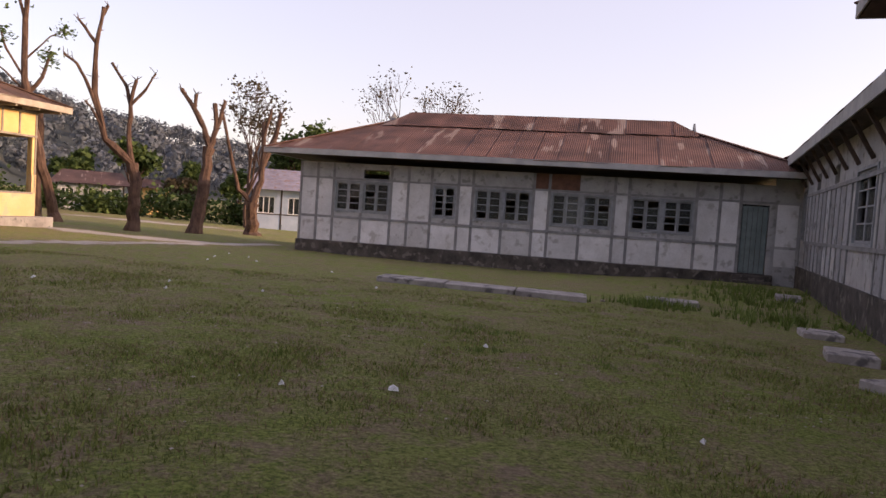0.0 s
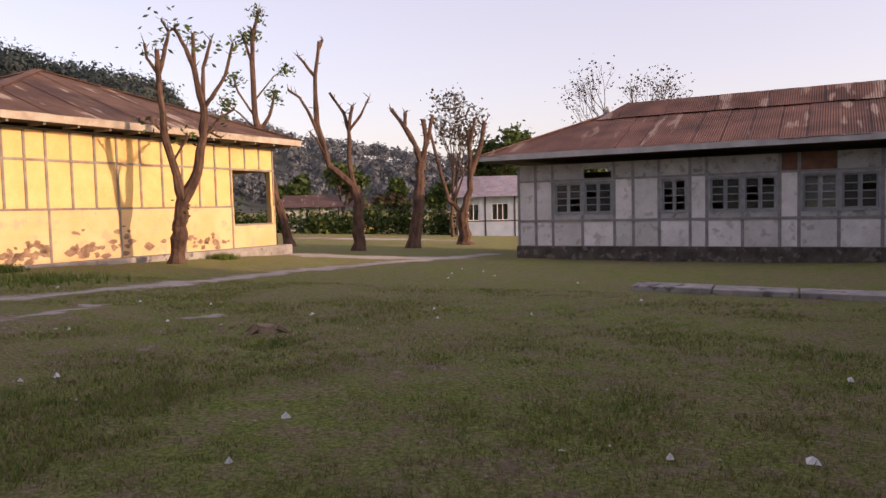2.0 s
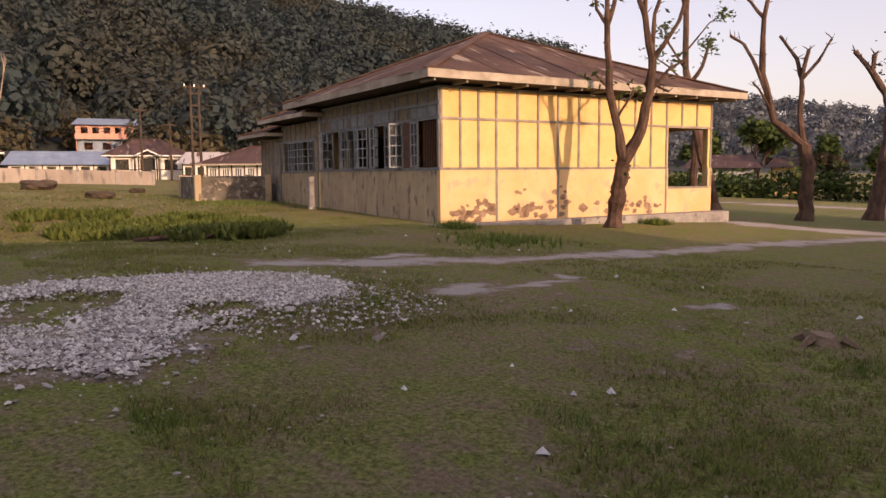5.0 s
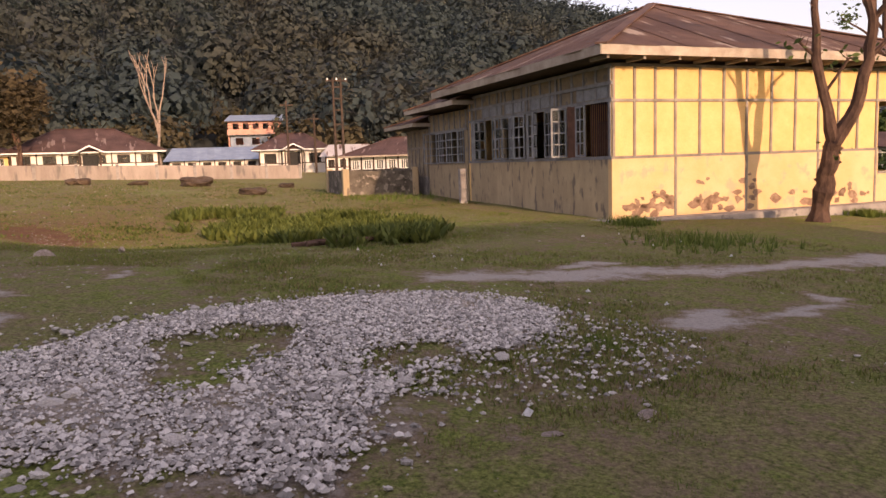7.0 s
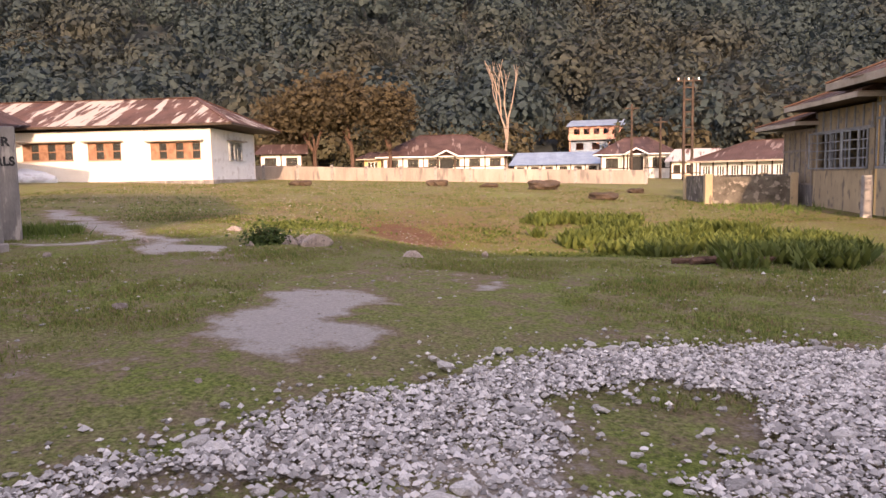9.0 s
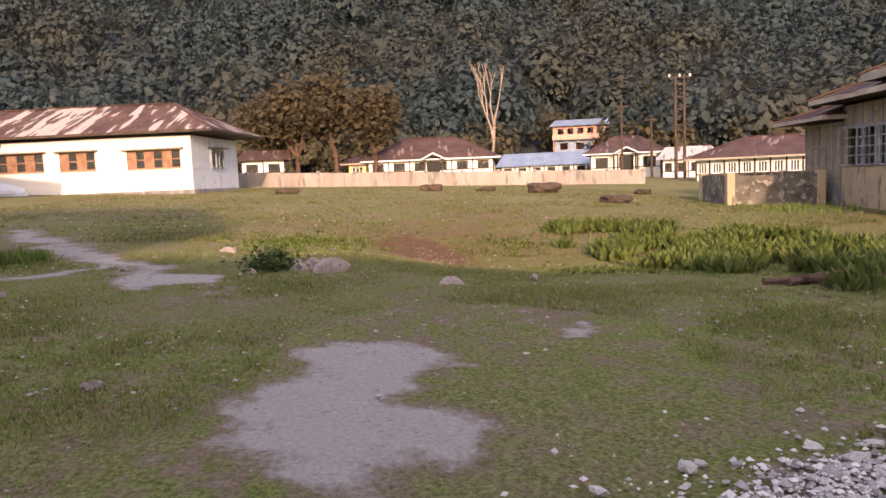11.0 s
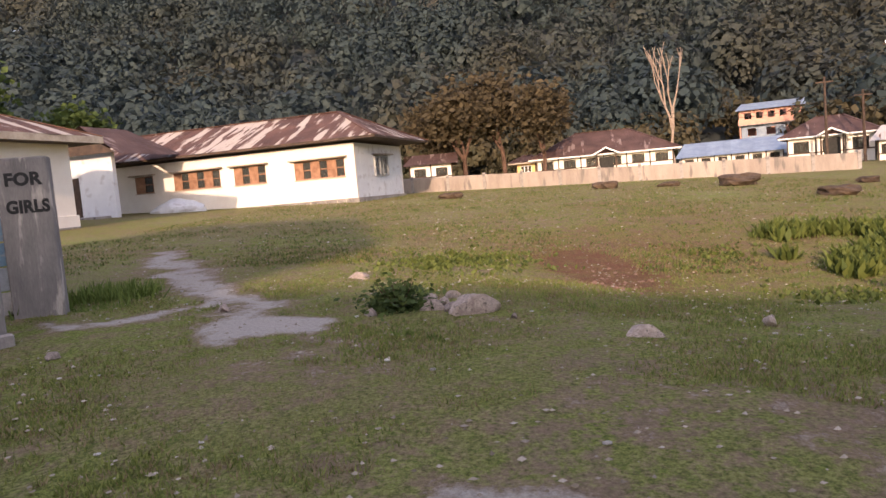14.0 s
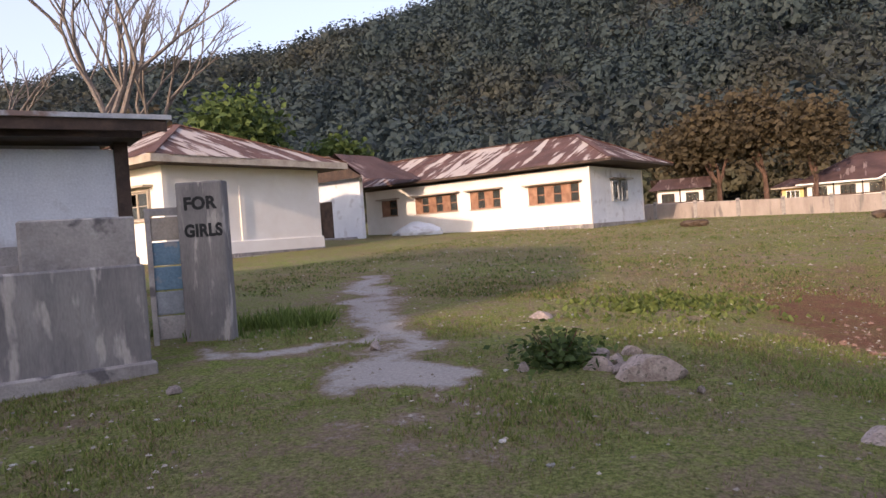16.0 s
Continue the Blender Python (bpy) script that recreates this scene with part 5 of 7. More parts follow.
def bungalow(name, left, right, depth, base, eave, ridge, wall_mat, roof_mat, label, nwin=4, porch=False, category="house", dark=M_DARKWOOD, gable=False):
    """A low house whose front runs from left to right, seen with its roof sloping back."""
    a, b = Vector(left), Vector(right)
    ang = math.degrees(math.atan2(b.y - a.y, b.x - a.x))
    L = (b - a).length
    h = empty(name, pose(a.x, a.y, base, 0, 0, ang), label, category, "distant houses")
    H = eave - base
    z0, z1 = H * 0.38, H * 0.82
    holes, step = [], L / max(nwin, 1)
    for i in range(nwin):
        c = step * (i + 0.5)
        holes.append((c - step * 0.27, c + step * 0.27, z0, z1))
    part("front_wall", pierced(0, L, 0, 0.15, -1.2, H, holes), wall_mat, h)
    part("left_wall", Mesh().box(0, 0.15, 0.15, depth, -1.2, H), wall_mat, h)
    part("right_wall", Mesh().box(L - 0.15, L, 0.15, depth, -1.2, H), wall_mat, h)
    part("back_wall", Mesh().box(0.15, L - 0.15, depth - 0.15, depth, -1.2, H), wall_mat, h)
    for x0, x1, p, q in holes:
        m = Mesh()
        m.box(x0, x1, 0.03, 0.09, p, p + 0.06).box(x0, x1, 0.03, 0.09, q - 0.06, q)
        for k in range(4):
            x = x0 + (x1 - x0) * k / 3
            m.box(x - 0.03, x + 0.03, 0.02, 0.08, p, q)
        w = part("window", m, M_WHITEPAINT if wall_mat is not M_WHITE else dark, h)
        part("pane", Mesh().box(x0, x1, 0.095, 0.1, p, q), M_GLASS, w).visible_shadow = False
    for i in range(nwin + 1):
        x = min(max(step * i, 0.06), L - 0.06)
        part("post", Mesh().box(x - 0.06, x + 0.06, -0.03, 0, -0.5, H), dark, h)
    part("rail", Mesh().box(0, L, -0.035, 0, z0 - 0.1, z0), dark, h)
    if gable:
        slope_sheets(h, [(-0.6, -0.7, H), (L + 0.6, -0.7, H), (L + 0.6, depth / 2, ridge - base), (-0.6, depth / 2, ridge - base)], roof_mat)
        slope_sheets(h, [(L + 0.6, depth + 0.7, H), (-0.6, depth + 0.7, H), (-0.6, depth / 2, ridge - base), (L + 0.6, depth / 2, ridge - base)], roof_mat)
        for x in (0.05, L - 0.05):
            gm = Mesh()
            gm.face([(x, 0, H - 0.02), (x, depth, H - 0.02), (x, depth / 2, ridge - base - 0.1)])
            part("gable", gm, wall_mat, h)
    else:
        hip_roof(h, -0.7, L + 0.7, -0.7, depth + 0.7, H, (min(L * 0.35, depth / 2), depth / 2), (max(L * 0.65, L - depth / 2), depth / 2), ridge - base, roof_mat, M_WHITEPAINT if wall_mat is M_WHITE else M_FASCIA, 0.9, 0.14)
    if porch:
        c = L * 0.52
        for x in (c - 0.9, c + 0.9):
            part("porch_post", Mesh().box(x - 0.08, x + 0.08, -1.3, -1.14, -1.2, H - 0.1), dark, h)
        rz_ = H + 0.55
        slope_sheets(h, [(c - 1.3, -1.5, H - 0.1), (c - 1.3, 1.2, H - 0.1), (c, 1.2, rz_), (c, -1.5, rz_)], roof_mat)
        slope_sheets(h, [(c + 1.3, 1.2, H - 0.1), (c + 1.3, -1.5, H - 0.1), (c, -1.5, rz_), (c, 1.2, rz_)], roof_mat)
        g = Mesh()
        g.bar((c - 1.3, -1.5, H - 0.1), (c, -1.5, rz_), 0.08, 0.14).bar((c, -1.5, rz_), (c + 1.3, -1.5, H - 0.1), 0.08, 0.14)
        part("barge_board", g, M_WHITEPAINT, h)
        # Flat black sheet on the wall stands in for the porch's deep shade.
        part("porch_recess", Mesh().box(c - 0.7, c + 0.7, -0.05, -0.02, -1.0, H - 0.3), M_BLACK, h)
    return h


bungalow("bungalow", (-85.4, 7.6), (-83.3, 20.6), 8.0, 1.95, 3.75, 6.2, M_WHITE, M_ROOF_FAR, "white half-timbered bungalow with dark rusty roof and porch", 6, True)
bungalow("lean_to", (-86.2, 5.6), (-85.9, 7.6), 5.0, 2.0, 3.6, 4.4, M_YELLOW, M_ROOF_FAR, "small ochre lean-to beside the bungalow", 1)
bungalow("blue_roofed_shed", (-95.7, 24.6), (-92.4, 34.6), 7.0, 1.6, 2.75, 4.4, M_WHITE, M_BLUEROOF, "long low shed with faded blue sheet roof", 6, gable=True, category="shed")
bungalow("bungalow", (-83.0, 31.1), (-79.9, 37.7), 7.0, 1.2, 3.6, 5.5, M_WHITE, M_ROOF_FAR, "white bungalow with dark rusty roof and porch", 3, True)
bungalow("tin_shed", (-76.3, 35.9), (-73.9, 40.2), 4.5, 0.8, 2.6, 3.9, M_WHITE, M_ROOF_TIN, "boarded shed with pale striped tin roof", 4, gable=True, category="shed")
bungalow("long_house", (-60.5, 30.6), (-53.5, 37.2), 6.0, 0.5, 2.35, 3.9, M_GREYPANEL, M_ROOF_FAR, "low house with a row of narrow windows", 9)
bungalow("cottage", (-82.4, -4.9), (-82.6, -0.7), 4.5, 2.3, 4.1, 5.2, M_WHITE, M_ROOF_FAR, "tiny white cottage with pale barge boards", 2, gable=True)
bungalow("verandah_house", (-16.5, 61.8), (-6.5, 63.4), 7.0, -1.1, 2.2, 4.1, M_BLUEWASH, M_ROOF_LILAC, "pale blue verandah house with lilac-grey tin roof", 4, gable=True)
bungalow("hut", (-36.6, 68.2), (-31.2, 70.6), 5.0, -0.9, 1.7, 3.0, M_GREYWALL, M_ROOF_FAR, "small village hut with patched tin roof", 3, gable=True)
bungalow("hut", (-31.7, 75.6), (-29.2, 76.5), 3.5, -0.6, 1.75, 2.7, M_YELLOW, M_ROOF_FAR, "small ochre hut among bushes", 1, gable=True)


def pink_house():
    h = empty("two_storey_house", pose(-142.9, 47.9, 5.6, 0, 0, 68.5), "pink two-storey house with blue tin roof on the hillside", "house")
    part("lower_storey", pierced(0, 9.3, 0, 0.2, -6.0, 2.4, [(1, 2.4, 0.6, 1.9), (4, 5.4, 0.6, 1.9), (7, 8.4, 0.6, 1.9)]), M_BLUEROOF, h)
    part("upper_storey", pierced(-0.3, 9.6, -0.4, -0.2, 2.5, 5.0, [(0.6 + 1.85 * i, 1.7 + 1.85 * i, 3.5, 4.6) for i in range(5)]), M_PINK, h)
    part("balcony", Mesh().box(-0.4, 9.7, -1.2, -0.4, 2.4, 2.55), M_CONC, h)
    part("balcony_rail", Mesh().box(-0.4, 9.7, -1.2, -1.12, 2.55, 3.35), M_PINK, h)
    part("side_wall", Mesh().box(-0.3, -0.1, -0.2, 6, -6, 5), M_PINK, h)
    part("back_wall", Mesh().box(-0.1, 9.6, 5.8, 6, -6, 5), M_PINK, h)
    slope_sheets(h, [(-0.9, -1.4, 5.0), (10.2, -1.4, 5.0), (10.2, 3, 6.4), (-0.9, 3, 6.4)], M_BLUEROOF)


pink_house()

# ---- trees ----


def skeleton_tree(name, base, right, limbs, label, material=M_BARK, r0=0.28, twig=True, leaves=0, leaf_material=None, depth=0.25, leaf_size=0.14, seed=1):
    """A tree from limbs given as runs of (across, up) with a start and an end radius; across is along `right`."""
    rng = random.Random(seed)
    bx, by = base
    z = ground_z(bx, by)
    t = empty(name, pose(bx, by, z), label, "tree")
    rx_, ry_ = right
    tips, m = [], Mesh()
    dep = {}
    for run, ra, rb in limbs:
        pts, rad = [], []
        n = len(run)
        off = dep.get(run[0], 0.0)
        drift = rng.uniform(-depth, depth)
        for i, (u, h) in enumerate(run):
            d = off + drift * i * 0.6
            dep[(u, h)] = d
            pts.append(Vector((rx_ * u - ry_ * d, ry_ * u + rx_ * d, h)))
            rad.append(0.86 * (ra + (rb - ra) * i / (n - 1)))
        # finer, slightly crooked run
        fine, fr = [], []
        for i in range(n - 1):
            for k in range(3):
                f = k / 3
                p = pts[i].lerp(pts[i + 1], f)
                if k:
                    p += Vector((rng.uniform(-1, 1), rng.uniform(-1, 1), rng.uniform(-1, 1))) * rad[i] * 0.22
                fine.append(p)
                fr.append((rad[i] + (rad[i + 1] - rad[i]) * f) * rng.uniform(0.92, 1.12))
        fine.append(pts[-1])
        fr.append(rad[-1] * 1.25)
        if run[0][1] <= 0.05:
            fine.insert(0, fine[0] - Vector((0, 0, 0.25)))
            fr.insert(0, fr[0] * 1.7)
            fr[1] *= 1.35
        tube(m, fine, fr, 8)
        tips.append((pts[-1], pts[-1] - pts[-2], rad[-1]))
        if twig:
            for k in range(7):
                p = fine[rng.randrange(len(fine) // 2, len(fine))]
                d = Vector((rng.uniform(-1, 1), rng.uniform(-1, 1), rng.uniform(0.1, 1))).normalized()
                tube(m, [p, p + d * rng.uniform(0.12, 0.38)], [rb * 0.4, rb * 0.15], 4)
    part("trunk", m, material, t)
    if leaves:
        lr = np.random.default_rng(seed)
        cs = []
        for k in range(leaves):
            p, d, r = tips[lr.integers(len(tips))]
            cs.append(np.array(p) + lr.normal(size=3) * np.array((0.22, 0.22, 0.2)) - np.array(d) * 0.3 * lr.random())
        tagged(part("crown", leaves_mesh("crown", cs, leaf_size, leaf_material or M_LEAF, rng=lr), leaf_material or M_LEAF, t), "sparse young leaves")
    return t


def across(px, py, eye=(-2.45, 1.56)):
    """The direction across the view from the middle of the lawn to a place."""
    d = Vector((px - eye[0], py - eye[1])).normalized()
    return (d.y, -d.x)


def trees():
    A = (-14.5, 19.6)
    skeleton_tree("pollarded_tree", A, across(*A), [
        ([(-0.05, 0), (0.02, 0.75), (0.1, 1.3), (0.2, 1.85)], 0.25, 0.21),
        ([(0.2, 1.85), (-0.05, 3.0), (-0.25, 3.85), (-0.32, 5.5), (-0.34, 6.2)], 0.17, 0.07),
        ([(-0.32, 5.5), (-0.62, 5.95), (-0.66, 6.35)], 0.06, 0.04), ([(-0.32, 5.5), (-0.1, 6.3), (0.0, 6.7), (-0.17, 6.98)], 0.08, 0.035), ([(0.0, 6.7), (0.2, 6.75)], 0.04, 0.03),
        ([(0.2, 1.85), (0.62, 2.7), (0.83, 3.7), (0.87, 4.6), (0.65, 5.7), (0.45, 6.25), (0.16, 6.8)], 0.19, 0.05),
        ([(0.65, 5.7), (0.66, 6.7)], 0.08, 0.05), ([(0.87, 4.6), (0.9, 5.75), (1.15, 6.55)], 0.08, 0.04), ([(0.87, 4.6), (1.1, 4.85), (1.5, 5.5), (1.75, 6.4)], 0.09, 0.04),
        ([(0.83, 3.7), (1.3, 4.3), (1.75, 4.6)], 0.06, 0.03), ([(-0.05, 3.0), (0.4, 3.75)], 0.05, 0.03), ([(-0.25, 3.85), (-0.6, 4.2)], 0.045, 0.03), ([(0.87, 4.0), (1.35, 3.75)], 0.045, 0.03)],
        "pollarded tree with forked stubby limbs and few fresh leaves", leaves=220, seed=3, leaf_size=0.17)
    B = (-13.3, 31.0)
    skeleton_tree("pollarded_tree", B, across(*B), [
        ([(0, 0), (0.05, 1.1), (0.07, 2.1), (-0.12, 2.85)], 0.30, 0.24),
        ([(-0.12, 2.85), (-1.2, 3.8), (-1.68, 5.6), (-1.68, 7.7), (-1.45, 9.2)], 0.19, 0.08), ([(-1.68, 7.7), (-2.4, 8.6)], 0.09, 0.05), ([(-1.45, 8.9), (-1.3, 9.3)], 0.06, 0.05),
        ([(-1.5, 4.9), (-1.95, 6.0), (-2.35, 6.75), (-2.85, 7.1)], 0.1, 0.05), ([(-1.3, 4.2), (-1.75, 5.0), (-2.0, 5.3)], 0.06, 0.04),
        ([(-0.12, 2.85), (-0.3, 3.9), (-0.3, 5.35), (-0.5, 6.15), (-1.1, 7.05)], 0.16, 0.06), ([(-0.3, 5.35), (-0.1, 6.4)], 0.1, 0.07), ([(-0.3, 5.35), (0.25, 6.0), (0.65, 6.75)], 0.09, 0.04)],
        "tall pollarded tree with two bare forked limbs", seed=5)
    C = (-12.0, 35.0)
    skeleton_tree("pollarded_tree", C, across(*C), [
        ([(0, 0), (0.2, 1.5), (0.33, 2.8), (0.48, 4.2)], 0.36, 0.27),
        ([(0.48, 4.2), (0.2, 5.1), (-0.3, 6.0), (-0.95, 6.9)], 0.19, 0.10), ([(-0.3, 6.0), (-0.25, 6.7)], 0.11, 0.09), ([(0.48, 4.2), (0.75, 5.1), (0.62, 6.35)], 0.2, 0.11), ([(0.75, 5.1), (1.1, 6.5)], 0.13, 0.08)],
        "thick pollarded tree with short bare limbs", seed=6)
    D = (-10.8, 41.0)
    skeleton_tree("pollarded_tree", D, across(*D), [
        ([(0, 0), (-0.05, 0.9), (-0.06, 1.8)], 0.45, 0.36),
        ([(-0.06, 1.8), (-0.85, 2.5), (-1.35, 4.4), (-1.9, 6.6)], 0.17, 0.08), ([(-0.06, 1.8), (0.35, 3.1), (0.4, 4.6), (0.35, 6.4)], 0.26, 0.12),
        ([(0.4, 4.0), (1.0, 5.6), (1.25, 6.9)], 0.2, 0.12), ([(0.35, 5.4), (0.7, 7.1)], 0.12, 0.08)], "squat pollarded tree with three rising limbs", seed=8)
    E = (-18.0, 33.6)
    skeleton_tree("pollarded_tree", E, across(*E), [
        ([(0, 0), (-0.3, 1.4), (-0.75, 3.0), (-1.2, 5.0), (-1.45, 6.4), (-1.5, 9.0), (-1.4, 10.6)], 0.30, 0.12), ([(-1.5, 9.0), (-1.9, 10.4)], 0.1, 0.06), ([(-1.4, 10.4), (-1.1, 11.6)], 0.1, 0.06),
        ([(-1.35, 5.6), (-0.75, 6.5), (-0.45, 7.6)], 0.12, 0.07), ([(-1.45, 6.4), (-2.2, 7.6), (-2.4, 8.3)], 0.07, 0.04), ([(-1.2, 5.6), (-2.2, 6.6), (-3.0, 7.2)], 0.06, 0.03), ([(-1.45, 7.2), (-0.5, 8.4), (0.1, 8.8)], 0.05, 0.02)],
        "tall pollarded tree behind the hall with young leaves", leaves=700, seed=9, leaf_size=0.2)
    F_ = (-20.4, 36.2)
    skeleton_tree("lopped_trunk", F_, across(*F_), [([(0, 0), (0.05, 2.5), (0.1, 4.5), (0.05, 6.1)], 0.24, 0.17)], "straight lopped tree trunk", seed=11)


trees()


def branch_tree(name, base, height, spread, label, bark, levels=4, seed=1, leaves=0, leaf_mat_=None, leaf_size=0.25, r0=0.2, fork=0.3, lean=0.0):
    """A branching tree with a tapered trunk, limbs and twigs; leaves sit in loose tufts at the twigs."""
    rng = random.Random(seed)
    bx, by = base
    t = empty(name, pose(bx, by, ground_z(bx, by)), label, "tree")
    m, tips = Mesh(), []

    def grow(p, d, length, r, lev):
        q = p + d * length
        mid = p.lerp(q, 0.5) + Vector((rng.uniform(-1, 1), rng.uniform(-1, 1), rng.uniform(-0.4, 0.4))) * length * 0.07
        tube(m, [p, mid, q], [r, r * 0.82, r * 0.62], 6 if lev < 2 else 4)
        if lev >= levels:
            tips.append(q)
            tips.append(mid)
            return
        for k in range(rng.choice((2, 3, 3)) if lev else 4):
            a = Vector((rng.uniform(-1, 1), rng.uniform(-1, 1), rng.uniform(-0.1, 0.7))) * spread
            grow(q if k else mid.lerp(q, 0.7), (d + a).normalized(), length * rng.uniform(0.6, 0.85), r * 0.58, lev + 1)
    grow(Vector((0, 0, -0.3)), Vector((lean, 0, 1)).normalized(), height * fork, r0, 0)
    part("trunk", m, bark, t)
    if leaves:
        lr = np.random.default_rng(seed)
        cs = [np.array(tips[lr.integers(len(tips))]) + lr.normal(size=3) * height * (0.045 if leaves < 5000 else 0.085) for _ in range(leaves)]
        part("crown", leaves_mesh("crown", cs, leaf_size, leaf_mat_ or M_LEAF, rng=lr, aspect=0.7), leaf_mat_ or M_LEAF, t)
    return t


branch_tree("dead_tree", (-90.0, 22.5), 12.0, 0.28, "bare pale dead tree with upright limbs", M_BARK_PALE, 3, 4, r0=0.21, fork=0.42)
branch_tree("bare_tree", (-41.5, -27.2), 16.0, 0.72, "large bare tree with spreading grey branches", M_BARK_GREY, 5, 12, r0=0.32, fork=0.36)
branch_tree("bare_tree", (-44.5, -27.4), 14.5, 0.75, "bare tree with fine spreading twigs", M_BARK_GREY, 5, 21, r0=0.26, fork=0.36)
branch_tree("bare_tree", (-41.0, -35.5), 12.0, 0.72, "bare tree beyond the toilet shed", M_BARK_GREY, 4, 33, r0=0.25, fork=0.36)
branch_tree("sparse_tree", (-2.0, 41.5), 10.4, 0.45, "slender tree with sparse pale leaves", M_BARK, 5, 7, 650, M_LEAF_DRY, 0.15, 0.16, 0.34)
branch_tree("sparse_tree", (-15.8, 58.0), 10.0, 0.55, "half-bare tree with thin yellowish leaves", M_BARK, 5, 14, 900, M_LEAF_DRY, 0.28, 0.2, 0.33)
for k, (x, y, h, lm) in enumerate(((-14.2, 72.0, 10.5, M_LEAF), (-8.0, 76.0, 9.5, M_LEAF), (-34.7, 80.0, 8.5, M_LEAF), (-27.0, 78.0, 6.0, M_LEAF), (-20.5, 73.0, 5.5, M_LEAF), (-40.0, 77.0, 7.0, M_LEAF), (-24.5, 69.0, 4.0, M_LEAF_DRY))):
    branch_tree("leafy_tree", (x, y), h, 0.6, "leafy village tree with dense dark crown", M_BARK, 4, 40 + k, 2600, lm, 0.55, 0.22, 0.3)
for k, (x, y, h, lm) in enumerate(((-84.5, 0.5, 9.5, M_LEAF_DRY), (-85.5, 4.4, 12.0, M_LEAF_DRY), (-84.0, 8.4, 10.0, M_LEAF_DRY), (-88.0, -1.5, 9.0, M_LEAF_DRY), (-60.5, -34.5, 12.0, M_LEAF), (-52.0, -38.0, 10.0, M_LEAF_DRY), (-70.0, -30.0, 9.0, M_LEAF))):
    branch_tree("broad_tree", (x, y), h, 0.65, "broad tree with dense russet crown" if lm is M_LEAF_DRY else "broad tree with dense green crown", M_BARK, 4, 60 + k, 5200, lm, 0.55, 0.3, 0.27)

# ---- hills ----
HILL = [(-30, 2.0), (8, 2.6), (17.5, 3.5), (25, 4.8), (31, 6.0), (35, 7.2), (44, 8.7), (52, 10.4), (62, 12.8), (80, 17.4), (95, 18.2), (109, 15.6), (116, 13.6), (124, 11.9), (134, 10.9), (142, 9.2), (160, 6.5), (185, 4.0)]


def hill_elev(yaw):
    for (a, ea), (b, eb) in zip(HILL, HILL[1:]):
        if a <= yaw <= b:
            return ea + (eb - ea) * (yaw - a) / (b - a)
    return 2.0


def hill_z(yaw, r):
    """Height of the wooded slope at a bearing and distance from the lawn."""
    far = 1 / (1 + math.exp((yaw - 33) * 1.2))
    foot, crest = 125 + 330 * far, 370 + 520 * far
    f = max(0.0, min(1.12, (r - foot) / (crest - foot)))
    top = math.tan(radians(hill_elev(yaw))) * crest
    x, y = -8 - r * math.sin(radians(yaw)), 2 + r * math.cos(radians(yaw))
    rough = noise.noise(Vector((x * 0.011, y * 0.011, 1))) * 0.16 + noise.noise(Vector((x * 0.03, y * 0.03, 7))) * 0.06
    s = f * f * (3 - 2 * min(f, 1.0)) if f < 1 else 1 - (f - 1) * 0.5
    return x, y, ground_z(x, y) * (1 - f) + top * s * (1 + rough * (1 - s) * 2) - 2.5 * (f <= 0)


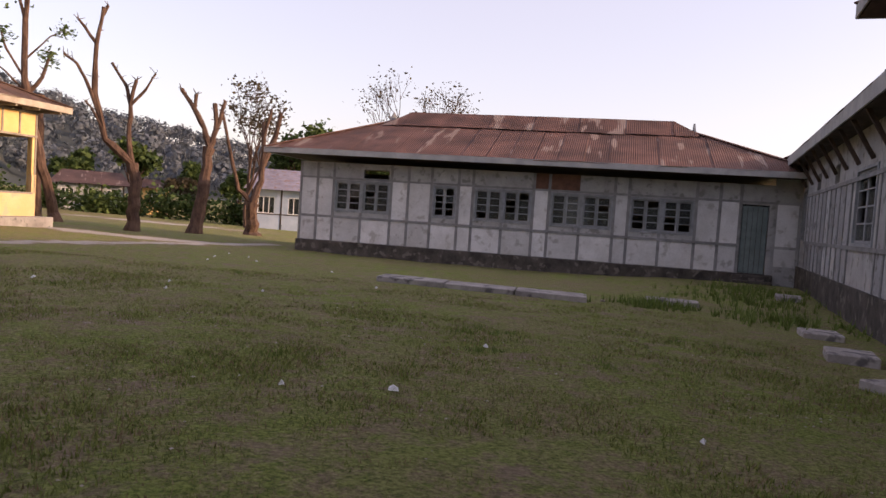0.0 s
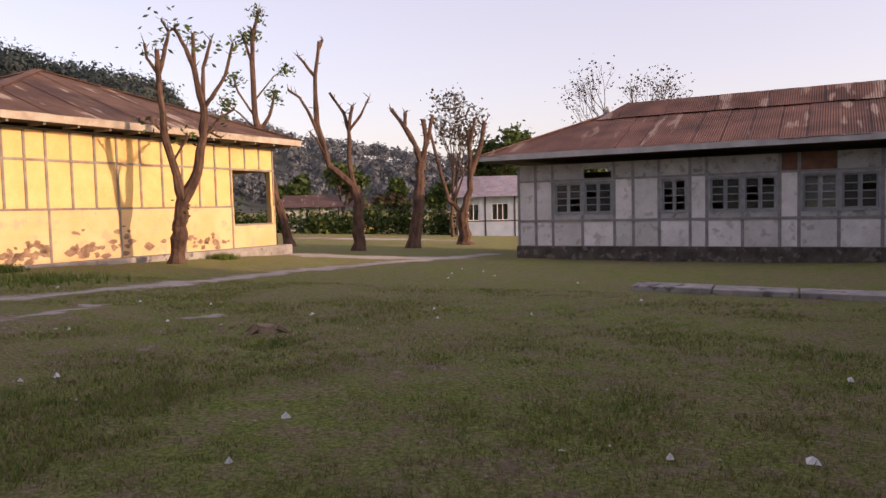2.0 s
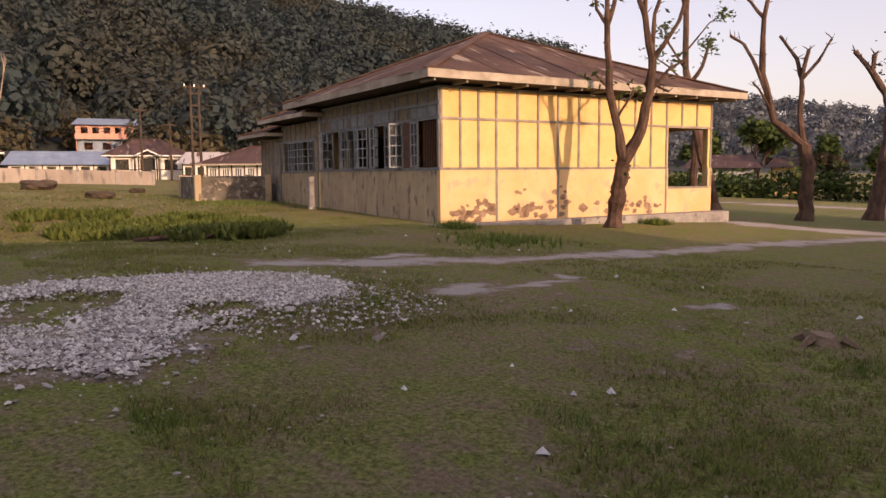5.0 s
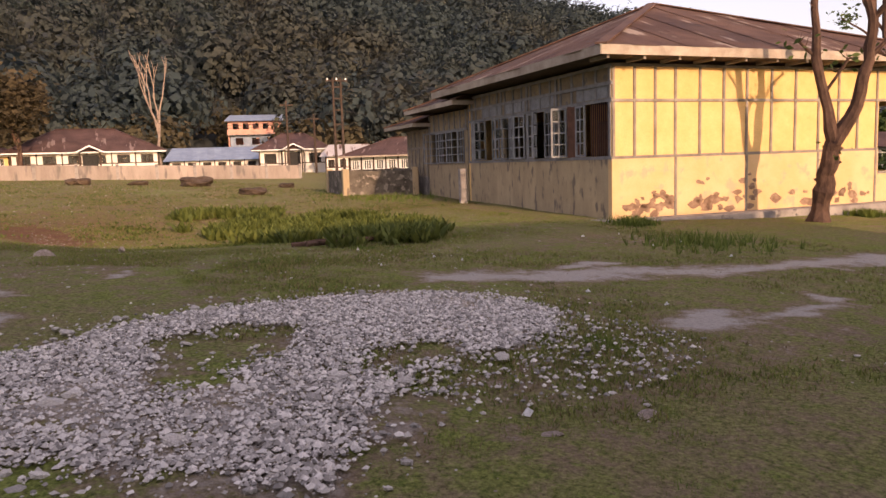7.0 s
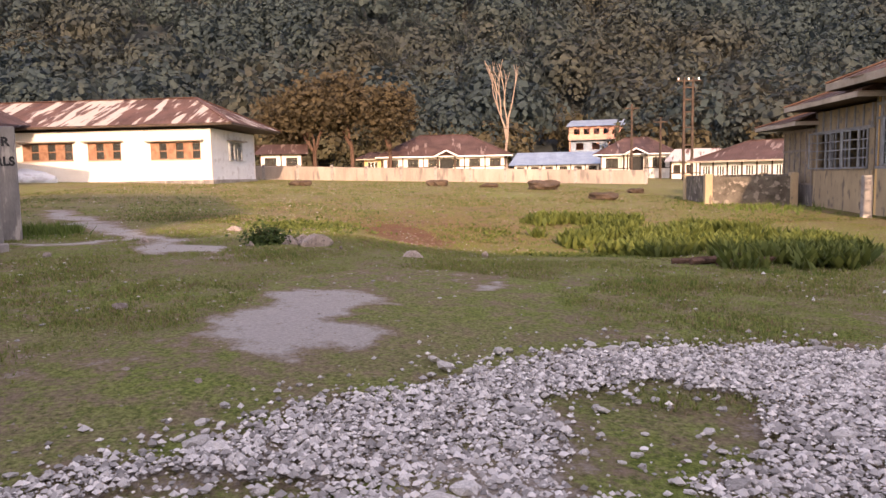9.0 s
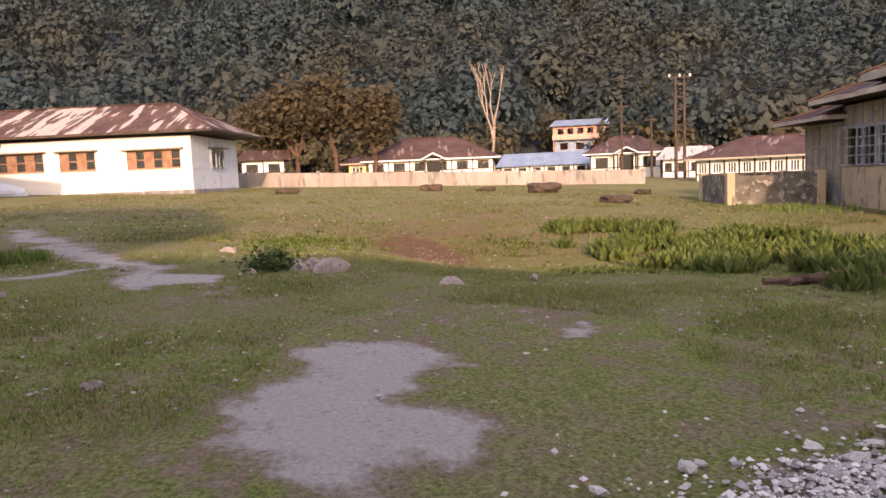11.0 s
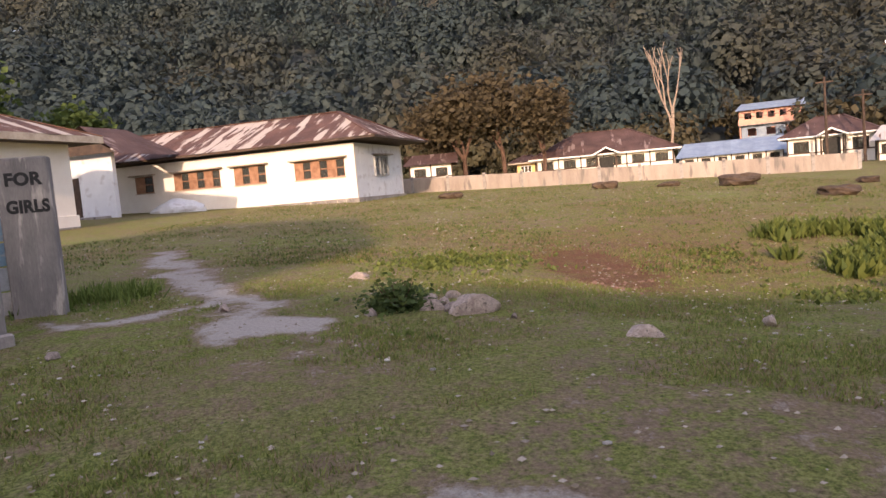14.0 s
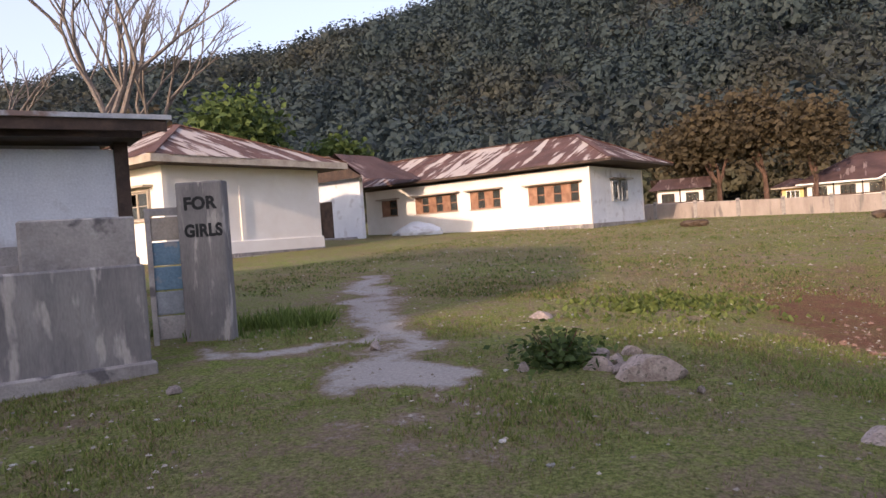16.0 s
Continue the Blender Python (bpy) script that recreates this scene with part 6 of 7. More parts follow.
def hills():
    yaws = np.arange(-28, 184, 1.6)
    v, f = [], []
    rows_ = 26
    for yw in yaws:
        far = 1 / (1 + math.exp((yw - 33) * 1.2))
        for j in range(rows_):
            r = 118 + 320 * far + (300 + 520 * far) * j / (rows_ - 1)
            v.append(hill_z(yw, r))
    for i in range(len(yaws) - 1):
        for j in range(rows_ - 1):
            a = i * rows_ + j
            f.append((a, a + 1, a + rows_ + 1, a + rows_))
    # Floor repeats the crowns' haze-blue tone so that gaps don't turn black.
    me = from_arrays("hillside", v, f, mat("forest_floor", (0.045, 0.055, 0.058), (0.058, 0.068, 0.068), 0.03, 0.95, 0.0, c3=(0.055, 0.055, 0.045), fine=0.6))
    for p in me.polygons:
        p.use_smooth = True
    tagged(new("hillside", me), "steep wooded hillside behind the school", "hill", kind="structure")
    rng = np.random.default_rng(5)

    def wood(name, label, material, count, pick, quads, spray=0.2, slim=1.0):
        """Trees as lobed crowns of leaf sprays that lie roughly along the crown's surface."""
        V, N, nv = [], [], 0
        for _ in range(count):
            yw, r, h = pick()
            while 67.5 < yw < 75 and r < 149:  # clearing in front of the house on the slope
                yw, r, h = pick()
            x, y, z = hill_z(yw, r)
            w = h * rng.uniform(0.30, 0.48) * slim
            n = quads
            th, ph = rng.uniform(0, 6.283, n), np.arccos(rng.uniform(-0.6, 1, n))
            o1, o2 = rng.uniform(0, 6.283, 2)
            rad = rng.uniform(0.55, 1.06, n) * (1 + 0.22 * np.sin(th * 2 + o1) * np.sin(ph * 3 + o2) + 0.16 * np.sin(th * 5 + o2) + 0.14 * np.cos(ph * 5 + o1))
            out = np.stack([np.sin(ph) * np.cos(th), np.sin(ph) * np.sin(th), np.cos(ph)], 1)
            c = np.array((x, y, z + h * 0.56)) + out * rad[:, None] * np.array((w, w, h * 0.46))
            nrm = out + rng.normal(size=(n, 3)) * 0.25
            nrm /= np.linalg.norm(nrm, axis=1)[:, None]
            a = np.cross(nrm, rng.normal(size=(n, 3)))
            a /= np.linalg.norm(a, axis=1)[:, None]
            b = np.cross(nrm, a)
            sz = (w * spray * rng.uniform(0.6, 1.35, n))[:, None]
            V.append(np.stack([c - a * sz, c - b * sz * 0.75 - a * sz * 0.2, c + a * sz, c + b * sz * 0.75 + a * sz * 0.2], 1).reshape(-1, 3))
            soft_ = out * np.array((1.0, 1.0, 0.8)) + rng.normal(size=(n, 3)) * 0.16 + np.array((0, 0, 0.15))
            N.append(np.repeat(soft_ / np.linalg.norm(soft_, axis=1)[:, None], 4, axis=0))
            nv += 4 * n
        verts, faces = np.concatenate(V), np.arange(nv).reshape(-1, 4)
        me = bpy.data.meshes.new(name)
        me.vertices.add(len(verts))
        me.vertices.foreach_set("co", verts.ravel())
        me.loops.add(faces.size)
        me.loops.foreach_set("vertex_index", faces.ravel().astype(np.int32))
        me.polygons.add(len(faces))
        me.polygons.foreach_set("loop_start", np.arange(0, faces.size, 4, dtype=np.int32))
        me.update(calc_edges=True)
        me.normals_split_custom_set_from_vertices(np.concatenate(N).tolist())
        me.materials.append(material)
        tagged(new(name, me), label, "forest", kind="stuff")

    def slope_spot():
        yw = rng.uniform(33, 160)
        f = rng.uniform(0, 1) ** 0.8
        return yw, 128 + 250 * f, rng.uniform(9, 17)

    def crest_spot():
        yw = rng.uniform(33, 160)
        return yw, rng.uniform(355, 385), rng.uniform(9, 18)

    def far_spot():
        return rng.uniform(-22, 33), rng.uniform(500, 900), rng.uniform(12, 20)

    def foot_spot():
        return rng.uniform(40, 150), rng.uniform(122, 165), rng.uniform(4, 9)
    wood("hill_forest", "dense dark forest covering the steep hillside", M_FOREST, 3900, slope_spot, 190, 0.12)
    wood("ridge_trees", "uneven line of trees along the crest", M_FOREST, 420, crest_spot, 190, 0.14, 0.85)
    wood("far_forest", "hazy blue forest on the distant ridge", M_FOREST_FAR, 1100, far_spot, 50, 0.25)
    wood("dry_scrub", "yellowish bamboo and dry scrub at the hill's foot", M_FOREST_DRY, 1200, foot_spot, 120, 0.17)


# Paler and bluer than the near woods: distance haze is in the colour.
M_FOREST_FAR = leaf_mat("haze_tinted_far_crown", (0.10, 0.115, 0.135), (0.15, 0.165, 0.185))
hills()

# ---- loose things on the ground ----


STONES = [lump_mesh("stone", 100 + i, M_STONE, random.uniform(0.5, 0.75), 1) for i in range(6)]
BOULDERS = [lump_mesh("boulder", 200 + i, M_ROCK, 0.7, 3, 11) for i in range(3)]


def gravel_heap():
    rng = np.random.default_rng(8)
    heap = empty("gravel_heap", pose(-10.4, 4.2, ground_z(-10.4, 4.2)), "spread heap of grey river gravel and cobbles", "gravel")
    pts = []
    while len(pts) < 30000:
        x, y = rng.uniform(-13.0, -7.3), rng.uniform(0.0, 8.2)
        g = gravel_at(x, y)
        thin = blob(x, y, [(-9.0, 5.8, 0.7, 1.3), (-9.4, 6.6, 0.9, 0.7), (-9.9, 1.4, 0.8, 0.7)])
        if rng.random() < (min(1, 0.25 + g * 5) if g > 0 else 0.11 * math.exp(g * 5.5) + (0.10 if thin > 0 else 0)):
            pts.append((x, y))
    base = np.array([(1, 0, 0), (0, 1, 0), (-1, 0, 0), (0, -1, 0), (0, 0, 1), (0, 0, -1)], float)
    tri = np.array([(0, 1, 4), (1, 2, 4), (2, 3, 4), (3, 0, 4), (1, 0, 5), (2, 1, 5), (3, 2, 5), (0, 3, 5)])
    V, T = [], []
    for i, (x, y) in enumerate(pts):
        s = 0.008 + 0.022 * rng.random() ** 2.6
        b = base * s * rng.uniform(0.6, 1.35, (6, 3)) * np.array((1, 1, 0.7))
        a = rng.uniform(0, 6.28)
        ca, sa = math.cos(a), math.sin(a)
        b = np.stack([b[:, 0] * ca - b[:, 1] * sa, b[:, 0] * sa + b[:, 1] * ca, b[:, 2]], 1)
        V.append(b + np.array((x + 10.4, y - 4.2, ground_z(x, y) - ground_z(-10.4, 4.2) + 0.012 + 0.02 * rng.random())))
        T.append(tri + 6 * i)
    me = from_arrays("gravel_bed", np.concatenate(V).tolist(), np.concatenate(T).tolist(), M_GRAVEL)
    tagged(part("gravel_bed", me, M_GRAVEL, heap), kind="stuff")
    k = 0
    while k < 280:
        x, y = rng.uniform(-12.8, -7.8), rng.uniform(0.6, 7.2)
        g = gravel_at(x, y)
        if g < -0.35 or (g > 0.45 and rng.random() < 0.5):
            continue
        s = rng.uniform(0.018, 0.036) if rng.random() < 0.85 else rng.uniform(0.04, 0.07)
        o = new("stone", STONES[k % 6])
        o.parent = heap
        o.matrix_local = Matrix.Translation((x + 10.4, y - 4.2, ground_z(x, y) - ground_z(-10.4, 4.2) + s * 0.3)) @ pose(0, 0, 0, rng.uniform(-20, 20), rng.uniform(-20, 20), rng.uniform(0, 360)) @ Matrix.Diagonal((s * rng.uniform(0.8, 1.5), s, s * rng.uniform(0.7, 1.1), 1))
        k += 1


gravel_heap()


def rock(x, y, sx, sy, sz, turn, i, label, name="boulder", material=None):
    o = new(name, BOULDERS[i % 3] if material is None else material)
    if name == "boulder":
        sx, sy, sz = sx * 0.58, sy * 0.6, sz * 0.62
    o.matrix_world = pose(x, y, ground_z(x, y) + sz * 0.32, 0, 0, turn) @ Matrix.Diagonal((sx, sy, sz, 1))
    return tagged(o, label, "rock")


rock(-19.2, 1.95, 0.50, 0.28, 0.40, 120, 0, "large pale pinkish boulder in the grass")
rock(-18.92, 2.36, 0.09, 0.07, 0.12, 30, 1, "small pale stone beside the boulder")
rock(-18.1, 3.43, 0.30, 0.18, 0.24, 80, 2, "flat grey boulder in green grass")
rock(-18.6, 4.65, 0.18, 0.13, 0.2, 20, 1, "small cream boulder in green grass")
rock(-22.2, 0.3, 0.34, 0.22, 0.2, 60, 2, "low brown boulder half sunk in turf")
rock(-18.0, -1.7, 0.13, 0.10, 0.13, 10, 0, "small stone by the screen wall")
rock(-14.2, 0.3, 0.14, 0.12, 0.12, 0, 1, "grey stone lying in grass")
rock(-12.1, 0.9, 0.09, 0.08, 0.08, 50, 2, "grey stone lying in grass")
rock(-11.8, 1.4, 0.07, 0.06, 0.07, 50, 0, "grey stone lying in grass")
rock(-8.05, 4.8, 0.12, 0.07, 0.06, 70, 1, "flat grey stone lying in grass")
rock(-8.0, 5.5, 0.16, 0.08, 0.07, 100, 2, "flat grey stone lying in grass")
for k, (x, y, s) in enumerate(((-19.7, 1.5, 0.13), (-19.55, 1.65, 0.12), (-19.4, 1.55, 0.15), (-19.9, 1.72, 0.1), (-19.3, 1.72, 0.1), (-20.0, -0.9, 0.1), (-19.3, 0.9, 0.09))):
    rock(x, y, s * 1.7, s * 1.2, s * 1.7, 40 * k, k, "small rubble stone beside the bush")
rock(3.4, 15.1, 0.1, 0.1, 0.1, 0, 0, "small stone near the slab")

M_MOUND = mat("dark_soil_mound", (0.06, 0.04, 0.028), (0.12, 0.085, 0.055), 3.0, 0.95, 0.6)
MOUND = lump_mesh("soil_mound", 333, M_MOUND, 0.7, 3)
for x, y, s in ((-48.5, 8.2, 0.62), (-44.0, 13.1, 0.85), (-33.8, 12.5, 0.5), (-47.4, 0.5, 0.5), (-46.5, 10.8, 0.4), (-40.0, 16.5, 0.4)):
    rock(x, y, s * 1.3, s, s * 0.6, 37 * x, 0, "dark earth mound on the far field", "soil_mound", MOUND)["category"] = "mound"


def slab(name, a, b, width, thick, label):
    a, b = Vector(a), Vector(b)
    ang = math.degrees(math.atan2(b.y - a.y, b.x - a.x))
    z = ground_z(a.x, a.y) + 0.03
    L = (b - a).length
    s = empty(name, pose(a.x, a.y, z, 0, math.degrees(math.atan2(ground_z(a.x, a.y) - ground_z(b.x, b.y), L)), ang), label, "slab")
    n = max(1, round(L / 1.6))
    for i in range(n):
        p = part("slab_piece", bevelled(Mesh().box(L * i / n + 0.012, L * (i + 1) / n - 0.012, -width / 2, width / 2, -0.1, thick + random.uniform(-0.015, 0.015)), 0.015), M_CONC, s)


slab("concrete_walk", (-1.3, 15.5), (3.0, 14.75), 0.75, 0.10, "broken line of concrete slabs in the grass")
slab("concrete_walk", (4.5, 15.9), (5.6, 15.6), 0.6, 0.09, "short broken concrete slab in the grass")
for x, y, r_ in ((4.3, 6.9, 20), (5.2, 9.0, 65), (6.1, 11.4, 70), (8.8, 18.2, 68)):
    slab("paving_slab", (x, y), (x + 0.9 * math.cos(radians(r_)), y + 0.9 * math.sin(radians(r_))), 0.6, 0.07, "loose paving slab at the foot of the wing")


def stump():
    t = empty("tree_stump", pose(-5.5, 8.45, ground_z(-5.5, 8.45)), "low weathered tree stump with roots in turf", "stump")
    m = Mesh()
    tube(m, [(0, 0, -0.1), (0, 0, 0.03), (0.01, 0, 0.09)], [0.20, 0.13, 0.10], 10)
    for a in (0.3, 1.7, 3.1, 4.4):
        tube(m, [(0.15 * math.cos(a), 0.15 * math.sin(a), 0.06), (0.32 * math.cos(a), 0.32 * math.sin(a), -0.03)], [0.045, 0.015], 5)
    part("wood", m, M_STUMP, t)


M_STUMP = mat("weathered_stump_wood", (0.17, 0.12, 0.08), (0.30, 0.22, 0.15), 5.0, 0.9, 0.5)
stump()


def logs():
    for k, (x, y, a, L) in enumerate(((-17.3, 7.2, 75, 0.9), (-17.1, 7.4, 110, 1.1), (-17.3, 7.6, 60, 0.8), (-16.9, 7.7, 95, 1.2))):
        m = Mesh()
        tube(m, limb_path((0, 0, 0), (L, 0, 0.03), 4, 0.02), [0.05, 0.045, 0.045, 0.04, 0.03], 6)
        o = empty("dead_branch", pose(x, y, ground_z(x, y) + 0.05, 0, 0, a), "fallen dead branch at the weedy hollow", "branch", "fallen branches")
        part("wood", m, M_BARK, o)


logs()


def litter():
    rng = random.Random(12)
    spots = [(-2.18, 3.4), (-3.5, 5.1), (-1.06, 4.94), (-5.89, 5.68), (-6.76, 4.67), (-3.87, 10.2), (1.65, 4.4), (-0.3, 5.1), (-2.7, 11.0), (-4.2, 11.2), (-5.8, 18.5), (-5.2, 19.5), (-4.6, 18.0), (-6.0, 20.4), (-5.5, 17.0), (-2.5, 16.6), (0.5, 7.5), (-7.7, 7.8)]
    spots += [(rng.uniform(-16, -1), rng.uniform(4.0, 14)) for _ in range(22)]
    for k, (x, y) in enumerate(spots):
        m = Mesh()
        s = rng.uniform(0.015, 0.04) if k else 0.06
        q = [(-s, -s * 0.6), (s, -s * 0.7), (s * 0.9, s * 0.6), (-s * 0.8, s * 0.7)]
        t = [Vector((a, b, rng.uniform(0.005, 0.03))) for a, b in q]
        c = Vector((0, 0, 0.05))
        for i in range(4):
            m.face([t[i], t[(i + 1) % 4], c])
            m.face([t[(i + 1) % 4] - Vector((0, 0, 0.004)), t[i] - Vector((0, 0, 0.004)), c - Vector((0, 0, 0.004))])
        o = empty("paper_scrap", pose(x, y, ground_z(x, y), 0, 0, rng.uniform(0, 360)), "crumpled pale paper scrap on the grass", "litter", "litter on the lawn")
        part("scrap", m, M_LITTER, o)


litter()


def blades(name, label, material, pts, hmin, hmax, width, per, lean=0.5, seed=1, broad=False, category="grass"):
    """Many blades or leaves standing on the ground at pts, as one mesh."""
    rng = np.random.default_rng(seed)
    P = np.repeat(np.array(pts), per, axis=0)
    n = len(P)
    P[:, 0] += rng.normal(0, 0.02 if not broad else 0.07, n)
    P[:, 1] += rng.normal(0, 0.02 if not broad else 0.07, n)
    h = rng.uniform(hmin, hmax, n)
    a = rng.uniform(0, 6.283, n)
    side = np.stack([np.cos(a), np.sin(a), np.zeros(n)], 1) * (width * rng.uniform(0.6, 1.4, n))[:, None]
    b = a + 1.57 + rng.normal(0, 0.5, n)
    ln = (h * lean * rng.uniform(0.2, 1.2, n))[:, None]
    out = np.stack([np.cos(b), np.sin(b), np.zeros(n)], 1) * ln
    up = np.stack([np.zeros(n), np.zeros(n), h], 1)
    if broad:
        V = np.stack([P, P + out * 0.5 + up * 0.55 + side, P + out + up, P + out * 0.5 + up * 0.55 - side], 1)
    else:
        V = np.stack([P - side, P + side, P + out + up], 1)
    k = V.shape[1]
    me = bpy.data.meshes.new(name)
    verts = V.reshape(-1, 3)
    me.vertices.add(len(verts))
    me.vertices.foreach_set("co", verts.ravel())
    me.loops.add(n * k)
    me.loops.foreach_set("vertex_index", np.arange(n * k, dtype=np.int32))
    me.polygons.add(n)
    me.polygons.foreach_set("loop_start", np.arange(0, n * k, k, dtype=np.int32))
    me.update(calc_edges=True)
    me.materials.append(material)
    tagged(new(name, me), label, category, kind="stuff")


def turf():
    rng = np.random.default_rng(21)
    pts, lush = [], []
    while len(pts) < 100000:
        x, y = rng.uniform(-26, 5), rng.uniform(-3.5, 15)
        # denser close to the line walked
        lx = max(-15.0, min(0.0, x))
        ly = 0.2 - lx * 0.19
        d = math.hypot(x - lx, y - ly)
        if d < 1.6 or rng.random() > (4.5 / max(d, 4.5)) ** 1.3:
            continue
        thick = noise.noise(Vector((x * 0.9, y * 0.9, 3))) + 0.5 * noise.noise(Vector((x * 2.7, y * 2.7, 9)))
        if rng.random() > 0.55 + thick * 1.1:
            continue
        if worn_at(x, y) > 0.32 or math.hypot((x + 23.7) / 1.9, (y - 3.9) / 0.75) < 1 + 0.4 * thick:
            continue
        (lush if thick > 0.62 else pts).append((x, y, ground_z(x, y) - 0.01))
    blades("turf", "short trampled turf of green and dry blades", M_GRASS, pts, 0.02, 0.055, 0.005, 4, 0.9, 1)
    blades("lush_tufts", "darker lush tufts of grass", M_WEED_DARK, lush, 0.03, 0.085, 0.006, 4, 0.8, 2)
    far = []
    while len(far) < 16000:
        x, y = -24 - 34 * rng.random() ** 1.6, rng.uniform(-9, 17)
        if rng.random() > 0.45 + 0.9 * noise.noise(Vector((x * 0.35, y * 0.35, 13))) or worn_at(x, y) > 0.3 or math.hypot((x + 23.7) / 1.9, (y - 3.9) / 0.75) < 1:
            continue
        far.append((x, y, ground_z(x, y) - 0.01))
    blades("far_tufts", "low green tufts dotted over the far field", M_WEED, far[::2], 0.02, 0.08, 0.012, 5, 1.1, 11, True)
    blades("far_dry_tufts", "dry straw tufts dotted over the far field", M_DRYGRASS, far[1::2], 0.02, 0.06, 0.010, 4, 1.2, 12, True)
    dry = [(p[0] + 0.1, p[1] + 0.07, p[2]) for p in pts[::3]]
    blades("dry_turf", "straw-coloured dry blades among the turf", M_DRYGRASS, dry, 0.02, 0.05, 0.005, 3, 1.1, 3)


M_WEED_DARK = leaf_mat("lush_grass", (0.075, 0.115, 0.022), (0.19, 0.25, 0.06))
M_DRYGRASS = leaf_mat("dry_grass", (0.16, 0.12, 0.06), (0.30, 0.23, 0.13))
turf()


def weeds():
    rng = np.random.default_rng(31)
    tall, low = [], []
    patch = [(-26.0, 6.2), (-27.0, 8.2), (-25.6, 10.9), (-21.5, 12.0), (-18.0, 10.9), (-16.2, 9.2), (-16.4, 7.6), (-20.4, 8.0), (-24.3, 7.6)]
    while len(tall) < 1500:
        x, y = rng.uniform(-27.5, -15.5), rng.uniform(5.8, 12.3)
        d = within(x, y, patch)
        if d < -0.2 + 0.3 * rng.random() or noise.noise(Vector((x * 0.8, y * 0.8, 2))) < (-0.05 if y > 8.6 else 0.1):
            continue
        tall.append((x, y, ground_z(x, y) - 0.02))
    blades("broadleaf_weeds", "bright green broad-leaved weeds filling the hollow", M_WEED, tall, 0.12, 0.36, 0.05, 7, 0.8, 5, True, "weeds")
    while len(low) < 500:
        c = ((-23.4, 1.3), (-24.2, 2.0), (-25.2, 6.2), (-21.5, 7.0))[rng.integers(4)]
        x, y = rng.normal(c[0], 0.55), rng.normal(c[1], 0.55)
        low.append((x, y, ground_z(x, y) - 0.01))
    blades("low_weeds", "low yellow-green weeds scattered on the turf", M_WEED, low, 0.04, 0.10, 0.03, 4, 1.0, 6, True, "weeds")
    lush = []
    while len(lush) < 1600:
        c = ((4.4, 15.0, 0.8), (7.5, 17.5, 1.6), (8.5, 20, 1.5), (6.5, 14, 1.5), (-20.8, -4.0, 0.7), (-21.3, -2.9, 0.6), (-13.0, 13.2, 1.2), (-28.5, 15.5, 2.0), (-16.5, 15.2, 0.5), (-14.8, 22.5, 0.4))[rng.integers(10)]
        x, y = rng.normal(c[0], c[2] * 0.5), rng.normal(c[1], c[2] * 0.5)
        lush.append((x, y, ground_z(x, y) - 0.01))
    blades("rank_grass", "rank green grass and weeds along the walls", M_WEED_DARK, lush, 0.08, 0.25, 0.014, 5, 0.7, 7, False, "weeds")
    b = empty("low_bush", pose(-19.5, 1.15, ground_z(-19.5, 1.15)), "low dark green bush beside pale rubble", "bush")
    cs = [(rng.normal(0, 0.15), rng.normal(0, 0.19), abs(rng.normal(0.11, 0.09))) for _ in range(700)]
    m = Mesh()
    for k in range(9):
        a = k * 0.7
        tube(m, [(0, 0, -0.05), (0.18 * math.cos(a), 0.2 * math.sin(a), 0.3)], [0.012, 0.004], 4)
    part("stems", m, M_BARK, b)
    part("foliage", leaves_mesh("foliage", cs, 0.075, M_LEAF, rng=rng, aspect=0.6), M_LEAF, b)
    # rubble on the red bank
    RUBBLE = [lump_mesh("red_rubble", 200 + i, M_RUBBLE, 0.6, 1) for i in range(3)]
    k = 0
    while k < 90:
        x, y = rng.normal(-22.7, 0.8), rng.normal(3.8, 0.35)
        s = rng.uniform(0.012, 0.035)
        o = new("rubble", RUBBLE[k % 3])
        o.matrix_world = Matrix.Translation((x, y, ground_z(x, y) + s * 0.3)) @ pose(0, 0, 0, 0, 0, rng.uniform(0, 360)) @ Matrix.Diagonal((s * 1.3, s, s, 1))
        tagged(o, "broken rubble stone on red soil", "rock", "rubble on the red bank")
        k += 1
    # scattered stones over the lawn
    k = 0
    while k < 240:
        x, y = rng.uniform(-24, -6), rng.uniform(-3, 9)
        if gravel_at(x, y) > 0 or abs(y - (0.2 - x * 0.19)) < 0.3:
            continue
        s = rng.uniform(0.010, 0.026)
        o = new("lawn_stone", STONES[k % 6])
        o.matrix_world = Matrix.Translation((x, y, ground_z(x, y) + s * 0.35)) @ pose(0, 0, 0, 0, 0, rng.uniform(0, 360)) @ Matrix.Diagonal((s * 1.3, s, s * 0.8, 1))
        tagged(o, "small pale stone in the turf", "rock", "stones in the lawn")
        k += 1


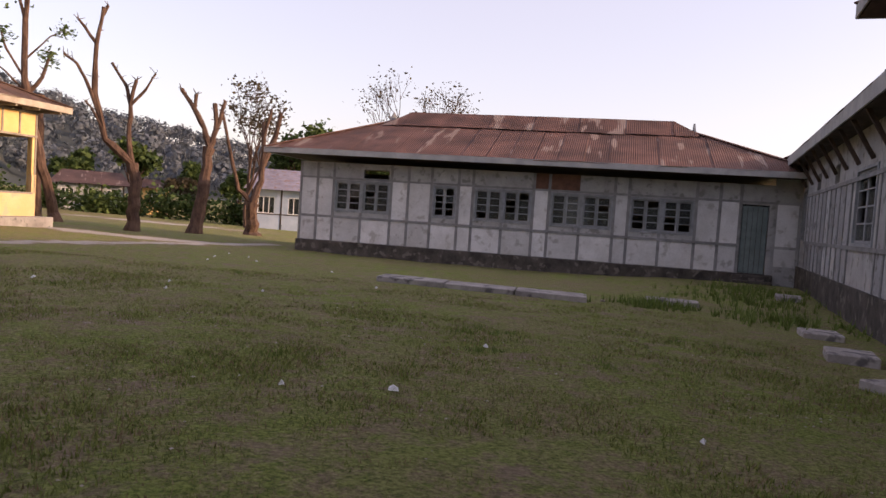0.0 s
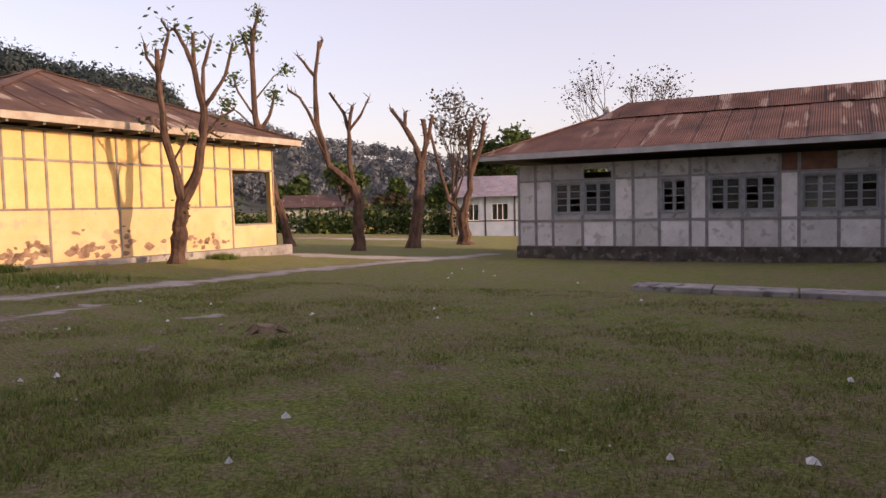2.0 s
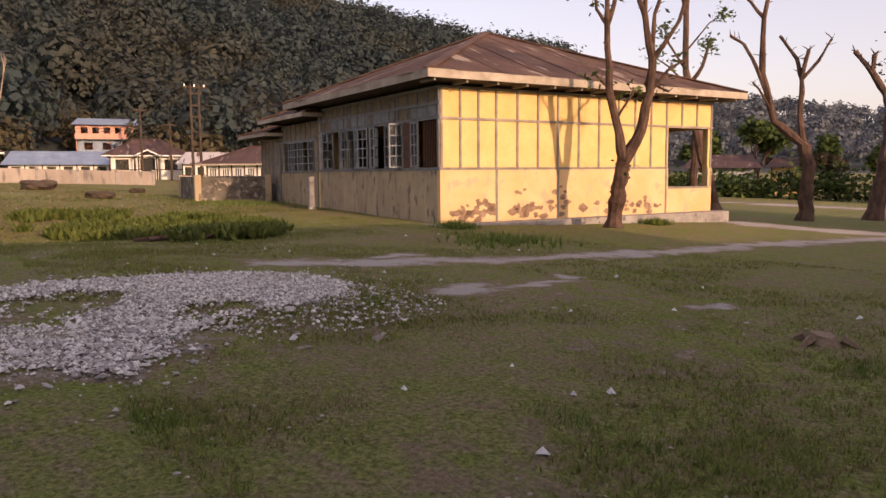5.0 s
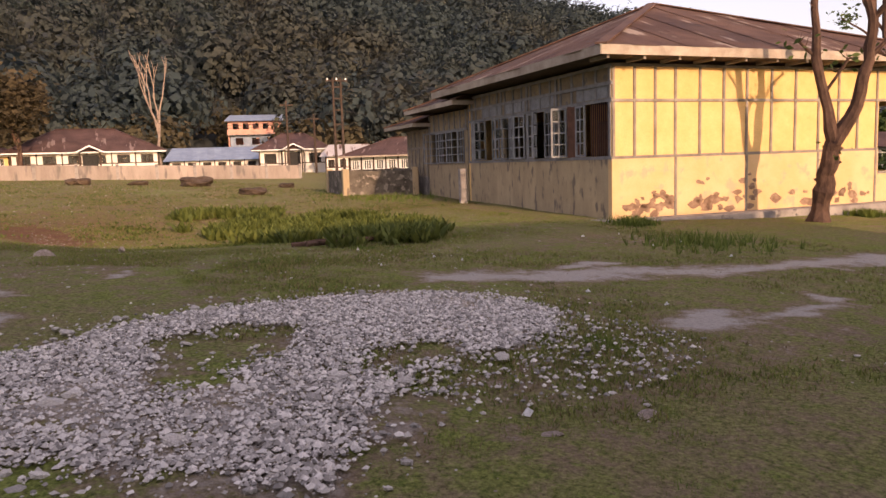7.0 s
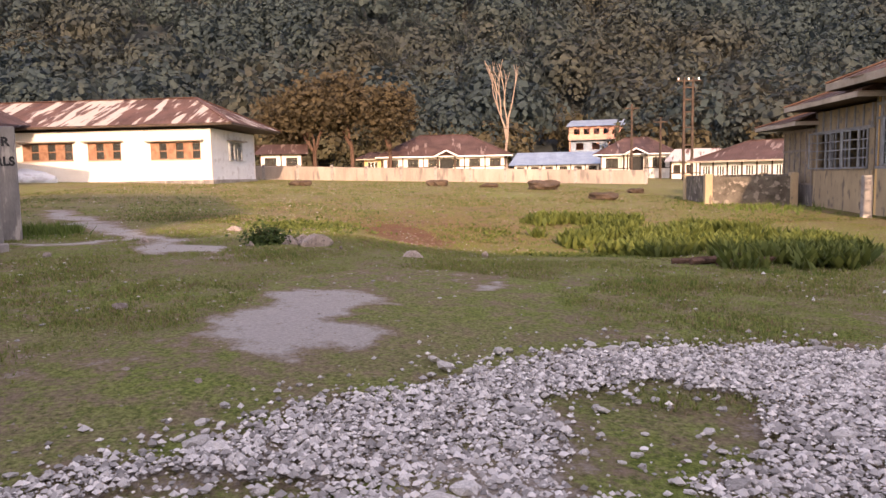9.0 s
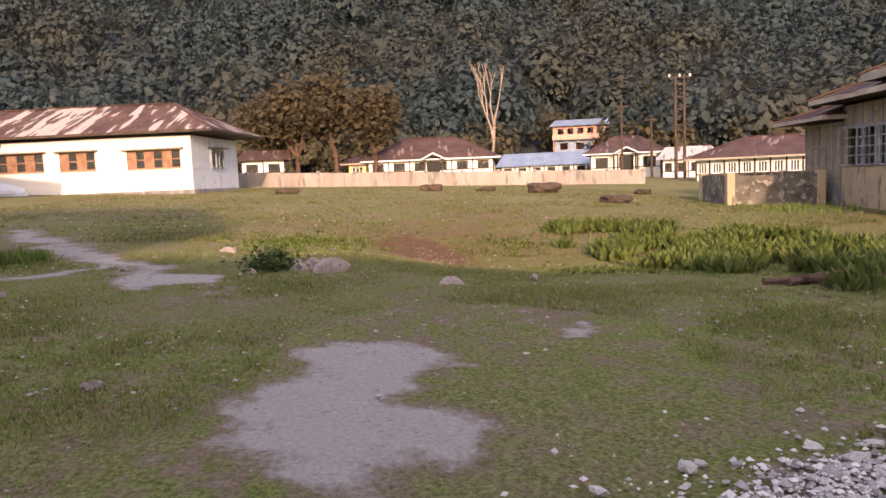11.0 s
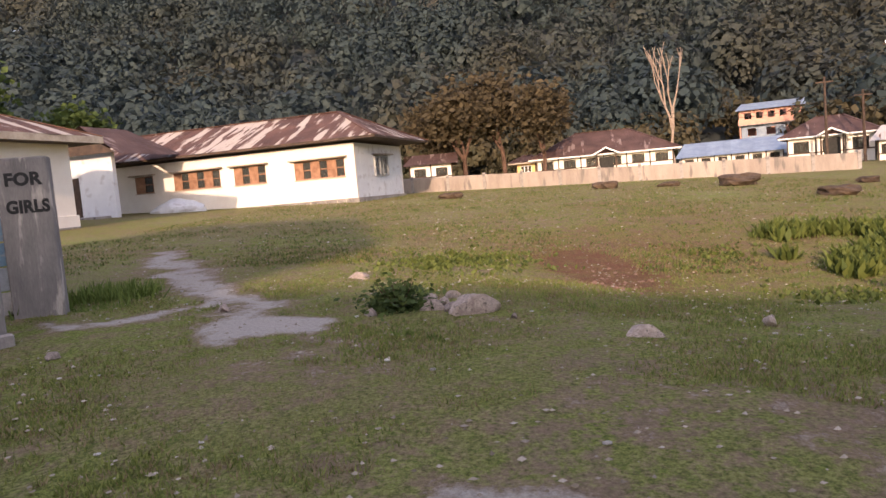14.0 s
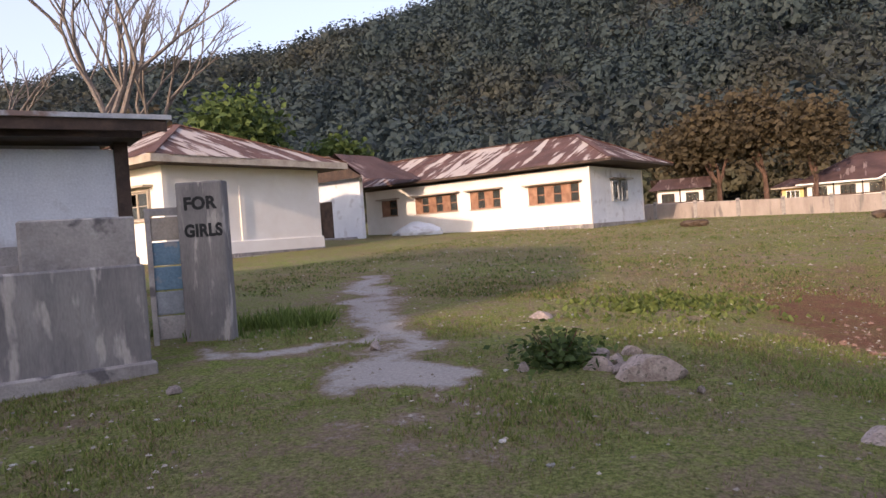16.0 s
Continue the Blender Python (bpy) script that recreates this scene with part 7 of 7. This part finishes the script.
    # stone chips and dry scraps strewn over the turf
    base = np.array([(1, 0, 0), (0, 1, 0), (-1, 0, 0), (0, -1, 0), (0, 0, 0.6)], float)
    tri = np.array([(0, 1, 4), (1, 2, 4), (2, 3, 4), (3, 0, 4)])
    V, T, k = [], [], 0
    while k < 11000:
        x, y = (rng.uniform(-27, 4), rng.uniform(-4, 14)) if k < 8500 else (rng.uniform(-52, -20), rng.uniform(-8, 14))
        if rng.random() > 0.35 + 0.6 * noise.noise(Vector((x * 0.6, y * 0.6, 8))) + (0.3 if x < -8 else 0):
            continue
        s = rng.uniform(0.004, 0.016) * (1 + 0.4 * (x < -14) + 1.2 * (x < -27))
        V.append(base * s * rng.uniform(0.5, 1.5, (5, 3)) + np.array((x, y, ground_z(x, y) + 0.012)))
        T.append(tri + 5 * k)
        k += 1
    me = from_arrays("stone_chips", np.concatenate(V).tolist(), np.concatenate(T).tolist(), M_CHIPS)
    tagged(new("stone_chips", me), "pale stone chips strewn over the turf", "gravel", kind="stuff")


M_RUBBLE = mat("reddish_rubble", (0.16, 0.085, 0.06), (0.34, 0.22, 0.17), 6.0, 0.9, 0.4)
M_CHIPS = leaf_mat("stone_chip", (0.16, 0.13, 0.09), (0.46, 0.41, 0.35), 0.0)
weeds()


def hedge():
    rng = np.random.default_rng(44)
    for k in range(11):
        f = k / 10
        x, y = -46 + 30 * f + rng.normal(0, 0.6), 60.5 + 4.5 * f + rng.normal(0, 0.5)
        h = rng.uniform(1.5, 2.6)
        b = empty("hedge_bush", pose(x, y, ground_z(x, y)), "dense dark roadside bush", "bush", "roadside bushes")
        cs = [(rng.normal(0, 1.0), rng.normal(0, 0.7), abs(rng.normal(0.45, 0.3)) * h) for _ in range(700)]
        m = Mesh()
        for j in range(6):
            tube(m, [(0, 0, -0.1), (math.cos(j) * 0.6, math.sin(j) * 0.4, h * 0.6)], [0.05, 0.02], 4)
        part("stems", m, M_BARK, b)
        part("foliage", leaves_mesh("foliage", cs, 0.4, M_LEAF, rng=rng, aspect=0.7), M_LEAF, b)


hedge()
